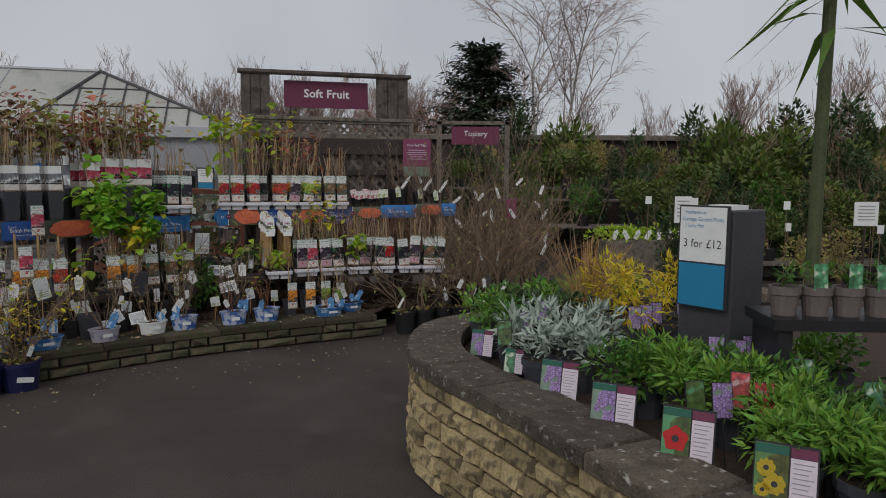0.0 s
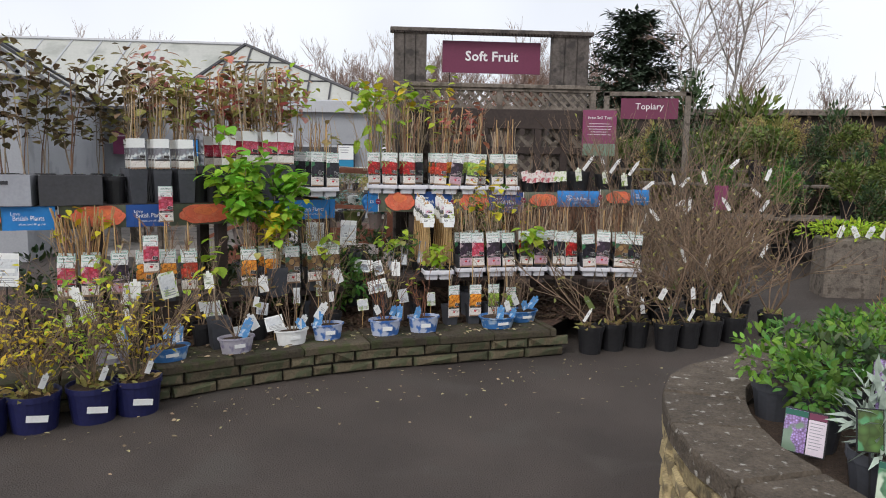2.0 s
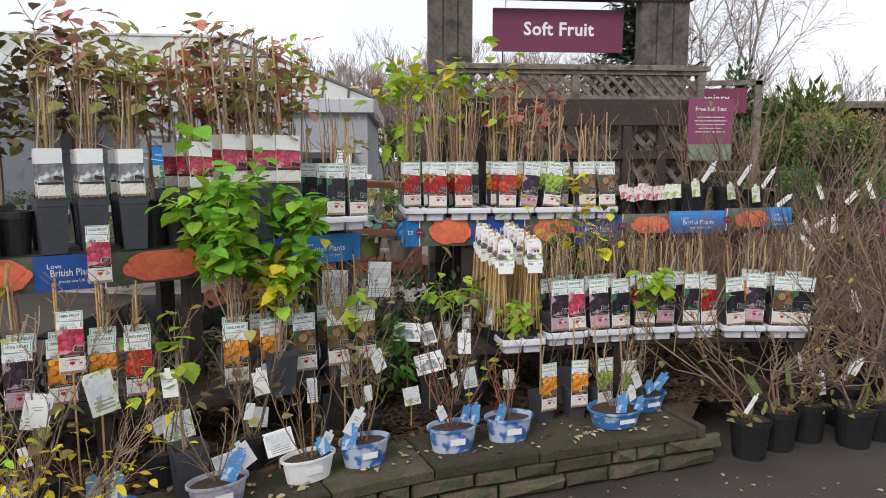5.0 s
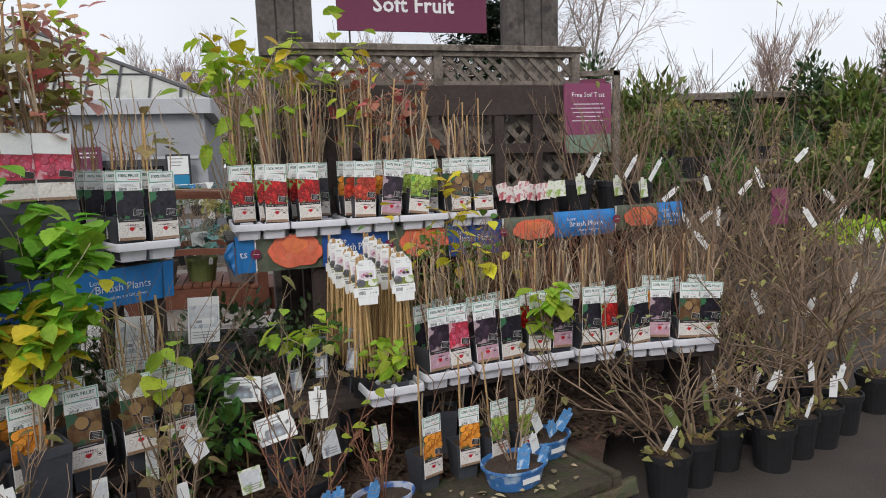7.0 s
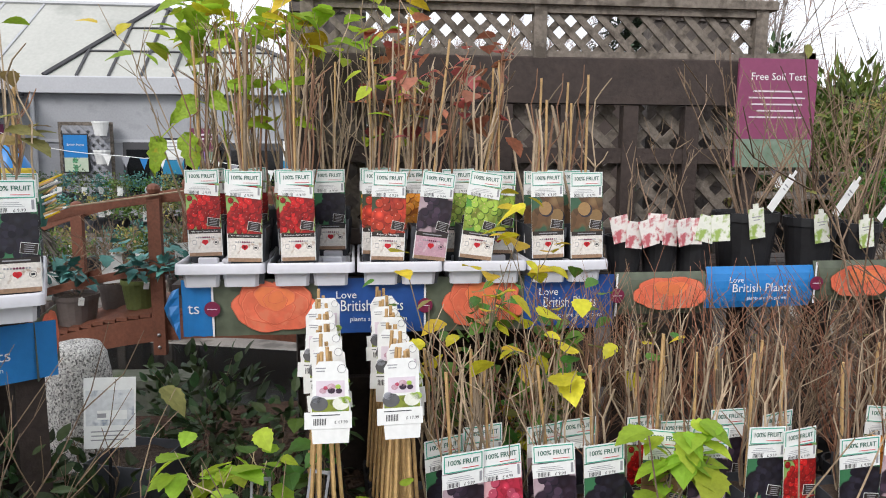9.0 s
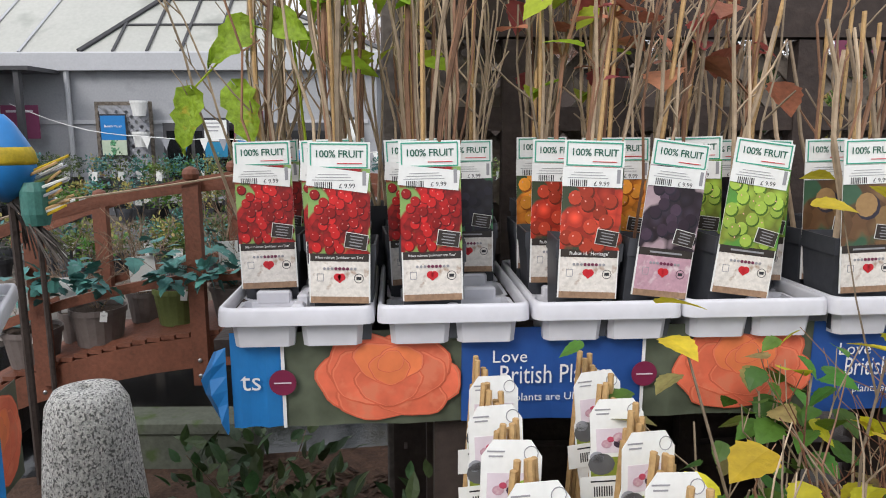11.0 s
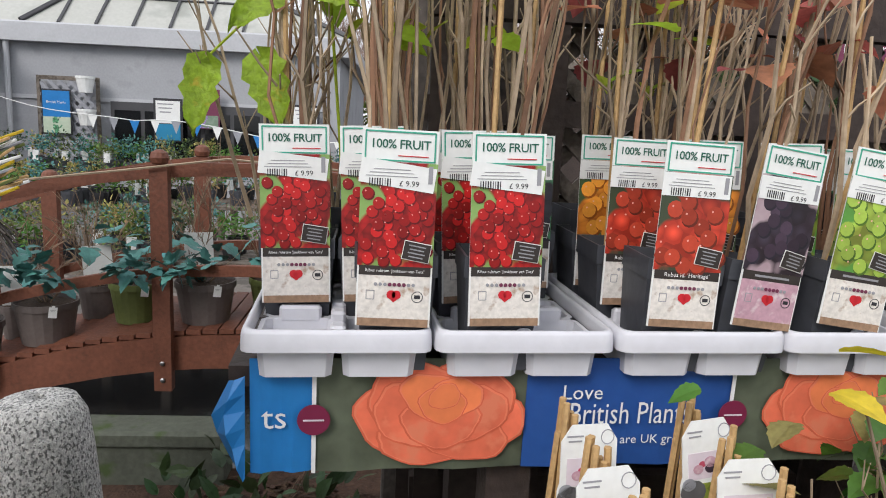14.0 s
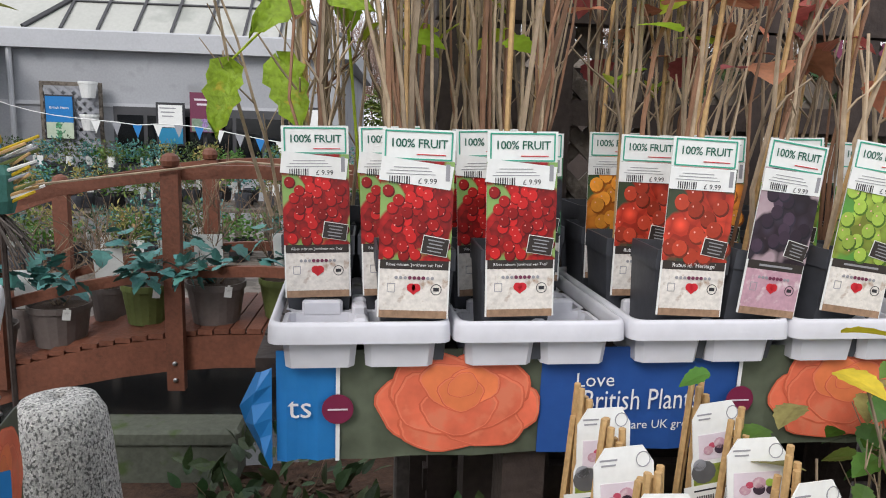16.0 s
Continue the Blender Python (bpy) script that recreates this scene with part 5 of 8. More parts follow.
def leaf_cloud(seed, centre, radii, n, size, kind="oval", up=0.4, hollow=0.35):
    """Many small leaves filling an uneven, gappy rounded mass."""
    g = random.Random(seed)
    b = Build()
    lumps = [(Vector((g.uniform(-0.6, 0.6), g.uniform(-0.6, 0.6), g.uniform(-0.5, 0.6))), g.uniform(0.3, 0.62)) for _ in range(9)]
    for i in range(n):
        c, rad = g.choice(lumps)
        d = Vector((g.gauss(0, 1), g.gauss(0, 1), g.gauss(0, 1))).normalized()
        q = c + d * rad * g.uniform(hollow, 1) ** 0.5
        p = Vector((centre[0] + q.x * radii[0], centre[1] + q.y * radii[1], centre[2] + q.z * radii[2]))
        way = (d + Vector((g.uniform(-0.6, 0.6), g.uniform(-0.6, 0.6), g.uniform(-0.5, 0.5) + up))).normalized()
        s = size * g.uniform(0.6, 1.25)
        b.leaf(p, way, (g.uniform(-1, 1), g.uniform(-1, 1), 1), s, s * {"lobed": 0.9, "ivy": 0.9, "blade": 0.3}.get(kind, 0.5), kind)
    return b


def hang_tag(parent, m, w, h, material=None, lines=True):
    """A loose white plant tag with a neck and printed bars."""
    b = Build()
    b.box(0, 0, 0, w, 0.0016, h)
    if lines:
        b.box(0, 0, h / 2 + h * 0.08, w * 0.35, 0.0016, h * 0.16)
    t = part("tag", b, material or M_WHITE, parent, "loose printed plant tag", m=m)
    if lines:
        b = Build()
        for k in range(2):
            b.box(0, -0.0012, h * (0.22 - 0.1 * k), w * (0.6 - 0.2 * k), 0.0006, h * 0.03)
        part("writing_line", b, M_INK_GREY, t)
    return t


# big black pots and apple-labelled pots at the end of the upper shelf
for x in (-0.86, -0.745, -0.63):
    t = thing("potted_apple", "young tree in a black pot with hanging apple-print tags", "potted plant", "apple pots", m=spot(TOP_RIGHT, x, 0.12, 1.135))
    round_pot(t, 0.062, 0.13, M_POT_BLACK)
    for k in range(3):
        hang_tag(t, pose(-0.045 + 0.045 * k, -0.075 - 0.006 * k, 0.15 + U(-0.01, 0.015), -4, U(-14, 14), U(-20, 20)), 0.062, 0.085, M_APPLE_TAG if x < -0.7 or k == 0 else M_CRISP_TAG, False)
    b, tips = twig_mesh(int(-x * 100), 3, 0.2, 0.4, 0.4, 0.003, 3)
    part("branchwork", b, M_TWIG, t, m=pose(0, 0, 0.11))
for x, r, h in ((-0.41, 0.108, 0.2), (-0.17, 0.09, 0.18), (0.0, 0.08, 0.16)):
    t = thing("potted_shrub", "bare twiggy shrub in a large black plastic pot", "potted plant", "black shrub pots", m=spot(TOP_RIGHT, x, 0.2, 1.135))
    round_pot(t, r, h, M_POT_BLACK)
    b, tips = twig_mesh(int(-x * 77) + 3, 9, 0.35, 0.62, 0.75, 0.0034, 6)
    part("branchwork", b, M_TWIG, t, m=pose(0, 0, h - 0.02))
    hang_tag(t, pose(0.05, -r - 0.01, h + 0.07, 0, 38, 10), 0.03, 0.14)
    hang_tag(t, pose(-0.03, -r - 0.01, h - 0.03, 0, -8, 0), 0.055, 0.1, M_CRISP_TAG)

# young figs: bundles of bamboo with stacked tags
for x, n in ((-1.572, 6), (-1.412, 6)):
    f = thing("fig_bundle", "row of young figs tied to pale bamboo canes with white tags", "potted plant", "fig bundles", m=spot(MID_RIGHT, x, 0.06, 0.53))
    for k in range(n):
        y = 0.03 + 0.092 * k
        top = 0.53 + 0.008 * k
        for j in range(6):
            a = 6.28 * j / 6
            b = Build()
            b.tube([(0.045 * math.cos(a), y + 0.03 * math.sin(a), 0.05), (0.012 * math.cos(a), y + 0.008 * math.sin(a), top + U(0, 0.05))], 0.0045, 0.0045, 6)
            part("bamboo_cane", b, M_CANE_PALE, f)
        b = Build()
        b.lathe([(0.05, 0), (0.058, 0.09), (0.052, 0.09), (0.05, 0.08)], 14, pose(0, y, 0))
        part("pot", b, M_POT_BLACK, f)
        bm_tag = Build()
        w = 0.076
        ring = [(-w / 2, -0.125), (w / 2, -0.125), (w / 2 * 1.08, -0.085), (w / 2 * 1.08, -0.03), (w / 2, -0.02), (w / 2, 0.03), (w / 2 - 0.014, 0.05), (-w / 2 + 0.014, 0.05), (-w / 2, 0.03), (-w / 2, -0.02), (-w / 2 * 1.08, -0.03), (-w / 2 * 1.08, -0.085)]
        bm_tag.add([(a, yy, c) for yy in (-0.001, 0.001) for a, c in ring], [tuple(range(12)), tuple(reversed(range(12, 24)))] + [(i, i + 12, (i + 1) % 12 + 12, (i + 1) % 12) for i in range(12)])
        tag = part("tag", bm_tag, M_WHITE, f, "white fig tag with a fruit picture", m=pose(U(-0.012, 0.012), y - 0.045, top - 0.02, -8, U(-5, 5), U(-12, 12)))
        b = Build()
        for i in range(12):
            a, c = 6.2832 * i / 12, 6.2832 * (i + 1) / 12
            b.tube([(0.024 + 0.009 * math.cos(a), -0.0016, 0.034 + 0.009 * math.sin(a)), (0.024 + 0.009 * math.cos(c), -0.0016, 0.034 + 0.009 * math.sin(c))], 0.0007, 0.0007, 3)
        part("seal", b, M_INK_GREY, tag, "thin round printed seal")
        b = Build()
        b.box(0, -0.0014, -0.008, 0.06, 0.0006, 0.034)
        part("photograph", b, M_CARD_PINK, tag)
        b = Build()
        b.box(-0.02, -0.0016, 0.036, 0.022, 0.0006, 0.002)
        b.box(-0.02, -0.0016, 0.03, 0.018, 0.0006, 0.002)
        part("writing_line", b, M_INK_GREY, tag)
        for dx, dz, rr, ink in ((-0.016, -0.012, 0.0075, M_MAUVE), (-0.01, -0.006, 0.005, M_BERRY_PINK), (0.002, -0.004, 0.009, M_MAUVE), (0.002, -0.012, 0.008, M_BERRY_DARK), (0.016, -0.004, 0.006, M_BERRY_GREEN), (0.018, -0.013, 0.007, M_BERRY_DARK), (-0.024, -0.04, 0.019, M_BOX_MID), (0.022, -0.04, 0.018, M_CRISP_TAG), (0.034, -0.033, 0.01, M_BERRY_GREEN), (-0.03, -0.03, 0.01, M_BOX_GREY)):
            b = Build()
            b.lathe([(rr, 0), (rr, 0.0006)], 12, pose(dx, -0.0022, dz, 90), 1.0, 0.8)
            part("printed_fruit", b, ink, tag)
        b = Build()
        b.box(0, -0.0016, -0.044, 0.078, 0.0008, 0.026)
        part("green_band", b, FRUIT["green"], tag)
        b = Build()
        b.box(-0.005, -0.0024, -0.075, 0.1, 0.0008, 0.036)
        tk = part("price_ticket", b, M_WHITE, tag)
        b = Build()
        for i in range(8):
            b.box(-0.035 + i * 0.0035, -0.003, -0.078, 0.0018, 0.0006, 0.014)
        b.box(-0.01, -0.003, -0.064, 0.06, 0.0006, 0.002)
        tagged(part("barcode", b, M_INK, tag), kind="stuff")
        part("price", text_mesh("£ 17.99", 0.0095, M_INK), M_INK, tag, m=pose(0.022, -0.0034, -0.08))

# tubs on the low wall
def tub(x, depth, w, d, h, material, label, twigs=True, tags=1, red=False, z=0.205):
    t = thing("planter_tub", label, "plant tub", "planter tubs", m=spot(LOW_WALL, x, depth, z, U(-8, 8)))
    b = Build()
    b.lathe([(0.4 * w, 0), (0.48 * w, h * 0.9), (0.52 * w, h * 0.9), (0.52 * w, h), (0.49 * w, h), (0.46 * w, h * 0.8)], 20, None, 1.0, d / w)
    part("tub", b, material, t)
    b = Build()
    b.lathe([(0.44 * w, h * 0.8), (0.46 * w, h * 0.84), (0.02, h * 0.95)], 12, None, 1.0, d / w)
    part("compost", b, M_SOIL, t)
    b = Build()
    b.box(0, -0.462 * d, h * 0.5, w * 0.3, 0.002, h * 0.24)
    part("label_band", b, M_WHITE, t)
    if twigs:
        b, tips = twig_mesh(int(abs(x) * 100) + 5, 7, 0.22, 0.42, 0.7, 0.0034, 5)
        part("branchwork", b, M_TWIG_RED if red else M_TWIG, t, m=pose(0, 0, h * 0.85))
        lb = leaves(t, [(q[0], q[1], q[2] + h * 0.85) for q in tips], M_LEAF_BROWN if not red else M_LEAF_LIME, 5, 0.05, spread=0.02)
    for k in range(tags):
        hang_tag(t, pose(U(-0.4, 0.4) * w, -0.3 * d, h + U(0.02, 0.1), 0, U(-35, 35), U(-20, 20)), U(0.04, 0.06), U(0.06, 0.12), M_BLUE_TAG if k % 2 == 0 else M_WHITE)
    return t


tub(-3.05, 0.2, 0.22, 0.14, 0.1, M_TUB_GREY, "grey oblong planter tub with twigs on the low wall", tags=2)
tub(-2.8, 0.12, 0.25, 0.17, 0.085, M_TUB_BLUE, "bright blue and white planter tub on the low wall", tags=3)
tub(-2.5, 0.1, 0.23, 0.14, 0.1, M_TUB_GREY, "silver-grey planter tub with twigs and white tags", tags=2)
tub(-2.22, 0.14, 0.23, 0.13, 0.1, M_WHITE, "white oblong planter tub with small twigs", tags=2)
tub(-2.02, 0.16, 0.22, 0.14, 0.11, M_TUB_PRINT, "blue and grey patterned planter tub with twigs", tags=2)
tub(-1.7, 0.14, 0.23, 0.15, 0.115, M_TUB_PRINT, "blue and white patterned tub on the coping slab", tags=3, red=True)
tub(-1.45, 0.16, 0.23, 0.15, 0.115, M_TUB_PRINT, "blue and white patterned tub with leafy stems", tags=1, red=True)
tub(-0.95, 0.16, 0.28, 0.22, 0.085, M_TUB_BLUE, "low blue and white bowl planter on the wall", tags=3)
tub(-0.72, 0.3, 0.25, 0.19, 0.085, M_TUB_BLUE, "low blue and white bowl planter on the wall", tags=3)
for x, k in ((-1.23, "orange"), (-1.07, "orange"), (-0.95, "green"), (-0.82, "green")):
    put(fruit_pot(k, 8, (0.25, 0.42), 3, "none"), spot(LOW_WALL, x, 0.32, 0.205, U(-8, 8)) @ Matrix.Diagonal((0.9, 0.9, 0.9, 1)))
for x, d in ((-2.35, 0.38), (-1.95, 0.35), (-1.62, 0.38), (-2.6, 0.4), (-2.95, 0.35), (-3.2, 0.3)):
    t = thing("potted_shrub", "twiggy shrub with yellowing leaves and hanging white tags", "potted plant", "tagged shrubs", m=spot(LOW_WALL, x, d, 0.195))
    round_pot(t, 0.075, 0.15, M_POT_BLACK)
    b, tips = twig_mesh(int(-x * 55), 8, 0.35, 0.6, 0.5, 0.0034, 6)
    part("branchwork", b, M_TWIG, t, m=pose(0, 0, 0.13))
    tips = [(q[0], q[1], q[2] + 0.13) for q in tips if q[2] > 0.15]
    leaves(t, tips, rnd.choice([M_LEAF_LIME, M_LEAF_YELLOW, M_LEAF_BROWN]), 10, 0.065, spread=0.03)
    leaves(t, tips, M_LEAF_BROWN, 6, 0.05, spread=0.03)
    hang_tag(t, pose(0.02, -0.1, 0.4 + U(-0.05, 0.05), 0, U(-25, 25), U(-30, 30)), 0.06, 0.1)
    hang_tag(t, pose(-0.03, -0.1, 0.28, 0, U(-25, 25), U(-40, 40)), 0.035, 0.07, lines=False)

# blue buckets on the tarmac
for x, y in ((-3.44, 4.24), (-3.25, 4.38), (-3.04, 4.56), (-2.88, 4.72)):
    t = thing("bucket_shrub", "twiggy leafy shrub in a navy blue bucket with leaf litter", "potted plant", "blue bucket shrubs", m=pose(x, y, 0, 0, 0, 40))
    round_pot(t, 0.13, 0.2, M_POT_BLUE, k=0.82, name="bucket", n=24)
    b = Build()
    b.box(0, -0.119, 0.1, 0.1, 0.003, 0.036)
    part("label", b, M_WHITE, t, "white bucket label", m=pose(0, 0, 0, 5, 8, 0))
    b = leaf_cloud(int(-x * 10), (0, 0, 0.2), (0.1, 0.1, 0.02), 60, 0.05)
    tagged(part("leaf_litter", b, M_LEAF_BROWN, t), kind="stuff")
    b, tips = twig_mesh(int(-x * 99), 16, 0.3, 0.62, 0.75, 0.0032, 10, wild=0.25)
    part("branchwork", b, M_TWIG, t, m=pose(0, 0, 0.18))
    leaves(t, [(q[0], q[1], q[2] + 0.18) for q in tips if q[2] > 0.12], rnd.choice([M_LEAF_YELLOW, M_LEAF_LIME]), 230, 0.042, "oval", 0.07)
    hang_tag(t, pose(0.05, -0.13, 0.28, 0, 28, 30), 0.035, 0.07)

# tall bare fruit bushes in black pots at the end of the display
spots = [(-0.34, 6.55, 0.9), (-0.17, 6.68, 0.8), (0.02, 6.82, 1.0), (0.24, 6.78, 1.1), (0.42, 6.9, 1.2), (0.6, 7.0, 1.3), (0.8, 7.15, 1.4), (0.35, 7.25, 1.5), (0.6, 7.4, 1.6), (0.85, 7.55, 1.5), (0.28, 7.62, 1.6), (0.65, 7.85, 1.7), (1.0, 7.9, 1.6), (0.2, 8.05, 1.7), (-0.05, 8.3, 1.7), (0.45, 8.3, 1.7), (1.15, 7.4, 1.3)]
for i, (x, y, h) in enumerate(spots):
    t = thing("bare_fruit_bush", "tall bare twiggy fruit bush in a black plastic pot", "potted plant", "bare fruit bushes", m=pose(x, y, 0))
    round_pot(t, 0.1, 0.21, M_POT_BLACK, n=22)
    b, tips = twig_mesh(i + 40, 4 if i < 6 else 5, h * 0.45, h, 0.5, 0.0068, 8 if i < 6 else 9, wild=0.62)
    part("branchwork", b, M_TWIG, t, m=pose(0, 0, 0.18))
    leaves(t, [(q[0], q[1], q[2] + 0.18) for q in tips], M_LEAF_BROWN, 22, 0.045, "oval", 0.02)
    b = leaf_cloud(i + 640, (0, 0, 0.2), (0.09, 0.09, 0.02), 26, 0.05)
    tagged(part("leaf_litter", b, M_LEAF_BROWN, t), kind="stuff")
    if i < 9:
        for k in range(2):
            hang_tag(t, pose(U(-0.09, 0.09), -0.11, 0.3 + 0.12 * k + U(-0.03, 0.05), 0, U(-40, 40), U(-30, 30)), U(0.02, 0.045), U(0.07, 0.12), rnd.choice([M_WHITE, M_WHITE, FRUIT["green"], M_POT_GREEN, M_POT_GREEN]))
    elif U(0, 1) < 0.8:
        hang_tag(t, pose(U(-0.15, 0.15), -0.15, U(0.7, 1.3), 0, U(-50, 50), 0), 0.03, 0.11)
        hang_tag(t, pose(U(-0.2, 0.2), -0.17, U(0.9, 1.5), 0, U(-50, 50), 0), 0.03, 0.09)
THICKET = []
for i, h in enumerate((1.35, 1.15, 1.5, 1.05)):
    t = thing("bare_fruit_bush", "dense bare brown fruit bush with many wavy stems", "potted plant", "bare fruit bushes")
    round_pot(t, 0.11, 0.22, M_POT_BLACK, n=18)
    b, tips = twig_mesh(i + 140, 6, h * 0.5, h, 0.65, 0.006, 11, wild=0.62)
    part("branchwork", b, M_TWIG if i % 2 else M_TREE, t, m=pose(0, 0, 0.18))
    leaves(t, [(q[0], q[1], q[2] + 0.18) for q in tips], M_LEAF_BROWN, 34, 0.045, "oval", 0.02)
    hang_tag(t, pose(0.1, -0.18, h * 0.6, 0, 28, 0), 0.035, 0.11)
    t["used"] = 0
    THICKET.append(t)
g = random.Random(77)
for k in range(8):
    x, y = 0.1 + 0.36 * (k % 4) + g.uniform(-0.1, 0.1), 8.6 + 0.6 * (k // 4) + g.uniform(-0.15, 0.15)
    put(THICKET[k % 4], pose(x, y, 0, 0, 0, g.uniform(0, 360)) @ Matrix.Diagonal([g.uniform(0.85, 1.1)] * 3 + [1]))
for x, y in ((0.3, 7.1), (0.72, 7.25), (0.95, 7.7)):
    put(THICKET[int(x * 10) % 4], pose(x, y, 0, 0, 0, x * 400))
rs = thing("small_red_sign", "small red notice hanging among bare twigs", "sign", m=pose(0.77, 7.76, 1.13, 0, 0, 15))
b = Build()
b.box(0, 0, 0, 0.12, 0.004, 0.21)
part("board", b, M_NOTICE, rs)
b = Build()
b.tube([(0, 0.01, -1.12), (0, 0.01, 0.1)], 0.006, 0.006, 6)
part("stake", b, M_TIMBER_DARK, rs)

# leafy plants in the display


def leafy(m, h, material, n, size, label, pot=True, spread=0.3, second=None, low=0.35, stems=4, kind="lobed", z=0.2):
    t = thing("leafy_raspberry", label, "potted plant", m=m)
    if pot:
        square_pot(t, 0.13, z, M_POT_GREY)
    b, tips = twig_mesh(int(h * 1000) + n, stems, h * 0.8, h, spread, 0.004, 5)
    part("branchwork", b, M_CANE, t, m=pose(0, 0, z - 0.02))
    tips = [(q[0], q[1], q[2] + z) for q in tips if q[2] > h * low]
    leaves(t, tips, material, n, size, kind, 0.05)
    if second:
        leaves(t, tips, second, n // 3, size, kind, 0.05)
    return t


leafy(spot(MID_LEFT, -2.62, 0.1, 0.47), 0.8, M_LEAF_RASP, 320, 0.085, "large bright green raspberry plant in a grey pot", second=M_LEAF_LIME, low=0.45, stems=6)
leafy(spot(MID_LEFT, -2.47, 0.16, 0.47), 0.66, M_LEAF_RASP, 240, 0.085, "large bright green raspberry plant in a grey pot", second=M_LEAF_RASP, low=0.45, stems=5)
leafy(spot(MID_LEFT, -2.52, 0.0, 0.47), 0.45, M_LEAF_YELLOW, 70, 0.075, "yellowing raspberry plant in a grey pot", second=M_LEAF_LIME)
leafy(pose(-1.29, 6.72, 0.19), 0.9, M_LEAF_YELLOW, 46, 0.068, "slender plant with bright yellow leaves under the shelf", stems=4, low=0.68)
leafy(pose(-1.36, 7.0, 0.19), 0.78, M_LEAF_GREEN, 190, 0.055, "tall dark green leafy shrub behind the bamboo canes", second=M_LEAF_BROWN, stems=9, low=0.2, spread=0.35)
leafy(pose(-1.12, 7.08, 0.19), 0.7, M_LEAF_GREEN, 110, 0.05, "dark green leafy shrub behind the label pots", second=M_LEAF_YELLOW, stems=7, low=0.2, spread=0.35)
leafy(spot(MID_RIGHT, -0.86, 0.02, 0.6), 0.3, M_LEAF_LIME, 34, 0.085, "lime green raspberry shoot among label pots", pot=False, stems=2, z=0.02)
leafy(spot(MID_RIGHT, -1.5, 0.03, 0.545), 0.15, M_LEAF_LIME, 46, 0.062, "short lime green leafy plant in a grey tray", z=0.06, low=0.1, spread=0.8, stems=7)
put(seed_tray(0.235, 2), spot(MID_RIGHT, -1.5, 0.05, 0.53))
leafy(spot(LOW_WALL, -2.0, 0.62, 0.195), 0.55, M_LEAF_LIME, 14, 0.085, "young raspberry with lime leaves behind the wall", stems=2, low=0.6)
leafy(spot(LOW_WALL, -2.55, 0.25, 0.2), 0.4, M_LEAF_LIME, 12, 0.085, "young raspberry with lime leaves behind the wall", stems=2, low=0.5)
leafy(pose(-1.95, 6.5, 0.19), 0.5, M_LEAF_LIME, 30, 0.075, "young raspberry with lime green leaves in a grey pot", stems=3, low=0.7, spread=0.4)
leafy(pose(-1.74, 6.75, 0.19), 0.55, M_LEAF_GREEN, 40, 0.065, "green raspberry stems beside the bamboo canes", stems=3, low=0.5)
# bare twiggy stock under the shelf and a twiggy shrub in the gap
TWIGGY = []
for i in range(3):
    t = thing("twiggy_currant", "thin reddish-brown bare currant twigs in a black pot", "potted plant", "twiggy currants")
    round_pot(t, 0.06, 0.12, M_POT_BLACK, n=14)
    b, tips = twig_mesh(i + 820, 17, 0.34, 0.56, 0.3, 0.0026, 7, wild=0.3)
    part("branchwork", b, (M_TWIG_RED, M_CANE_RED, M_TWIG)[i], t, m=pose(0, 0, 0.1))
    t["used"] = 0
    TWIGGY.append(t)
for k in range(9):
    put(TWIGGY[k % 3], spot(MID_RIGHT, -1.0 + 0.13 * k, 0.34 + 0.03 * (k % 2), 0.53, 47 * k))
t = thing("potted_shrub", "tall bare grey-brown twiggy shrub in a black pot", "potted plant", "tagged shrubs", m=pose(-2.34, 6.3, 0.19))
round_pot(t, 0.085, 0.18, M_POT_BLACK)
b, tips = twig_mesh(931, 13, 0.5, 0.8, 0.4, 0.0034, 7, wild=0.26)
part("branchwork", b, M_TWIG, t, m=pose(0, 0, 0.16))
# vines trained up behind the upper shelves
for i in range(14):
    x = -4.15 + i * 0.13
    d = 0.3 + 0.12 * (i % 2)
    t = thing("potted_vine", "tall vine with fading brown and green leaves in a pot", "potted plant", "tall vines", m=spot(TOP_LEFT, x, d, 1.1))
    square_pot(t, 0.13, 0.19, M_POT_BLACK)
    tips = canes(t, 4, 0.16, 0.55, 0.82, 0.03, 0.005, lean=0.09)
    tips = [p for p in tips if p[2] > (0.42 if i < 7 else 0.6)]
    if i < 7:
        leaves(t, tips, M_LEAF_OLIVE, 95, 0.065, spread=0.1)
        leaves(t, tips, M_LEAF_BROWN, 20, 0.065, spread=0.1)
    else:
        leaves(t, tips, M_LEAF_PINK if i % 2 else M_LEAF_BROWN, 80, 0.07, spread=0.12)
        leaves(t, tips, (M_LEAF_BROWN, M_LEAF_LIME, M_LEAF_RED, M_LEAF_OLIVE)[i % 4], 44, 0.07, spread=0.13)
# crowns of lime leaves over the upper right shelf
for x, d, h, n, mt in ((-2.2, 0.3, 0.62, 18, M_LEAF_LIME), (-2.08, 0.35, 0.7, 30, M_LEAF_LIME), (-1.95, 0.4, 0.68, 26, M_LEAF_LIME), (-1.78, 0.4, 0.66, 18, M_LEAF_LIME), (-1.6, 0.42, 0.72, 12, M_LEAF_LIME), (-1.5, 0.36, 0.58, 22, M_LEAF_RED), (-1.35, 0.38, 0.56, 16, M_LEAF_RED)):
    leafy(spot(TOP_RIGHT, x, d, 1.135), h, mt, n, 0.09 if mt is M_LEAF_LIME else 0.06, "tall raspberry canes topped with %s leaves" % ("red" if mt is M_LEAF_RED else "lime green"), pot=x > -2.15, second=M_LEAF_YELLOW if mt is M_LEAF_LIME else None, low=0.8, stems=5, spread=0.25)
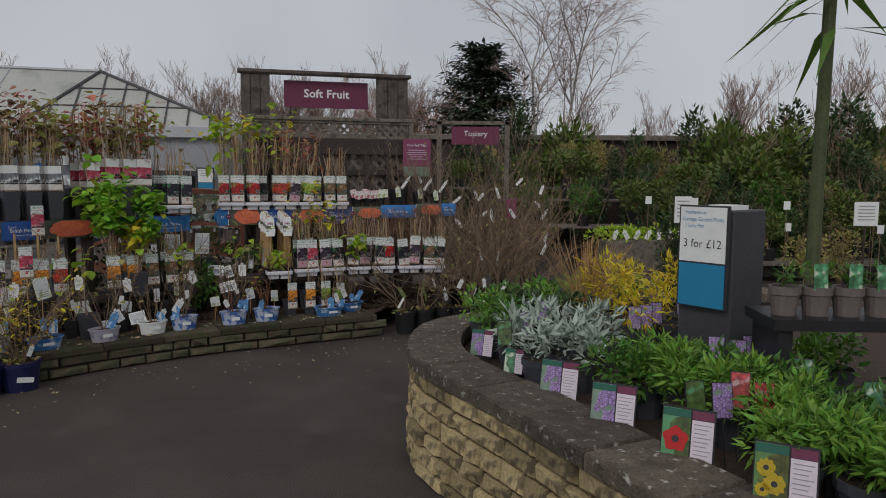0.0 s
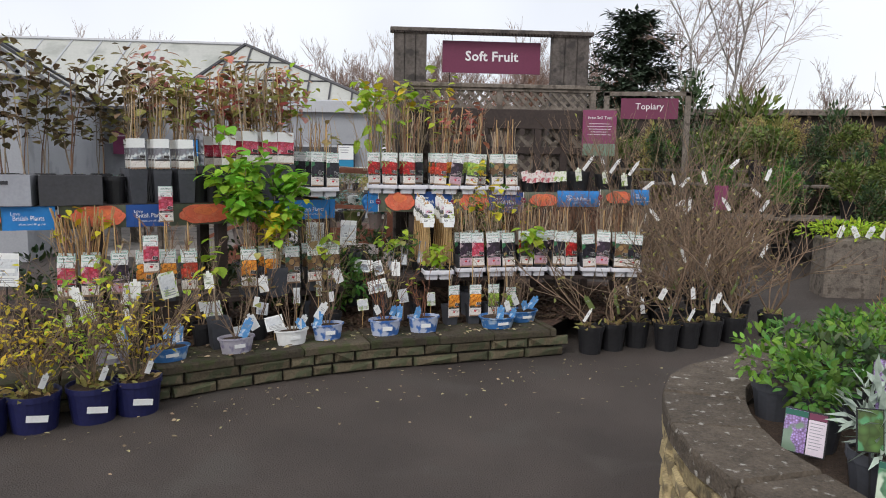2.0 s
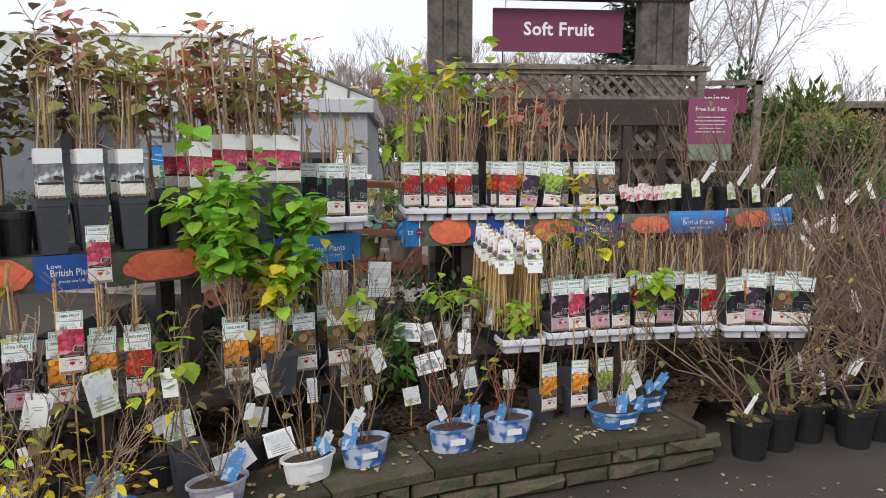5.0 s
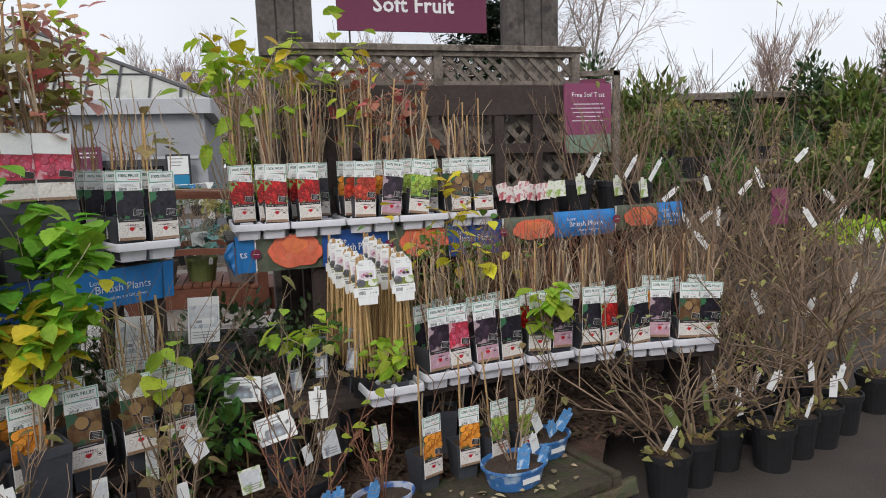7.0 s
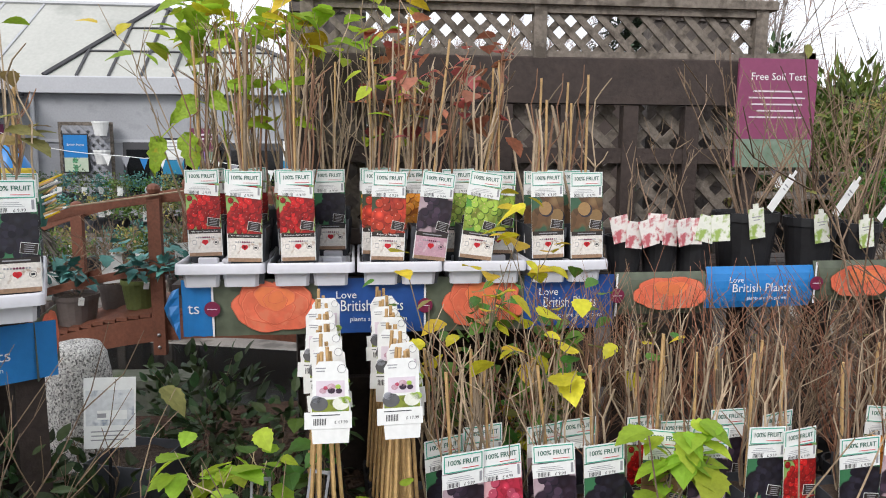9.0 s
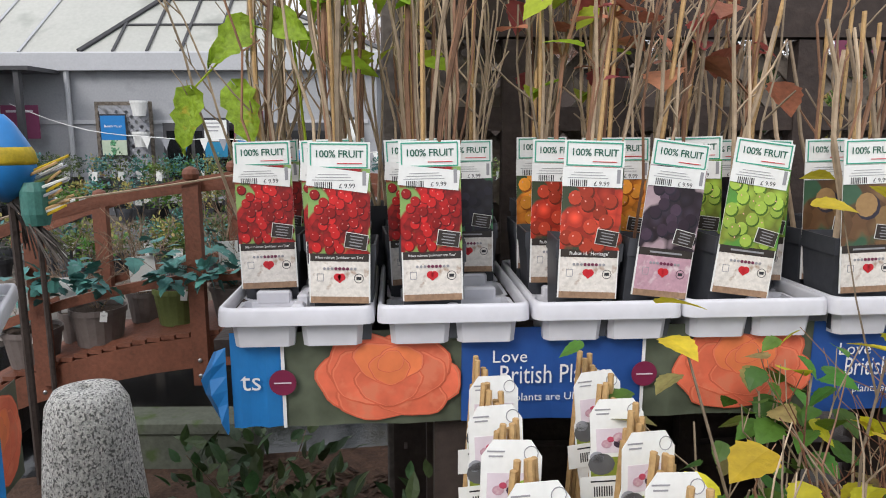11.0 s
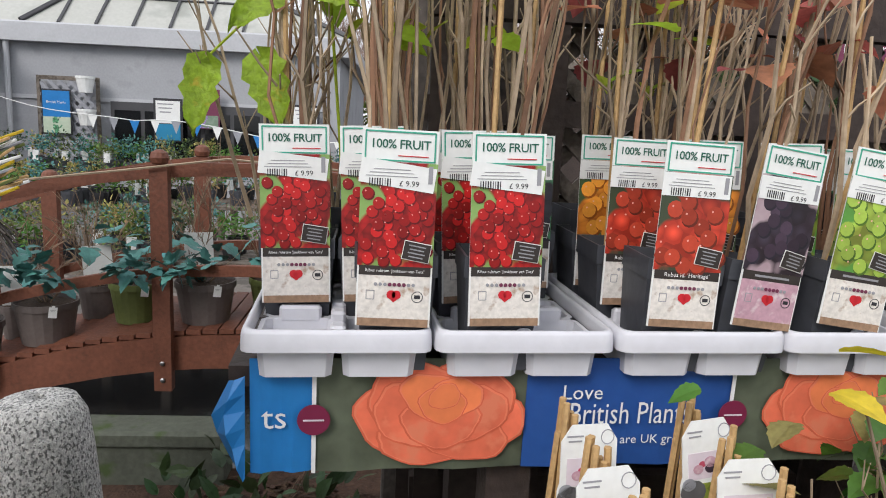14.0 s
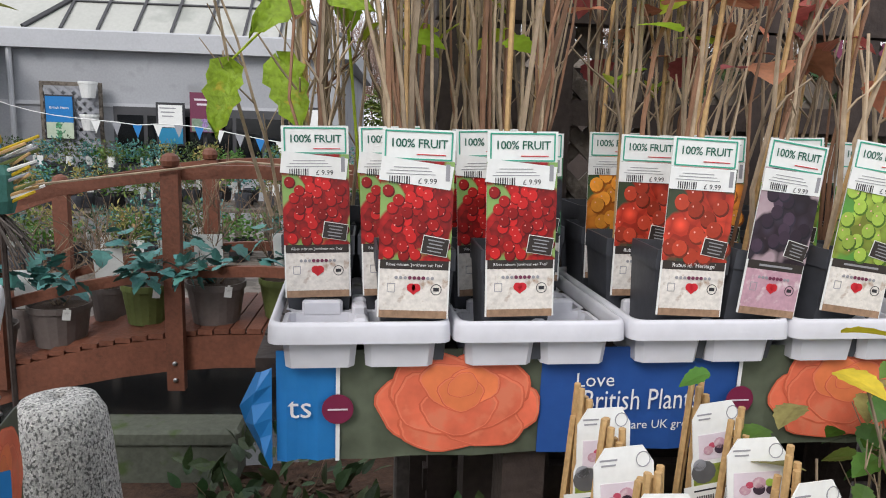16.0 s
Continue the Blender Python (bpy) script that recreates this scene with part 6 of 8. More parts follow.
# a shoot reaching out past the end of the tray
t = thing("raspberry_shoot", "single raspberry shoot with large lime green leaves", "plant", m=pose(-2.165, 7.1, 1.262))
b = Build()
b.tube([(0.03, 0.1, 0), (0.0, 0.08, 0.4), (-0.06, 0.04, 0.42), (-0.17, 0.0, 0.3)], 0.003, 0.002, 5)
part("stem", b, M_LEAF_LIME, t)
def crinkled_leaf(b, p, way, length, width, seed):
    """A drooping leaf with toothed lobes and puckered blade, facing the path."""
    g = random.Random(seed)
    way = Vector(way).normalized()
    side = way.cross(Vector((0.15, -1, 0.2))).normalized()
    out = side.cross(way)
    rows, cols = 9, 7
    vs = []
    for i in range(rows + 1):
        a = i / rows
        half = width * (0.03 + 1.6 * a ** 0.5 * (1 - a) ** 0.8) * (1 + 0.2 * (i % 2)) * g.uniform(0.85, 1.12)
        for k in range(cols):
            c = 2 * k / (cols - 1) - 1
            pucker = 0.006 * math.sin(i * 2.1 + k * 1.7) + 0.012 * abs(c) + g.uniform(-0.002, 0.002)
            vs.append(Vector(p) + way * (a * length - 0.012 * abs(c)) + side * (c * half) + out * pucker - Vector((0, 0, 0.2 * length * a * a)))
    b.add(vs, [(cols * i + k, cols * i + k + 1, cols * i + cols + k + 1, cols * i + cols + k) for i in range(rows) for k in range(cols - 1)])


for k, (p, w, s) in enumerate((((-0.165, 0.0, 0.3), (-0.2, -0.1, -1), 0.1), ((-0.09, 0.02, 0.31), (0.45, -0.1, -1), 0.105), ((-0.06, 0.03, 0.42), (-0.5, -0.2, -0.4), 0.1), ((-0.02, 0.05, 0.43), (0.6, -0.1, -0.2), 0.09))):
    b = Build()
    crinkled_leaf(b, p, w, s, s * 0.42, 60 + k)
    part("leaf", b, M_SHOOT, t, smooth=True)

# boxes and pots on the upper left shelf
for x, w, mt, lb, hole in ((-3.97, 0.33, M_BOX_GREY, "pale grey planter box with a handle slot", True), (-3.66, 0.36, M_BOX_DARK, "charcoal planter box holding vines", False)):
    t = thing("planter_box", lb, "planter box", m=spot(TOP_LEFT, x, 0.1, 1.1))
    b = Build()
    for sx, sy, cx, cy in ((w, 0.012, 0, -0.1), (w, 0.012, 0, 0.1), (0.012, 0.188, -w / 2 + 0.006, 0), (0.012, 0.188, w / 2 - 0.006, 0)):
        b.box(cx, cy, 0.095, sx, sy, 0.19)
    b.box(0, 0, 0.01, w - 0.03, 0.18, 0.012)
    part("box", b, mt, t)
    b = Build()
    b.box(0, 0, 0.15, w - 0.03, 0.18, 0.02)
    part("compost", b, M_SOIL, t)
    if hole:
        b = Build()
        b.box(0, -0.1075, 0.145, 0.09, 0.003, 0.022)
        part("handle_slot", b, M_INK, t)
for x in (-3.46, -3.05, -2.98):
    t = thing("black_pot", "plain black plastic pot on the upper shelf", "plant pot", "black pots", m=spot(TOP_LEFT, x, 0.12, 1.1))
    round_pot(t, 0.07, 0.18, M_POT_BLACK)
for x, z, mt in ((-3.24, 0.98, FRUIT["pink"]), (-3.18, 0.68, FRUIT["pink"])):
    t = thing("raspberry_ticket", "tall cream and pink printed raspberry label", "plant label", m=spot(MID_LEFT if z < 0.9 else TOP_LEFT, x, -0.06, z))
    fruit_label(t, "pink", 0.09, 0.24)
    b = Build()
    b.tube([(0, 0.01, -z + 0.2), (0, 0.008, 0.2)], 0.004, 0.004, 6)
    part("stake", b, M_CANE_PALE, t)
# loose dark foliage and large tags under the shelves
for x, d, mt in ((-2.45, 0.55, M_LEAF_DARK), (-2.2, 0.6, M_LEAF_DARK), (-2.8, 0.6, M_LEAF_DARK), (-3.3, 0.6, M_LEAF_DARK), (-3.7, 0.55, M_LEAF_DARK), (-1.95, 0.7, M_LEAF_DARK), (-2.05, 0.45, M_LEAF_DARK), (-2.3, 0.85, M_LEAF_DARK), (-2.15, 0.2, M_LEAF_GREEN), (-1.75, 0.95, M_LEAF_DARK), (-1.6, 0.6, M_LEAF_DARK)):
    t = thing("evergreen_shrub", "low dark evergreen shrub under the shelf", "shrub", "evergreen shrubs", m=spot(MID_LEFT, x, d, 0.19))
    part("foliage", leaf_cloud(int(-x * 60), (0, 0, 0.3), (0.3, 0.3, 0.3), 420, 0.055), mt, t)
    b, _ = twig_mesh(int(-x * 61), 7, 0.3, 0.5, 0.7)
    part("branchwork", b, M_TWIG, t)
for x, y, z in ((-2.3, 6.74, 0.82), (-3.8, 4.86, 0.74), (-2.42, 6.3, 0.84)):
    t = thing("plant_card", "large pale printed plant card on a stake", "plant label", m=pose(x, y, z, 0, 3, 25))
    b = Build()
    b.box(0, 0, 0, 0.13, 0.002, 0.2)
    c = part("card", b, M_WHITE, t)
    b = Build()
    b.box(0.0, -0.0016, 0.015, 0.12, 0.0008, 0.1)
    part("picture", b, M_PALE_PRINT, t)
    b = Build()
    b.box(0.0, -0.0016, 0.082, 0.085, 0.0012, 0.022)
    part("hanging_flap", b, M_WHITE, t)
    b = Build()
    b.box(0.006, -0.0026, -0.005, 0.075, 0.0008, 0.026)
    part("price_ticket", b, M_WHITE, t)
    b = Build()
    for k in range(3):
        b.box(-0.006 * (k % 2), -0.0016, -0.052 - 0.012 * k, 0.095 - 0.014 * (k % 2), 0.0008, 0.003)
    b.box(-0.02, -0.0032, -0.006, 0.022, 0.0006, 0.012)
    part("writing_line", b, M_INK_GREY, t)
    b = Build()
    b.tube([(0, 0.005, -z + 0.19), (0, 0.005, 0.05)], 0.005, 0.005, 6)
    part("stake", b, M_POT_BLACK, t)

t = thing("cane_bundle", "fan of golden tan canes with yellowing leaves on the low shelf", "potted plant", m=spot(MID_LEFT, -3.5, 0.16, 0.5))
for k in range(30):
    b = Build()
    a = -0.13 + 0.26 * k / 29
    b.tube([(a * 0.6 + U(-0.02, 0.02), U(-0.05, 0.05), 0.05), (a + U(-0.02, 0.02), U(-0.05, 0.05), 0.35), (a * 1.3 + U(-0.04, 0.04), U(-0.06, 0.06), U(0.5, 0.6))], 0.0055, 0.004, 5)
    part("cane", b, M_CANE_PALE if k % 3 else M_GRASS_TAN, t)
leaves(t, [(U(-0.16, 0.16), U(-0.05, 0.05), U(0.4, 0.62)) for _ in range(12)], M_LEAF_YELLOW, 20, 0.06, spread=0.03)
square_pot(t, 0.13, 0.14, M_POT_BLACK)
for x, y, z, tip in ((-1.78, 6.54, 0.69, 2), (-1.65, 6.56, 0.71, 8), (-1.9, 6.6, 0.62, -6)):
    t = thing("empty_sleeve", "clear grey plastic plant sleeve on a thin stake", "plant label", "clear sleeves", m=pose(x, y, z, -6, tip, 12))
    b = Build()
    for q in (-1, 1):
        b.box(0.021 * q, 0, 0, 0.006, 0.003, 0.17)
    for q in (-1, 0, 1):
        b.box(0, 0, 0.08 * q, 0.048, 0.003, 0.008)
    part("rim", b, M_BOX_GREY, t)
    b = Build()
    b.box(0, 0.002, -0.045, 0.04, 0.0016, 0.075)
    part("insert", b, M_PALE_PRINT, t)
    b = Build()
    b.tube([(0, 0.006, 0.19 - z), (0, 0.006, 0.08)], 0.004, 0.004, 5)
    part("stake", b, M_POT_GREY, t)
for x, y, z, rx, tip, w, h in ((-2.08, 6.44, 0.6, -30, 4, 0.14, 0.1), (-1.95, 6.38, 0.46, -40, -14, 0.15, 0.11), (-1.98, 6.5, 0.58, -12, -16, 0.07, 0.11)):
    t = thing("care_card", "large white plant care card tilted among pots", "plant label", "care cards", m=pose(x, y, z, 0, 0, 14))
    b = Build()
    b.box(0, 0, 0, w, 0.002, h, bevel=0.0008)
    c = part("card", b, M_WHITE, t, m=pose(0, 0, 0, rx, tip, 0))
    b = Build()
    b.box(0, -0.0016, -h * 0.1, w * 0.84, 0.0008, h * 0.5)
    part("picture", b, FRUIT["pale"], c)
    for k in range(2):
        b = Build()
        b.box(-w * 0.1, -0.0016, h * (0.38 - 0.12 * k), w * 0.6, 0.0008, h * 0.04)
        part("writing_line", b, M_INK_GREY, c)
    b = Build()
    b.tube([(0, 0.02, 0.19 - z), (0, 0.008, 0)], 0.004, 0.004, 5)
    part("stake", b, M_CANE_PALE, t)
t = thing("tall_pot", "tall dark grey plastic pot below the plant card", "plant pot", m=pose(-2.3, 6.85, 0.19))
square_pot(t, 0.2, 0.47, M_POT_GREY)

# fallen leaves on the tarmac and bark chips in the bed
g = random.Random(11)
b = Build()
for i in range(240):
    s = g.uniform(0, 1)
    x = -3.6 + 5.0 * s
    _, yy, _ = on(LOW_WALL, min(x, -0.6))
    p = Vector((x, yy - abs(g.gauss(0, 0.5)) - 0.08, 0.006))
    a = g.uniform(0, 6.28)
    l = g.uniform(0.012, 0.03)
    b.leaf(p, (math.cos(a), math.sin(a), 0.12), (g.uniform(-0.5, 0.5), g.uniform(-0.5, 0.5), 1), l, l * 0.6)
for i in range(150):
    x = g.uniform(-3.4, -0.65)
    m = spot(LOW_WALL, x, abs(g.gauss(0, 0.14)) + 0.01, 0.214)
    a = g.uniform(0, 6.28)
    l = g.uniform(0.015, 0.045)
    b.leaf(m.translation, (math.cos(a), math.sin(a), 0.15), (g.uniform(-0.5, 0.5), g.uniform(-0.5, 0.5), 1), l, l * 0.55)
tagged(part("fallen_leaves", b, M_FALLEN), "pale fallen leaves scattered on tarmac and coping slabs", "leaves", kind="stuff")
b = Build()
for i in range(9000):
    x = g.uniform(-4.2, 0.0)
    y0 = on(LOW_WALL, min(x, -0.6))[1] + 0.36
    y = g.uniform(y0, 8.3 if x > -2.9 else 7.4)
    a, l, w = g.uniform(0, 6.28), g.uniform(0.015, 0.045), g.uniform(0.006, 0.014)
    m = pose(x, y, 0.196 + g.uniform(0, 0.012), g.uniform(-25, 25), g.uniform(-25, 25), math.degrees(a))
    b.add([(-l, -w, 0), (l, -w, 0.003), (l, w, 0), (-l, w, 0.003), (0, 0, 0.006)], [(0, 1, 4), (1, 2, 4), (2, 3, 4), (3, 0, 4)], m)
tagged(part("bark_mulch", b, M_BARK), "loose brown bark chips and leaf litter", "mulch", kind="stuff")

# loose pale cards lying among the pots behind the low wall
for x, d, z, tilt, w, h in ((-2.55, 0.42, 0.42, -25, 0.16, 0.13), (-2.32, 0.4, 0.4, -18, 0.1, 0.1), (-2.28, 0.28, 0.32, -35, 0.15, 0.12), (-2.12, 0.45, 0.46, -8, 0.06, 0.13), (-1.98, 0.5, 0.5, -5, 0.055, 0.15), (-2.75, 0.45, 0.6, -6, 0.13, 0.2), (-2.95, 0.5, 0.55, -10, 0.12, 0.16), (-1.78, 0.45, 0.36, -20, 0.1, 0.1), (-3.15, 0.5, 0.45, -10, 0.1, 0.14), (-1.5, 0.5, 0.4, -10, 0.09, 0.12), (-1.3, 0.52, 0.36, -14, 0.08, 0.12), (-2.45, 0.22, 0.3, -40, 0.12, 0.1)):
    t = thing("care_card", "pale printed plant care card on a short stake", "plant label", "care cards", m=spot(LOW_WALL, x, d, z, U(-15, 15)))
    b = Build()
    w, h = w * 0.8, h * 0.85
    b.box(0, 0, 0, w, 0.002, h)
    c = part("card", b, rnd.choice([M_WHITE, M_PALE_PRINT, M_CRISP_TAG]), t, m=pose(0, 0, 0, tilt, U(-14, 14), 0))
    b = Build()
    b.box(0, -0.0016, h * 0.12, w * 0.86, 0.0008, h * 0.55)
    part("picture", b, M_PALE_PRINT, c)
    b = Build()
    for k in range(3):
        b.box(0, -0.0016, -h * (0.2 + 0.09 * k), w * 0.7, 0.0008, h * 0.035)
    part("writing_line", b, M_INK_GREY, c)
    b = Build()
    b.tube([(0, 0.01, 0.19 - z), (0, 0.006, 0)], 0.004, 0.004, 5)
    part("stake", b, M_CANE_PALE, t)

# ---- garden bridge behind the display ----
BR = pose(-3.248, 8.535, 0.22, 0, 0, 13) @ Matrix.Diagonal((0.85, 0.85, 0.85, 1))
br = thing("garden_bridge", "small red-brown stained timber garden bridge with arched rails", "bridge", m=BR)


def arch(x, z0, drop=0.17):
    return z0 - drop * ((x - 0.35) / 1.1) ** 2


def arched_beam(name, y, z0, h, t, x0=-1.35, x1=1.7):
    b = Build()
    n = 14
    vs = []
    for i in range(n + 1):
        x = x0 + (x1 - x0) * i / n
        z = arch(x, z0)
        vs += [(x, y - t / 2, z - h / 2), (x, y + t / 2, z - h / 2), (x, y + t / 2, z + h / 2), (x, y - t / 2, z + h / 2)]
    fs = [(4 * i + k, 4 * i + 4 + k, 4 * i + 4 + (k + 1) % 4, 4 * i + (k + 1) % 4) for i in range(n) for k in range(4)]
    fs += [(0, 1, 2, 3), (4 * n + 3, 4 * n + 2, 4 * n + 1, 4 * n)]
    b.add(vs, [tuple(reversed(f)) for f in fs])
    return part(name, b, M_TIMBER_RED, br)


for y in (0.0, 0.7):
    arched_beam("top_rail", y, 1.25, 0.06, 0.045)
    arched_beam("lower_rail", y, 0.79, 0.05, 0.035)
    arched_beam("side_beam", y, 0.41, 0.16, 0.05)
    for x in (-0.79, 0.0, 0.95, 1.6):
        zt = arch(x, 1.27)
        b = Build()
        b.box(x, y - 0.045, (zt + 0.22) / 2 + 0.01, 0.078, 0.05, zt - 0.22)
        b.lathe([(0.02, 0), (0.036, 0.012), (0.042, 0.035), (0.034, 0.058), (0.012, 0.07)], 12, pose(x, y - 0.045, zt + 0.005))
        p = part("post", b, M_TIMBER_RED, br)
        if y == 0:
            for zz in (0.3, 0.38):
                b = Build()
                b.lathe([(0.011, 0), (0.011, 0.006), (0.006, 0.01)], 10, pose(x, y - 0.071, arch(x, zz), 90))
                part("bolt", b, M_STEEL, br)
for i in range(40):
    x = -1.3 + i * 0.075
    b = Build()
    b.box(x, 0.35, arch(x, 0.505), 0.066, 0.74, 0.022)
    part("deck_board", b, M_TIMBER_RED, br)


for x in (-1.3, 1.62):
    b = Build()
    b.box(x, 0.35, arch(x, 0.33) / 2 - 0.129, 0.16, 0.72, arch(x, 0.33) + 0.258)
    part("abutment", b, M_TIMBER_DARK, br)


def ivy_pot(m, r, h, pot_mat, leaf_mat, n=26, size=0.095, label="blue-green ivy in a taupe plastic pot", card=True):
    t = thing("potted_ivy", label, "potted plant", "ivy pots", m=m)
    round_pot(t, r, h, pot_mat)
    b, tips = twig_mesh(int(r * 9999) + n, 6, 0.12, 0.28, 1.1, 0.003, 4)
    part("branchwork", b, M_TWIG, t, m=pose(0, 0, h - 0.02))
    leaves(t, [(q[0], q[1], q[2] + h) for q in tips], leaf_mat, n, size, "ivy", 0.07)
    if card:
        hang_tag(t, pose(r * 0.6, -r * 0.85, h - 0.03, 0, 8, 25), 0.035, 0.05)
    return t


for x, y, r, pm in ((-0.95, 0.14, 0.145, M_POT_TAUPE), (-0.6, 0.15, 0.14, M_POT_TAUPE), (-0.22, 0.26, 0.125, M_POT_GREEN), (0.14, 0.15, 0.14, M_POT_TAUPE), (0.46, 0.24, 0.13, M_POT_GREEN), (0.78, 0.17, 0.13, M_POT_TAUPE)):
    ivy_pot(BR @ pose(x, y, arch(x, 0.516)), r, 0.2, pm, M_LEAF_BLUE, label="blue-green ivy in a %s plastic pot" % ("taupe" if pm is M_POT_TAUPE else "olive green"))
for x, z in ((-0.5, 0.78), (-0.06, 0.82), (0.15, 0.85), (-0.75, 0.74)):
    t = thing("ivy_trail", "trailing blue-green ivy spray caught on the bridge rail", "plant", "ivy sprays", m=BR @ pose(x, -0.1, z))
    b = leaf_cloud(int(x * 100) + 300, (0, 0, 0), (0.13, 0.08, 0.1), 22, 0.075, "ivy", 0.0)
    part("foliage", b, M_LEAF_BLUE, t)
for x, y, h in ((-0.5, 0.5, 0.5), (0.0, 0.5, 0.55), (0.4, 0.5, 0.5), (-0.9, 0.5, 0.45)):
    t = thing("potted_shrub", "bare twiggy shrub with a white card on the bridge", "potted plant", "bridge shrubs", m=BR @ pose(x, y, arch(x, 0.516)))
    round_pot(t, 0.1, 0.18, M_POT_TAUPE)
    b, tips = twig_mesh(int(x * 10) + 500, 12, h * 0.6, h * 1.15, 0.8, 0.0045, 9, wild=0.3)
    part("branchwork", b, M_TWIG, t, m=pose(0, 0, 0.16))
    b = Build()
    b.box(0, 0, 0, 0.14, 0.003, 0.2)
    part("card", b, M_WHITE, t, "white plant card", m=pose(0.05, -0.12, 0.3, 0, U(-6, 6), 10))
t = thing("bamboo_string", "thin cane tied along the bridge rail", "cane", m=BR)
b = Build()
b.tube([(-1.2, -0.08, 1.0), (-0.6, -0.09, 1.17), (-0.1, -0.09, 1.24), (0.3, -0.08, 1.3), (0.8, -0.07, 1.27)], 0.006, 0.005, 5)
part("cane", b, M_CANE, t)
b = Build()
b.box(-3.9, 9.0, 0.015, 3.4, 1.9, 0.02)
tagged(part("pond_water", b, M_WATER, m=None), "dark still pond water under the bridge", "water", kind="structure")
t = thing("timber_planter", "grey-green mossy timber sleeper at the pond edge", "planter", m=pose(-3.2, 8.24, 0.02, 0, 0, 13))
b = Build()
b.box(0, 0, 0.16, 0.64, 0.14, 0.32)
part("sleeper", b, M_SLEEPER, t)
b = Build()
b.box(0, -0.004, 0.346, 0.66, 0.16, 0.052, bevel=0.012)
part("coping_board", b, M_SLEEPER, t)
t = thing("feature_stone", "white speckled drilled feature stone among leaf litter", "stone", m=pose(-3.13, 7.69, 0.19) @ Matrix.Diagonal((0.91, 0.91, 1.17, 1)))
b = Build()
n = 26
lv = [(0.17, 0.0), (0.172, 0.08), (0.16, 0.2), (0.148, 0.32), (0.132, 0.4), (0.105, 0.437), (0.06, 0.447), (0.018, 0.446), (0.016, 0.43)]
vs = []
for r, z in lv:
    for k in range(n):
        a = 6.2832 * k / n
        dent = 1 - 0.07 * math.exp(-((a - 3.6) / 0.35) ** 2 - ((z - 0.28) / 0.07) ** 2)
        vs.append((r * math.cos(a) * dent * (1 + 0.03 * math.sin(3 * a + z * 9)), r * math.sin(a) * dent, z))
b.add(vs, [(n * i + k, n * i + (k + 1) % n, n * i + n + (k + 1) % n, n * i + n + k) for i in range(len(lv) - 1) for k in range(n)])
part("stone", b, M_SPECKLE, t, smooth=True)
# stand with a blue wrapped hanging bundle and a sheaf of coloured sticks
t = thing("broom_bundle", "dark twig broom with a blue and yellow wrap on a stand", "bundle", m=pose(-3.6, 7.94, 0.19))
b = Build()
b.lathe([(0.015, 1.06), (0.08, 1.1), (0.115, 1.17), (0.1, 1.25), (0.05, 1.33), (0.02, 1.36)], 16, None, 1.0, 0.8)
part("blue_wrap", b, M_BANNER_BLUE, t, smooth=True)
b = Build()
b.lathe([(0.112, 1.19), (0.118, 1.2), (0.109, 1.235), (0.1, 1.25)], 16, None, 1.0, 0.8)
part("yellow_band", b, M_LEAF_YELLOW, t, smooth=True)
for k in range(26):
    b = Build()
    a = U(-0.5, 2.2)
    b.tube([(U(-0.04, 0.06), 0, 1.08), (0.06 * math.cos(a) + 0.05, 0.04 * math.sin(a), 0.98), (0.15 * math.cos(a) + 0.06, 0.08 * math.sin(a), U(0.82, 0.92))], 0.004, 0.003, 4)
    part("twig", b, M_TIMBER_POST, t)
b = Build()
b.tube([(0, 0.02, 0), (0, 0.02, 1.1)], 0.014, 0.014, 6)
part("stand", b, M_TIMBER_DARK, t)
t = thing("stick_sheaf", "sheaf of coloured plant sticks in a green holder", "plant sticks", m=pose(-3.5, 7.96, 0.19) @ Matrix.Diagonal((0.75, 0.75, 1, 1)))
b = Build()
b.lathe([(0.05, 0.98), (0.065, 1.02), (0.065, 1.1), (0.05, 1.13)], 14)
part("holder", b, M_LEAF_BLUE, t)
b = Build()
b.tube([(0, 0, 0), (0, 0, 1.0)], 0.012, 0.012, 6)
part("stake", b, M_TIMBER_DARK, t)
for k in range(16):
    b = Build()
    z = 1.0 + 0.011 * k
    b.tube([(0.0, U(-0.03, 0.03), z), (0.17 + U(-0.02, 0.02), U(-0.03, 0.03), z + 0.05 + U(-0.01, 0.01))], 0.006, 0.005, 5)
    part("stick", b, rnd.choice([M_WHITE, M_CANE_PALE, M_LEAF_YELLOW, M_POT_GREEN, M_BOX_GREY]), t)

b = Build()
b.add([(-14, 9.95, 0.004), (-1.6, 9.95, 0.004), (-1.6, 15.0, 0.004), (-14, 15.0, 0.004)], [(0, 1, 2, 3)])
tagged(part("pavement", b, M_GRAVEL), "pale worn paving between the plant benches", "pavement", kind="structure")

# ---- benches of young plants beyond the bridge ----


def bench(m, length, depth, z, label="low timber display bench for pots", mt=None):
    t = thing("plant_bench", label, "bench", "plant benches", m=m)
    for k in range(5):
        b = Build()
        b.box(0, -depth / 2 + depth * (k + 0.5) / 5, z - 0.02, length, depth / 5 - 0.015, 0.03)
        part("slat", b, mt or M_TIMBER_GREY, t)
    for x in (-length / 2 + 0.1, length / 2 - 0.1):
        for y in (-depth / 2 + 0.06, depth / 2 - 0.06):
            b = Build()
            b.box(x, y, (z - 0.035) / 2, 0.06, 0.06, z - 0.035)
            part("leg", b, mt or M_TIMBER_GREY, t)
    return t


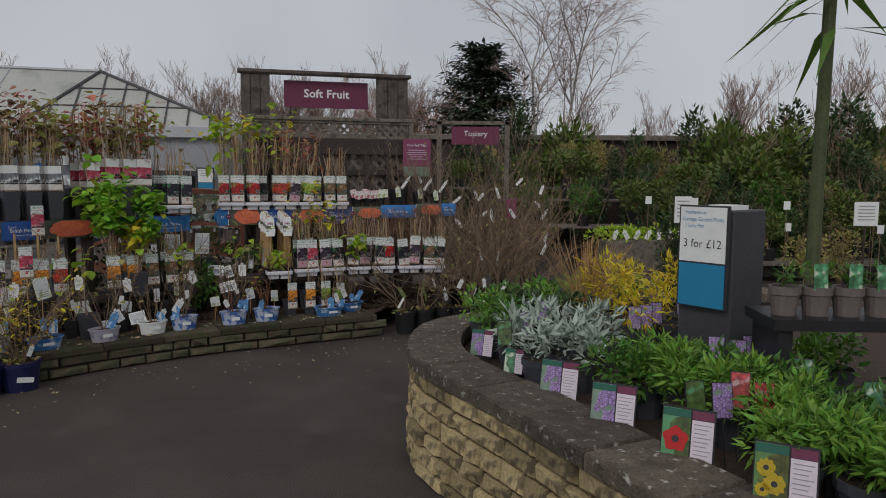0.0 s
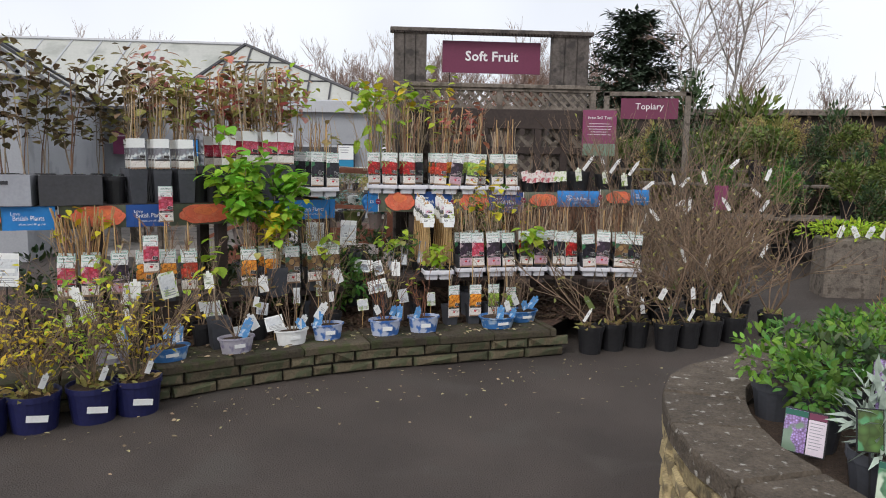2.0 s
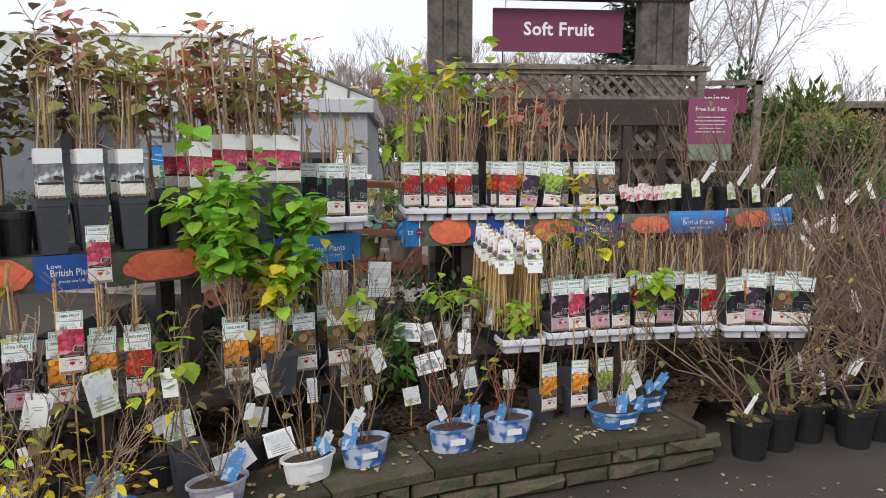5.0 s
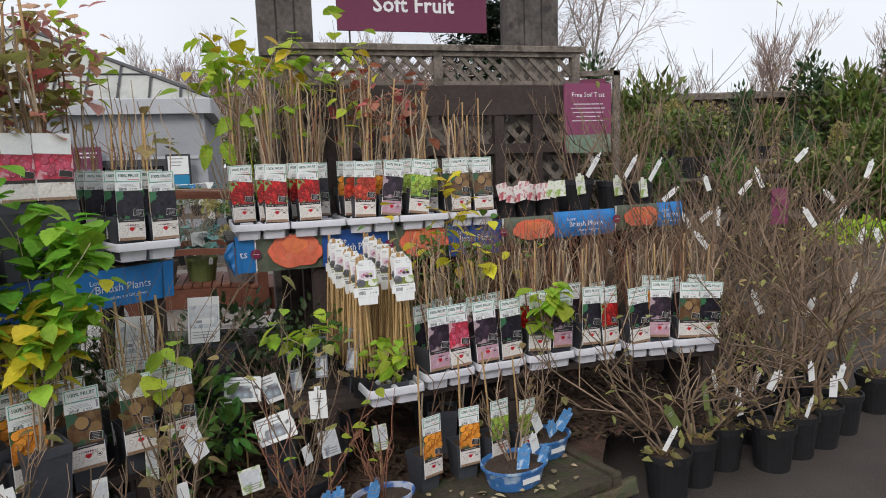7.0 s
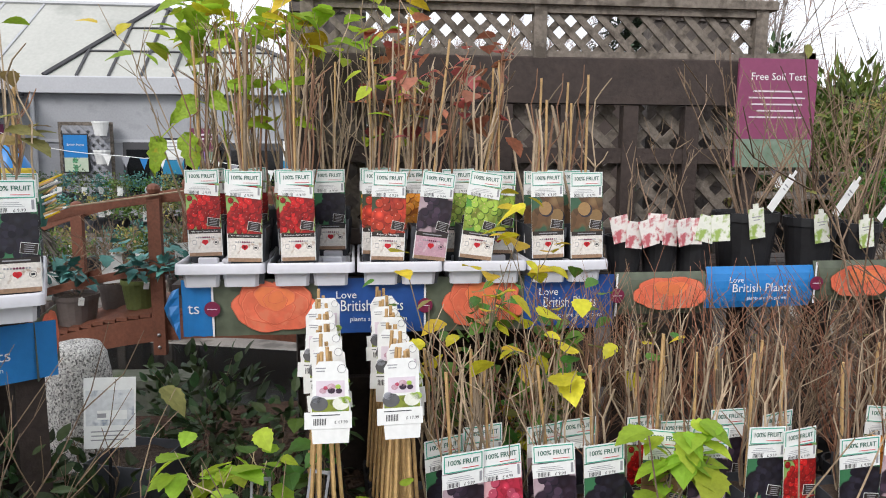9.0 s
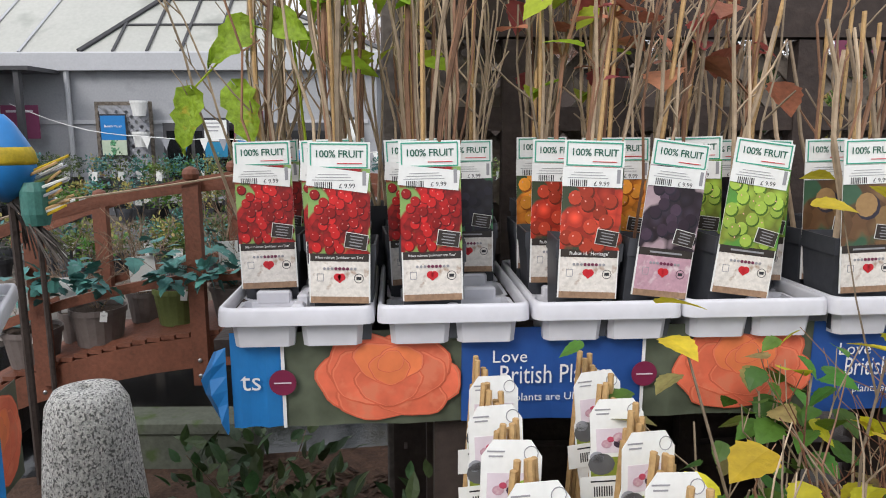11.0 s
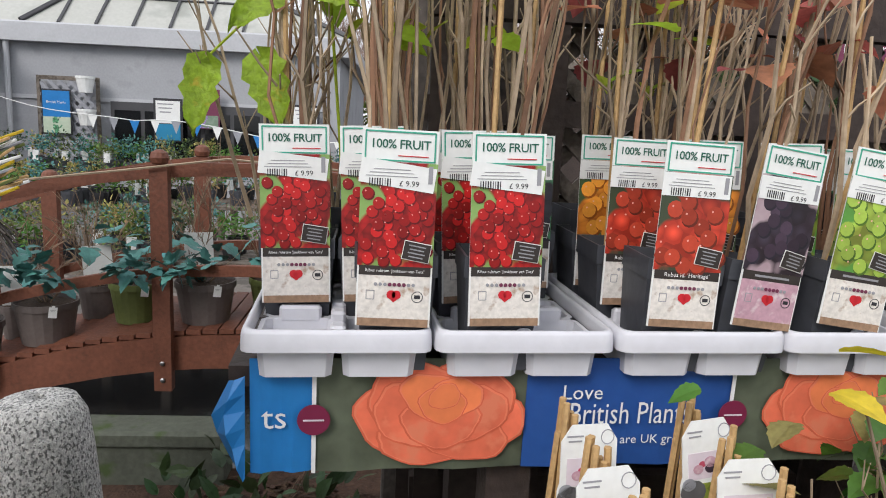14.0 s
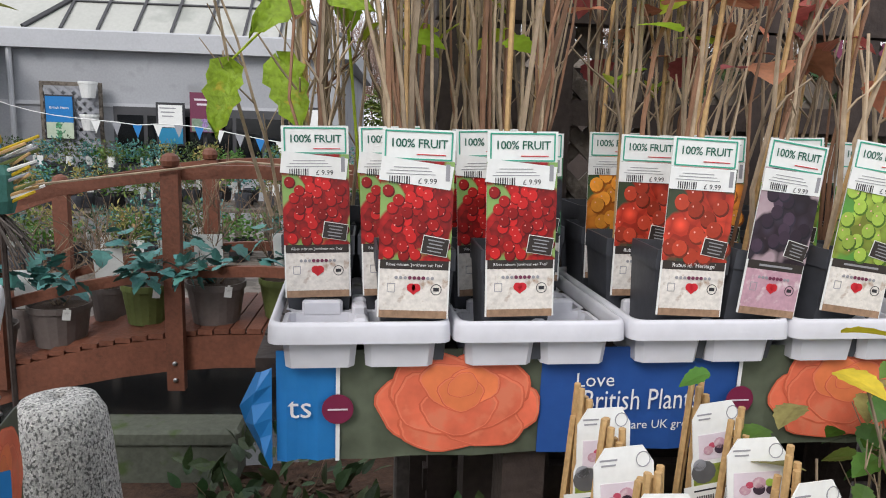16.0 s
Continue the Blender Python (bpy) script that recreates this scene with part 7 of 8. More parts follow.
SMALL = []
for i, (mt, h, sz) in enumerate(((M_TOPIARY, 0.22, 0.035), (M_LEAF_GREEN, 0.2, 0.04), (M_LEAF_BLUE, 0.25, 0.035), (M_LEAF_DARK, 0.32, 0.03), (M_LEAF_BROWN, 0.2, 0.035))):
    t = thing("young_shrub", "small bushy evergreen in a black nursery pot", "potted plant", "young nursery shrubs")
    round_pot(t, 0.07, 0.12, M_POT_BLACK if i % 2 else M_POT_GREY, n=12)
    part("foliage", leaf_cloud(i + 70, (0, 0, 0.12 + h * 0.5), (0.13, 0.13, h * 0.62), 150, sz), mt, t)
    if i % 2 == 0:
        hang_tag(t, pose(0.02, -0.09, 0.16, 0, 5, 0), 0.06, 0.1, lines=False)
    t["used"] = 0
    SMALL.append(t)
for cx, cy, a, l, z in ((-5.2, 10.2, 10, 2.2, 0.5), (-3.9, 10.6, 14, 1.8, 0.55), (-6.2, 11.4, 12, 2.6, 0.7), (-4.2, 11.9, 14, 2.2, 0.75), (-6.6, 12.9, 12, 3.0, 0.85), (-3.6, 13.2, 14, 2.4, 0.85), (-8.2, 11.0, 8, 2.0, 0.7)):
    m = pose(cx, cy, 0, 0, 0, a)
    bench(m, l, 0.7, z)
    k = int(l / 0.23)
    for i in range(k):
        for j in range(3):
            if U(0, 1) < 0.85:
                put(rnd.choice(SMALL), m @ pose(-l / 2 + 0.12 + i * l / k, -0.22 + 0.22 * j, z, 0, 0, U(0, 360)))

# ---- garden centre building with a hipped translucent roof ----
WA, WB = Vector((-12.5, 13.35, 0)), Vector((-4.7, 15.05, 0))
ang = math.degrees(math.atan2(WB.y - WA.y, WB.x - WA.x))
hs = thing("greenhouse_building", "grey walled garden centre greenhouse with a milky hipped roof", "building")
EAVE, TOP = 2.35, 3.75
W = pose(WB.x, WB.y, 0, 0, 0, ang)
b = Build()
b.box(-6.0, 0.06, EAVE / 2, 12.0, 0.12, EAVE)
part("wall", b, M_RENDER, hs, m=W)
b = Build()
b.box(0.06, 3.0, EAVE / 2, 0.12, 6.0, EAVE)
part("wall", b, M_RENDER, hs, m=W)
b = Build()
b.box(-5.9, -0.06, EAVE + 0.06, 12.3, 0.16, 0.24, bevel=0.02)
part("fascia", b, M_GUTTER, hs, m=W)
b = Build()
b.box(0.2, 3.0, EAVE + 0.06, 0.16, 6.0, 0.24, bevel=0.02)
part("fascia", b, M_GUTTER, hs, m=W)
b = Build()
b.box(-6.0, -0.01, 1.62, 12.0, 0.03, 0.05)
part("wall_rail", b, M_GUTTER, hs, m=W)
HA, HB, HP = Vector((-3.8, -0.1, EAVE + 0.16)), Vector((0.25, -0.1, EAVE + 0.16)), Vector((-2.6, 1.3, TOP))
roof = Build()
roof.add([HA, HB, HP, (-12.0, 1.4, TOP + 0.1), (-12.0, -0.1, EAVE + 0.16), (0.25, 6, EAVE + 0.16), (-2.6, 9, TOP)], [(0, 1, 2), (4, 0, 2, 3), (1, 5, 6, 2)])
part("roof", roof, M_ROOF, hs, m=W)
for k in range(10):
    t0 = k / 9
    e = HA.lerp(HB, t0)
    x = e.x
    # bars climb straight up the slope until they meet a hip
    s = (x - HA.x) / (HP.x - HA.x) if x < HP.x else (HB.x - x) / (HB.x - HP.x)
    q = Vector((x, -0.1 + 1.4 * s, EAVE + 0.16 + (TOP - EAVE - 0.16) * s))
    if s > 0.06:
        b = Build()
        b.tube([e + Vector((0, 0, 0.02)), q + Vector((0, 0, 0.02))], 0.022, 0.022, 4)
        part("glazing_bar", b, M_ROOF_BAR, hs, m=W)
for p, q in ((HA, HP), (HB, HP), (HP, Vector((-12.0, 1.4, TOP + 0.1)))):
    b = Build()
    b.tube([p + Vector((0, 0, 0.03)), q + Vector((0, 0, 0.03))], 0.035, 0.035, 5)
    part("ridge_bar", b, M_ROOF_BAR if p is not HP else M_GUTTER, hs, m=W)
for s in (0.33, 0.66):
    b = Build()
    b.tube([HA.lerp(HP, s) + Vector((0, 0, 0.02)), HB.lerp(HP, s) + Vector((0, 0, 0.02))], 0.015, 0.015, 4)
    part("glazing_bar", b, M_ROOF_BAR, hs, m=W)
for k in range(12):
    x = -4.6 - 0.62 * k
    b = Build()
    b.tube([(x, -0.1, EAVE + 0.18), (x + 0.2, 1.35, TOP + 0.05)], 0.02, 0.02, 4)
    part("glazing_bar", b, M_GUTTER, hs, m=W)
b = Build()
b.box(-1.62, -0.02, 1.18, 2.3, 0.06, 0.85)
win = part("window_frame", b, M_ROOF_BAR, hs, m=W)
for k in range(6):
    b = Build()
    b.box(-2.56 + 0.375 * k, -0.055, 1.16, 0.32, 0.012, 0.68)
    part("pane", b, M_WATER, hs, "dark window pane", m=W)
b = Build()
b.tube([(-4.0, -0.08, 0), (-4.0, -0.08, EAVE)], 0.035, 0.035, 8)
part("downpipe", b, M_GUTTER, hs, m=W)
# lattice panel, poster, wall pot, notice and bunting on the wall
t = thing("wall_lattice", "pale grey lattice panel leaning on the building wall", "trellis", m=W @ pose(-3.25, -0.12, 0))
for x in (-0.36, 0.36):
    b = Build()
    b.box(x, 0, 1.15, 0.04, 0.03, 1.4)
    part("stile", b, M_TIMBER_GREY, t)
b = Build()
b.box(0, 0, 1.86, 0.76, 0.03, 0.05)
part("rail", b, M_TIMBER_GREY, t)
lattice(t, -0.34, 0.34, 0.5, 1.83, 0.13, 0.045, 0.0, M_BOX_GREY)
t = thing("wall_poster", "blue poster with a plant photograph on the lattice", "poster", m=W @ pose(-3.38, -0.17, 1.44))
b = Build()
b.box(0, 0, 0, 0.36, 0.01, 0.56)
part("backing", b, M_INK, t)
b = Build()
b.box(0, -0.008, 0.1, 0.33, 0.006, 0.32)
part("blue_field", b, M_BANNER_BLUE, t)
b = Build()
b.box(0, -0.008, -0.16, 0.33, 0.006, 0.2)
part("photograph", b, FRUIT["salad"], t)
part("lettering", text_mesh("British Plants", 0.045, M_LETTER), M_LETTER, t, m=pose(0, -0.0125, 0.12))
for z in (1.42, 1.82):
    t = thing("wall_pot", "small white pot hung on the lattice", "plant pot", "wall pots", m=W @ pose(-2.98, -0.26, z - 0.13))
    round_pot(t, 0.11, 0.2, M_WHITE, k=0.7, n=16)
t = thing("plum_poster", "plum poster with a small photograph by the window", "poster", m=W @ pose(-1.58, -0.14, 1.5))
b = Build()
b.box(0, 0, 0.06, 0.4, 0.012, 0.5)
part("board", b, M_PLUM, t)
b = Build()
b.box(0, -0.009, -0.1, 0.36, 0.006, 0.16)
part("photograph", b, FRUIT["flower"], t)
for k in range(2):
    b = Build()
    b.box(0, -0.009, 0.22 - 0.06 * k, 0.28 - 0.06 * k, 0.003, 0.025)
    part("writing_line", b, M_CARD_PINK, t)
for x in (-2.02, -0.3):
    t = thing("offer_board", "white and blue offer board in a black frame by the window", "sign", "offer boards", m=W @ pose(x, -0.16, 1.4))
    b = Build()
    b.box(0, 0.006, 0, 0.36, 0.012, 0.54)
    part("frame", b, M_INK, t)
    b = Build()
    b.box(0, -0.004, 0.1, 0.3, 0.008, 0.28)
    part("board", b, M_WHITE, t)
    b = Build()
    b.box(0, -0.004, -0.15, 0.3, 0.008, 0.2)
    part("blue_band", b, M_TEAL, t)
    for k in range(3):
        b = Build()
        b.box(-0.03, -0.01, 0.2 - 0.05 * k, 0.2 - 0.03 * k, 0.003, 0.014)
        part("writing_line", b, M_INK_GREY, t)
t = thing("plum_poster", "plum poster beside the canopy post on the wall", "poster", m=W @ pose(-4.62, -0.16, 1.62))
b = Build()
b.box(0, 0, 0, 0.5, 0.012, 0.44)
part("board", b, M_NOTICE, t)
b = Build()
b.box(0.0, -0.009, 0.14, 0.36, 0.004, 0.03)
part("writing_line", b, M_CARD_PINK, t)
cn = thing("wall_canopy", "thin dark flat canopy on a black steel post", "canopy", m=W)
b = Build()
b.box(-6.0, -0.42, 2.27, 3.8, 0.7, 0.05)
part("roof_sheet", b, M_ROOF_BAR, cn)
b = Build()
b.box(-4.28, -0.7, 1.125, 0.07, 0.07, 2.25)
part("post", b, M_ROOF_BAR, cn)
bun = thing("bunting", "string of small blue and white pennants along the wall", "bunting", m=W)
b = Build()
pts = [(-4.6 + i * 0.25, -0.4, 1.85 - 0.55 * min(1, i / 9) - 0.1 * math.sin(i * 0.45)) for i in range(20)]
b.tube(pts, 0.006, 0.006, 4)
part("string", b, M_WHITE, bun)
for i in range(7, 20):
    x, y, z = pts[i]
    b = Build()
    b.add([(x - 0.06, y, z), (x + 0.06, y, z), (x, y, z - 0.16), (x - 0.06, y + 0.003, z), (x + 0.06, y + 0.003, z), (x, y + 0.003, z - 0.16)], [(0, 2, 1), (3, 4, 5), (0, 1, 4, 3), (1, 2, 5, 4), (2, 0, 3, 5)])
    part("pennant", b, (M_BANNER_BLUE, M_WHITE, M_BOX_GREY)[i % 3], bun)
# second glasshouse to the side
h2 = thing("glasshouse", "large pale glasshouse with dark roof bars", "building", m=pose(-11.2, 10.2, 0, 0, 0, 25))
b = Build()
b.box(0, 0, 1.2, 6.0, 5.0, 2.4)
part("wall", b, M_RENDER, h2)
b = Build()
b.add([(-3, -2.5, 2.4), (3, -2.5, 2.4), (3, 2.5, 2.4), (-3, 2.5, 2.4), (0.6, 0, 4.0), (-3, 0, 4.0)], [(0, 1, 4, 5), (1, 2, 4), (2, 3, 5, 4)])
part("roof", b, M_ROOF, h2)
for p, q in (((3, -2.5, 2.42), (0.6, 0, 4.02)), ((3, 2.5, 2.42), (0.6, 0, 4.02)), ((0.6, 0, 4.02), (-3, 0, 4.02)), ((1.8, -2.5, 2.42), (1.2, -0.65, 3.6)), ((0.3, -2.5, 2.42), (0.3, 0, 4.02)), ((-1.2, -2.5, 2.42), (-1.2, 0, 4.02)), ((3, -1, 2.42), (1.6, -0.4, 3.36)), ((3, 0.6, 2.42), (1.4, 0.3, 3.5)), ((3.02, -2.5, 2.35), (3.02, 2.5, 2.35)), ((-3, -2.52, 2.35), (3, -2.52, 2.35))):
    b = Build()
    b.tube([p, q], 0.035, 0.035, 5)
    part("glazing_bar", b, M_ROOF_BAR, h2)

# ---- side trellis at the far end of the display ----
t = thing("side_trellis", "brown diamond trellis panel at the end of the display", "trellis", m=pose(-4.3, 4.96, 0, 0, 0, 30))
for x in (-0.35, 0.1):
    b = Build()
    b.box(x, 0, 0.85, 0.05, 0.04, 1.7)
    part("stile", b, M_TIMBER_GREY, t)
b = Build()
b.box(-0.12, 0, 1.7, 0.55, 0.05, 0.05)
part("rail", b, M_TIMBER_GREY, t)
lattice(t, -0.34, 0.1, 0.3, 1.68, 0.12, 0.035, 0.0, M_TIMBER_GREY)

# ---- plants in the raised bed ----


def bed_plant(name, label, category, x, y, z, mt, r, h, n, size, kind="oval", group="", pot=True, seed=0, up=0.4):
    t = thing(name, label, category, group, m=pose(x, y, z))
    if pot:
        round_pot(t, 0.085, 0.14, M_POT_GREY, n=14)
    part("foliage", leaf_cloud(seed + int(x * 100) + int(y * 10), (0, 0, 0.12 + h / 2), (r, r, h / 2), n, size, kind, up), mt, t)
    return t


for i, (x, y) in enumerate(((0.36, 3.38), (0.52, 3.6), (0.66, 3.36), (0.8, 3.5), (0.62, 3.12), (0.45, 3.15))):
    t = bed_plant("silver_plant", "silvery grey rosette-leaved perennial in a pot", "perennial", x, y, 0.5, M_LEAF_SILVER, 0.12, 0.2, 150, 0.07, "blade", "silver perennials", seed=i, up=0.7)
for i, (x, y) in enumerate(((0.7, 2.74), (0.82, 2.78), (0.95, 2.72), (1.12, 2.62), (0.9, 2.52), (1.04, 2.46), (1.2, 2.4), (1.02, 2.0), (1.16, 1.86), (1.2, 2.0), (1.34, 1.76), (1.25, 1.64), (1.3, 2.1), (1.1, 2.2))):
    t = bed_plant("leafy_perennial", "bushy bright green perennial in a black pot", "perennial", x, y, 0.5, M_LEAF_BRIGHT if i % 3 else M_LEAF_GREEN, 0.15, 0.2, 620, 0.046, "blade", "green perennials", seed=i)
for i, (x, y) in enumerate(((0.92, 4.0), (1.1, 4.2), (1.28, 3.95), (1.0, 3.78), (1.45, 4.2), (1.2, 4.5))):
    t = bed_plant("golden_shrub", "shrub with golden yellow autumn leaves", "shrub", x, y, 0.5, M_LEAF_YELLOW, 0.17, 0.38, 220, 0.055, "blade", "golden shrubs", seed=i)
for i, (x, y) in enumerate(((0.3, 3.72), (0.48, 4.0), (0.62, 4.3), (0.4, 4.3), (0.75, 3.9), (0.25, 4.0), (0.7, 4.6), (1.35, 3.2), (1.5, 2.9), (1.5, 3.5), (1.6, 2.3), (1.45, 1.7), (1.7, 3.0), (1.6, 4.5), (0.95, 4.8), (1.3, 4.95), (1.75, 4.9), (1.3, 1.3), (1.5, 1.0))):
    t = bed_plant("leafy_perennial", "low leafy green perennial among printed labels", "perennial", x, y, 0.5, (M_LEAF_GREEN, M_LEAF_DARK, M_LEAF_BRIGHT)[i % 3], 0.14, 0.2, 260, 0.04, "oval", "mixed perennials", seed=i)
t = thing("ornamental_grass", "tall straw-coloured ornamental grass clump", "grass", m=pose(0.86, 4.1, 0.5))
b = Build()
for i in range(170):
    a, l = U(0, 6.28), U(0.35, 0.62)
    s = U(0.02, 0.2)
    b.tube([(0.04 * math.cos(a), 0.04 * math.sin(a), 0), (0.03 * math.cos(a) + s * 0.4 * math.cos(a), 0.03 * math.sin(a) + s * 0.4 * math.sin(a), l * 0.6), (s * math.cos(a) * 1.3, s * math.sin(a) * 1.3, l)], 0.0022, 0.0012, 3)
part("blades", b, M_GRASS_TAN, t)


def flower_card(x, y, z, a, w, h, mt, side=True, label="folded plant card with a flower photograph"):
    t = thing("flower_card", label, "plant label", "flower cards", m=pose(x, y, z, -14, 0, a))
    b = Build()
    b.box(0, 0, h / 2, w, 0.003, h)
    part("card", b, M_POT_BLACK, t)
    if not side:
        b = Build()
        b.tube([(0, 0.003, 0.5 - z), (0, 0.003, 0.02)], 0.003, 0.003, 5)
        part("stake", b, M_POT_BLACK, t)
    b = Build()
    b.box(-w * 0.22 if side else 0, -0.003, h / 2, w * (0.52 if side else 0.9), 0.002, h * 0.94)
    part("picture", b, FRUIT[mt], t)
    if side and mt in ("poppy", "sunny"):
        for dx, dz, r in ((-0.22, 0.46, 0.2),) if mt == "poppy" else ((-0.3, 0.62, 0.13), (-0.16, 0.4, 0.15), (-0.34, 0.3, 0.1)):
            b = Build()
            ring = [(w * dx + h * r * (1 + 0.13 * math.sin(k * (1.5708 if mt == "poppy" else 2.9))) * math.cos(k * 0.3142), -0.007, h * dz + h * r * (1 + 0.13 * math.sin(k * (1.5708 if mt == "poppy" else 2.9))) * math.sin(k * 0.3142)) for k in range(20)]
            b.add([(w * dx, -0.007, h * dz)] + ring, [(0, 1 + k, 1 + (k + 1) % 20) for k in range(20)])
            part("flower", b, M_BERRY_RED if mt == "poppy" else M_LEAF_YELLOW, t)
            b = Build()
            b.add([(w * dx + h * r * 0.3 * math.cos(k * 0.5236), -0.0078, h * dz + h * r * 0.3 * math.sin(k * 0.5236)) for k in range(12)], [tuple(range(12))])
            part("flower_centre", b, M_INK, t)
    if side:
        b = Build()
        b.box(-w * 0.22, -0.0045, h * 0.9, w * 0.52, 0.001, h * 0.13)
        part("green_band", b, M_INK_GREEN, t)
        b = Build()
        b.box(w * 0.27, -0.003, h * 0.42, w * 0.4, 0.002, h * 0.78)
        part("text_panel", b, M_CARD_PINK, t)
        b = Build()
        b.box(w * 0.27, -0.003, h * 0.89, w * 0.4, 0.002, h * 0.14)
        part("heading", b, M_PLUM, t)
        b = Build()
        for k in range(9):
            b.box(w * (0.27 - 0.02 * (k % 3)), -0.0045, h * (0.74 - 0.07 * k), w * (0.32 - 0.04 * (k % 3)), 0.001, h * 0.016)
        part("writing_line", b, M_INK_GREY, t)


for x, y, w, h, k in ((0.2, 3.52, 0.13, 0.14, "flower"), (0.33, 3.2, 0.1, 0.12, "salad"), (0.47, 2.8, 0.17, 0.17, "flower"), (0.6, 2.44, 0.17, 0.18, "flower"), (0.76, 2.14, 0.17, 0.19, "poppy"), (0.92, 1.84, 0.17, 0.19, "sunny"), (1.1, 1.5, 0.17, 0.19, "flower"), (1.3, 1.1, 0.17, 0.19, "poppy")):
    flower_card(x, y, 0.55, -28, w * 0.95, h * 0.98, k)
for i, (x, y) in enumerate(((1.02, 3.68), (1.1, 3.74), (1.18, 3.82), (1.24, 3.42), (1.33, 3.5), (1.42, 3.42), (0.93, 2.28), (0.85, 2.3), (1.36, 2.6), (0.42, 3.5), (0.3, 3.3), (1.45, 2.3), (0.55, 3.85), (0.65, 4.05))):
    flower_card(x, y, 0.66, -20 + 9 * (i % 4), 0.07, 0.12, ("flower", "poppy", "salad")[i % 3] if i > 5 else "flower", False, "small plant label with a flower photograph")
for i, (x, y) in enumerate(((1.13, 2.86), (1.2, 2.8), (1.29, 2.88), (1.37, 2.82), (1.44, 2.95), (1.5, 3.45), (1.6, 3.55), (1.32, 3.8), (1.0, 2.32), (1.03, 2.2))):
    flower_card(x, y, 0.68, -22 + 11 * (i % 4), 0.065, 0.125, "flower" if i < 8 else "bloom", False, "small upright plant label with a %s flower photograph" % ("purple" if i < 8 else "red"))
# price box with the offer
t = thing("offer_sign", "grey box with a white and blue three for twelve pounds sign", "sign", m=pose(1.12, 3.02, 0.5, 0, 0, -52))
b = Build()
b.box(0.0, 0.15, 0.41, 0.25, 0.26, 0.82, bevel=0.006)
part("box", b, M_BOX_DARK, t)
b = Build()
b.box(0.02, 0.15, 0.83, 0.12, 0.12, 0.02)
part("leaflet_stack", b, M_WHITE, t)
b = Build()
b.box(0, 0, 0.62, 0.235, 0.016, 0.44, bevel=0.003)
part("sign_frame", b, M_INK, t)
b = Build()
b.box(0, -0.0095, 0.715, 0.215, 0.004, 0.235)
part("white_panel", b, M_WHITE, t)
b = Build()
b.box(0, -0.0095, 0.497, 0.215, 0.004, 0.185)
part("blue_panel", b, M_TEAL, t)
for wds, z, s, dx in (("Herbaceous", 0.81, 0.024, -0.035), ("Cottage Garden Plants", 0.78, 0.0245, -0.0), ("1 Litre Pot", 0.752, 0.024, -0.04), ("3 for £12", 0.675, 0.052, -0.0)):
    part("lettering", text_mesh(wds, s, M_TEAL if s < 0.03 else M_INK), M_INK, t, m=pose(dx, -0.0125, z) @ Matrix.Diagonal((0.86 if s < 0.025 else 0.92, 1, 1, 1)))
# row of herb pots on a dark shelf
sh = thing("bed_shelf", "black slatted shelf standing in the raised bed", "shelf", m=pose(1.62, 2.62, 0.5, 0, 0, -4))
b = Build()
b.box(0.15, 0.05, 0.42, 1.1, 0.3, 0.04)
part("top", b, M_POT_BLACK, sh)
for x in (-0.35, 0.65):
    b = Build()
    b.box(x, 0.05, 0.2, 0.05, 0.26, 0.4)
    part("leg", b, M_POT_BLACK, sh)
for i in range(8):
    x = 1.3 + 0.115 * i
    t = thing("herb_pot", "small green herb in a taupe pot with a mint label", "potted plant", "herb pots", m=pose(x, 2.66 - 0.07 * 0.115 * i, 0.94))
    round_pot(t, 0.055, 0.11, M_POT_TAUPE, n=16)
    part("foliage", leaf_cloud(i + 900, (0, 0, 0.14), (0.06, 0.06, 0.06), 60, 0.04, "blade"), M_LEAF_GREEN, t)
    if 0 < i < 6:
        b = Build()
        b.box(0, -0.05, 0.15, 0.05, 0.002, 0.1)
        part("label", b, FRUIT["salad"], t, "mint green plant label", m=pose(0, 0, 0, 0, U(-6, 6), U(-10, 10)))
# palm trunk and fronds
t = thing("palm", "slender palm with long pointed green fronds", "tree", m=pose(1.95, 3.6, 0.5))
b = Build()
b.tube([(-0.05, 0, 0), (-0.045, 0, 0.9), (-0.03, 0, 2.1)], 0.036, 0.03, 10)
part("trunk", b, M_PALM_TRUNK, t)
for i in range(26):
    a = 6.28 * i / 26
    b = Build()
    l = U(0.5, 0.8)
    d = Vector((math.cos(a), math.sin(a), U(-0.55, 0.5)))
    b.leaf((0, 0, 1.85 + U(-0.15, 0.3)), d, (0, 0, 1), l, 0.05, "blade")
    part("frond", b, M_LEAF_GREEN, t)

# ---- nursery stock beyond the path ----
BUSH = []
for i, (mt, r, h, n) in enumerate(((M_TOPIARY, 0.45, 0.9, 1500), (M_LEAF_DARK, 0.35, 1.2, 1500), (M_LEAF_GREEN, 0.4, 0.7, 1200), (M_TOPIARY, 0.5, 0.6, 1300), (M_LEAF_BROWN, 0.35, 1.1, 900))):
    t = thing("nursery_shrub", "dense evergreen nursery shrub in a black pot", "shrub", "nursery shrubs")
    round_pot(t, 0.16, 0.24, M_POT_BLACK, n=14)
    part("foliage", leaf_cloud(i + 210, (0, 0, 0.24 + h / 2), (r, r, h / 2), n, 0.075, "small"), mt, t)
    b, _ = twig_mesh(i + 211, 8, h * 0.7, h, 0.4, 0.008, 6)
    part("branchwork", b, M_TWIG, t, m=pose(0, 0, 0.2))
    t["used"] = 0
    BUSH.append(t)
g = random.Random(21)
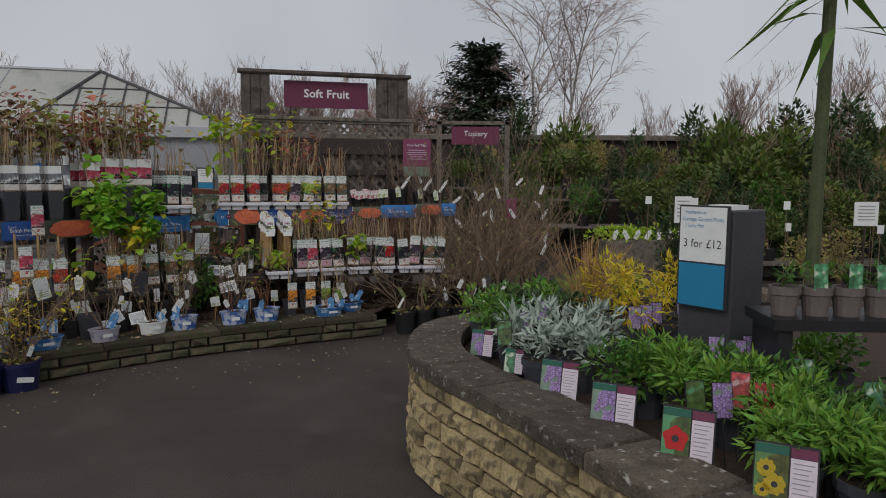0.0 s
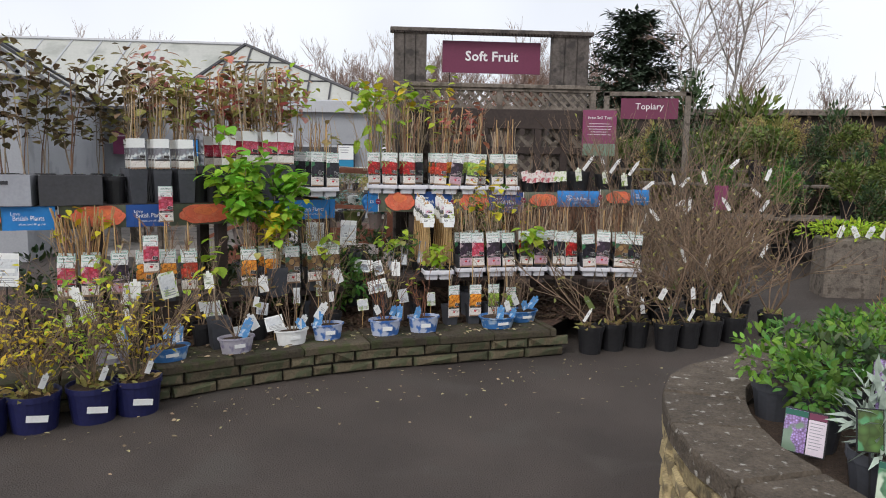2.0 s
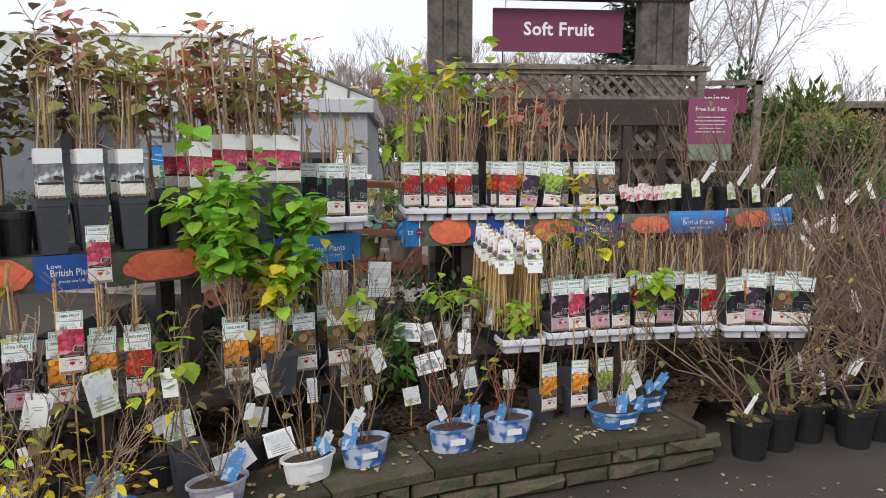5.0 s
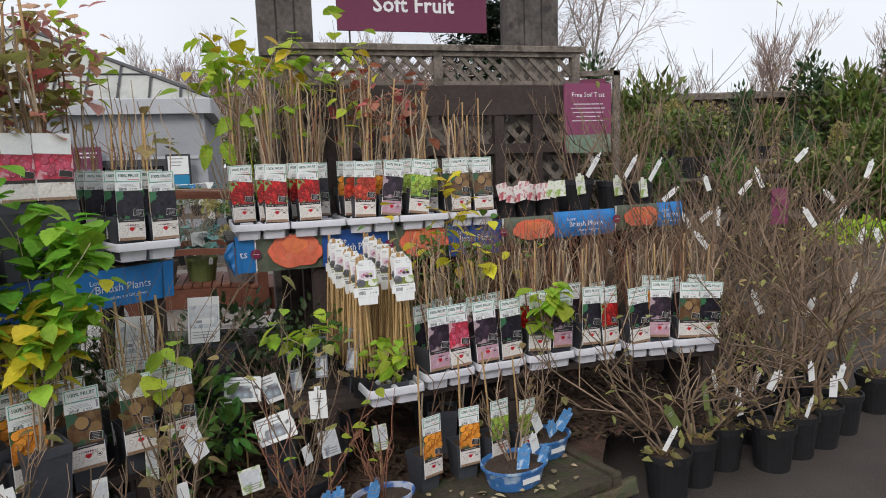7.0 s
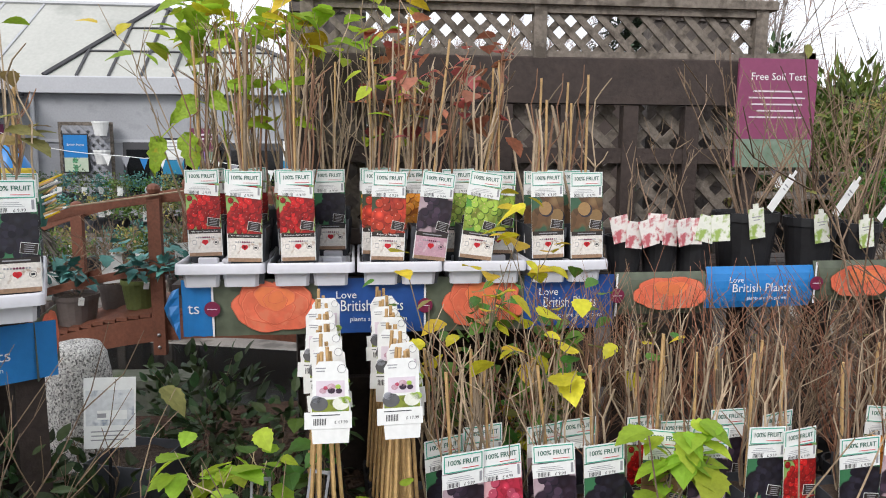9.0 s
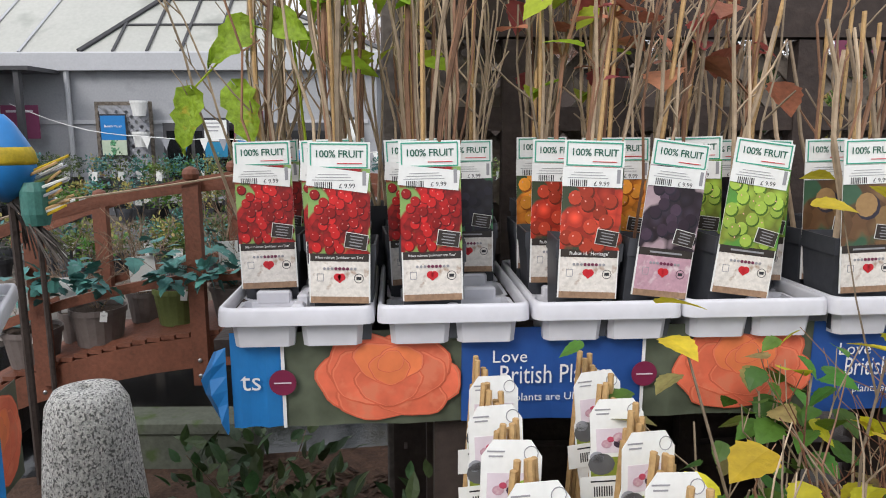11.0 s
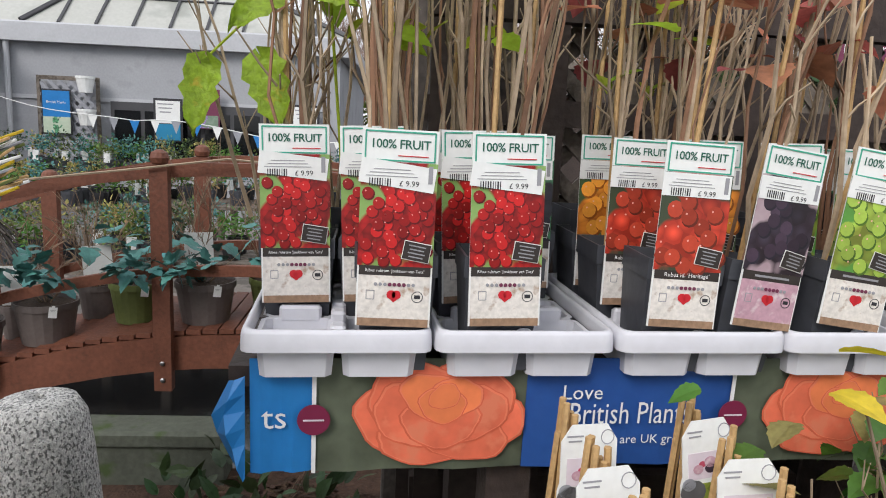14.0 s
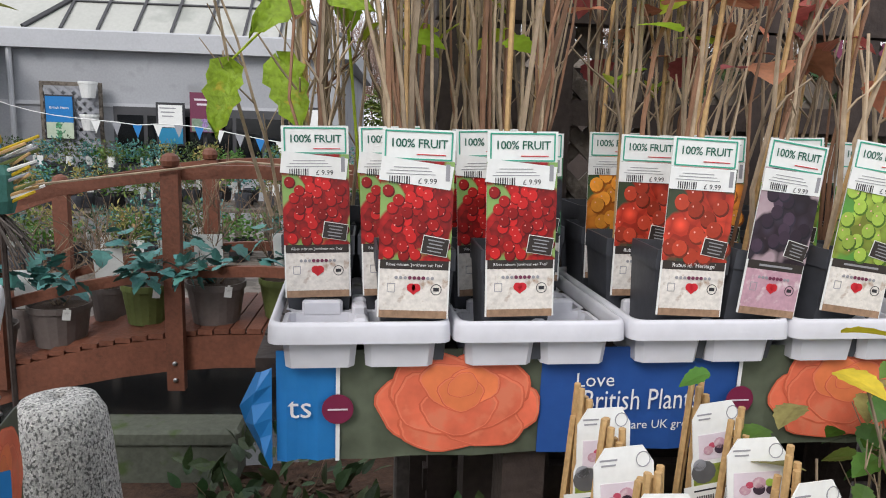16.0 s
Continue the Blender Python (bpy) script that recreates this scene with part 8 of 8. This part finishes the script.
for y, z, x0, x1, st in ((8.6, 0.0, 2.9, 6.5, 0.7), (10.2, 0.3, 3.6, 7.5, 0.7), (11.8, 0.7, 1.6, 8.5, 0.75), (13.2, 1.1, 0.9, 9.0, 0.75), (14.6, 1.3, 0.4, 10.0, 0.75)):
    x = x0
    if z:
        m = pose((x0 + x1) / 2, y, 0)
        bench(m, x1 - x0 + 0.6, 0.8, z)
    while x < x1:
        put(BUSH[g.choice((0, 1, 2, 3, 0, 1, 4))], pose(x, y + g.uniform(-0.2, 0.2), z, 0, 0, g.uniform(0, 360)) @ Matrix.Diagonal([g.uniform(0.6, 1.15)] * 3 + [1]))
        x += st * g.uniform(0.8, 1.2)
t = thing("primula_planter", "grey planter of yellow-green plants with white tags", "planter", m=pose(2.75, 9.6, 0, 0, 0, 4))
b = Build()
b.box(0, 0, 0.32, 1.1, 0.4, 0.64, bevel=0.02)
part("box", b, M_TIMBER_GREY, t)
part("foliage", leaf_cloud(77, (0, 0, 0.74), (0.75, 0.28, 0.13), 700, 0.06), M_LEAF_LIME, t)
for k in range(7):
    hang_tag(t, pose(-0.45 + 0.15 * k, -0.24, 0.72, 0, U(-30, 30), 0), 0.06, 0.12)
for x, y, z, w, h in ((2.75, 8.0, 1.12, 0.19, 0.3), (4.6, 7.6, 1.1, 0.26, 0.26)):
    t = thing("stake_sign", "white notice on a stake among nursery plants", "sign", "stake signs", m=pose(x, y, z))
    b = Build()
    b.box(0, 0, 0, w, 0.012, h)
    part("board", b, M_WHITE, t)
    b = Build()
    b.tube([(0, 0.012, -z), (0, 0.012, 0)], 0.012, 0.012, 6)
    part("stake", b, M_TIMBER_DARK, t)
    b = Build()
    for k in range(5):
        b.box(0, -0.008, h * (0.32 - 0.14 * k), w * 0.7, 0.002, h * 0.04)
    part("writing_line", b, M_INK_GREY, t)
g = random.Random(31)
for i in range(20):
    tz = g.uniform(0.5, 1.2)
    t = thing("white_tag", "white plant tag caught among nursery shrubs", "plant label", "nursery tags", m=pose(g.uniform(2.6, 6.5), g.uniform(8.2, 9.6), tz))
    b = Build()
    b.box(0, 0, 0, 0.08, 0.004, 0.1)
    part("card", b, M_WHITE, t)
    b = Build()
    b.tube([(0, 0.004, -tz), (0, 0.004, 0.0)], 0.004, 0.004, 4)
    part("stem", b, M_TWIG, t)
t = thing("topiary_sign", "plum sign lettered Topiary hung on a timber frame", "sign", m=pose(0.58, 12.2, 0))
b = Build()
b.box(0, 0, 2.2, 0.82, 0.02, 0.3)
part("board", b, M_PLUM, t)
part("lettering", text_mesh("Topiary", 0.13, M_LETTER), M_LETTER, t, m=pose(0, -0.0125, 2.23))
for x in (-0.62, 0.55):
    b = Build()
    b.box(x, 0.04, 1.22, 0.08, 0.06, 2.44)
    part("post", b, M_TIMBER_GREY, t)
b = Build()
b.box(-0.04, 0.04, 2.42, 1.25, 0.06, 0.06)
part("beam", b, M_TIMBER_GREY, t)
b = Build()
b.box(9.0, 17.0, 1.2, 26, 0.08, 2.4)
tagged(part("far_fence", b, M_TIMBER_DARK), "long dark fence behind the nursery", "fence", kind="structure")
b = Build()
b.box(9.0, 16.95, 2.46, 26.2, 0.3, 0.12, bevel=0.02)
tagged(part("fence_capping", b, M_TIMBER_GREY), "grey timber capping along the far fence", "fence", kind="structure")

# ---- trees ----


def bare_tree(seed, h, mt_trunk, mt_twig, spread=0.5, droop=0.0, levels=4, trunk=0.03, rise=0.5, thick=0.0095, label="leafless brown winter tree beyond the nursery", name="bare_tree"):
    g = random.Random(seed)
    u = g.uniform
    big, fine = Build(), Build()

    def grow(p, d, l, r, lv):
        pts = [p]
        for k in range(4):
            d = (d + Vector((u(-0.18, 0.18), u(-0.18, 0.18), u(-0.04, 0.12) - droop * (levels - lv)))).normalized()
            pts.append(pts[-1] + d * l / 4)
        (big if lv >= levels - 1 else fine).tube(pts if lv > 1 else pts[::2], max(r, thick), max(r * 0.55, thick * 0.7), 5 if lv >= levels - 1 else 3)
        if lv > 0:
            for k in range(8 if lv == levels else 6 if lv > 1 else 4):
                i = g.randint(1 if lv < levels else 2, 4)
                a = u(0, 6.283)
                e = (d * 0.7 + Vector((math.cos(a) * spread, math.sin(a) * spread, u(rise - 0.5, rise)))).normalized()
                grow(pts[i], e, l * u(0.42, 0.62), r * 0.42, lv - 1)
    grow(Vector((0, 0, 0)), Vector((0, 0, 1)), h * 0.55, h * trunk, levels)
    t = thing(name, label, "tree", "bare trees")
    part("trunk", big, mt_trunk, t)
    part("branchwork", fine, mt_twig, t)
    t["used"] = 0
    return t


T1 = bare_tree(1, 8.0, M_TREE, M_FARTWIG, 0.55, -0.01, 4, 0.008)
T2 = bare_tree(2, 8.5, M_TREE, M_FARTWIG, 0.5, -0.01, 4, 0.008)
T3 = bare_tree(5, 7.5, M_TREE, M_FARTWIG_RED, 0.5, -0.01, 4, 0.008)
g = random.Random(4)
for i in range(64):
    x = -36 + i * 0.6
    put(g.choice((T1, T2, T1, T3)), pose(x, 42 + g.uniform(-5, 5), 0, 0, 0, g.uniform(0, 360)) @ Matrix.Diagonal([g.uniform(0.85, 0.98)] * 3 + [1]))
for x, y, s, k in ((-12.3, 33, 0.62, T3), (-11.5, 34, 0.6, T3), (-10.4, 33, 0.58, T3), (-9.2, 34, 0.6, T3), (0.5, 36, 0.8, T1), (8.2, 30, 0.6, T1), (12.8, 30.5, 0.85, T2), (17, 31, 0.85, T1), (19, 29, 0.8, T2), (21, 33, 0.9, T1), (6.5, 34, 0.7, T2), (14.5, 36, 0.8, T1)):
    put(k, pose(x, y, 0, 0, 0, g.uniform(0, 360)) @ Matrix.Diagonal([s] * 3 + [1]))
B1 = bare_tree(8, 11.0, M_BIRCH, M_FARTWIG, 0.5, 0.06, 4, 0.008, 0.55, 0.0055, "tall bare silver birch with drooping twigs", "birch_tree")
put(B1, pose(5.3, 29, 0))
put(B1, pose(4.0, 30, 0, 0, 0, 140))


def conifer(x, y, h, r, seed):
    t = thing("conifer", "dark layered evergreen cedar", "tree", "conifers", m=pose(x, y, 0))
    b = Build()
    b.tube([(0, 0, 0), (0, 0, h * 0.98)], h * 0.025, 0.02, 7)
    part("trunk", b, M_TREE, t)
    g = random.Random(seed)
    b = Build()
    for i in range(250):
        z = h * g.uniform(0.2, 1.0)
        a = g.uniform(0, 6.283)
        l = r * (1.02 - z / h) ** 0.45 * g.uniform(0.5, 1.0) + 0.15
        for k in range(42):
            s = g.uniform(0.15, 1)
            p = Vector((math.cos(a) * l * s, math.sin(a) * l * s, z + 0.18 * l * s * s + g.uniform(-0.14, 0.14)))
            p += Vector((g.uniform(-0.25, 0.25), g.uniform(-0.25, 0.25), 0))
            b.leaf(p, (math.cos(a) + g.uniform(-0.8, 0.8), math.sin(a) + g.uniform(-0.8, 0.8), g.uniform(-0.2, 0.5)), (0, 0, 1), g.uniform(0.2, 0.42), 0.16, "blade")
    part("crown", b, M_CONIFER, t)


conifer(1.7, 30.5, 7.0, 3.6, 3)
put(BUSH[1], pose(13.0, 31, 0, 0, 0, 20) @ Matrix.Diagonal((3.6, 3.6, 3.0, 1)))
put(BUSH[1], pose(15.0, 32, 0, 0, 0, 80) @ Matrix.Diagonal((3.2, 3.2, 2.5, 1)))
for i, (x, y, sc) in enumerate(((6.2, 11.5, 1.7), (7.2, 12.2, 2.1), (5.6, 13.0, 1.9), (8.2, 13.0, 2.3))):
    put(BUSH[(4, 1, 0, 4)[i]], pose(x, y, 0, 0, 0, 50 * i) @ Matrix.Diagonal((sc, sc, sc * 0.95, 1)))
# taller clipped evergreens and autumn shrubs filling the nursery's far side
for i, (x, y, sc) in enumerate(((3.2, 11.0, 1.1), (4.0, 11.4, 1.2), (4.8, 10.9, 1.2), (5.5, 11.2, 1.35), (3.5, 12.6, 1.5), (4.4, 12.8, 1.6), (5.2, 12.4, 1.6), (6.4, 13.8, 2.2), (7.6, 14.2, 2.5), (9.0, 14.4, 2.6), (2.6, 12.4, 1.4), (1.9, 13.6, 1.5), (6.8, 10.6, 1.5), (7.9, 11.0, 1.7))):
    put(BUSH[(1, 0, 1, 2, 1, 3)[i % 6]], pose(x, y, 0, 0, 0, 70 * i) @ Matrix.Diagonal((sc * 0.9, sc * 0.9, sc, 1)))
for i, (x, y, sx, sz) in enumerate(((7.6, 18.8, 2.2, 2.9), (9.4, 18.6, 3.2, 3.2), (11.2, 19.0, 3.4, 3.4), (13.2, 19.2, 3.2, 3.0), (5.2, 19.5, 2.4, 2.3), (3.4, 19.8, 2.2, 2.1))):
    put(BUSH[1], pose(x, y, 0, 0, 0, 61 * i) @ Matrix.Diagonal((sx, sx, sz, 1)))
for i in range(14):
    put(BUSH[i % 2], pose(-14 + i * 1.6, 30 + (i % 3), 0, 0, 0, i * 47) @ Matrix.Diagonal((3.2, 3.2, 2.6, 1)))
for i in range(16):
    sc = 1.75 + 0.4 * ((i * 7) % 5) / 4
    put(BUSH[(1, 4, 1, 0, 4)[i % 5]], pose(0.4 + i * 0.75, 16.2 - 0.3 * (i % 3), 0, 0, 0, 53 * i) @ Matrix.Diagonal((sc, sc, sc * 1.3, 1)))
bpy.data.objects.remove(STORE)
for ob in bpy.data.objects:
    if "used" in ob:
        del ob["used"]
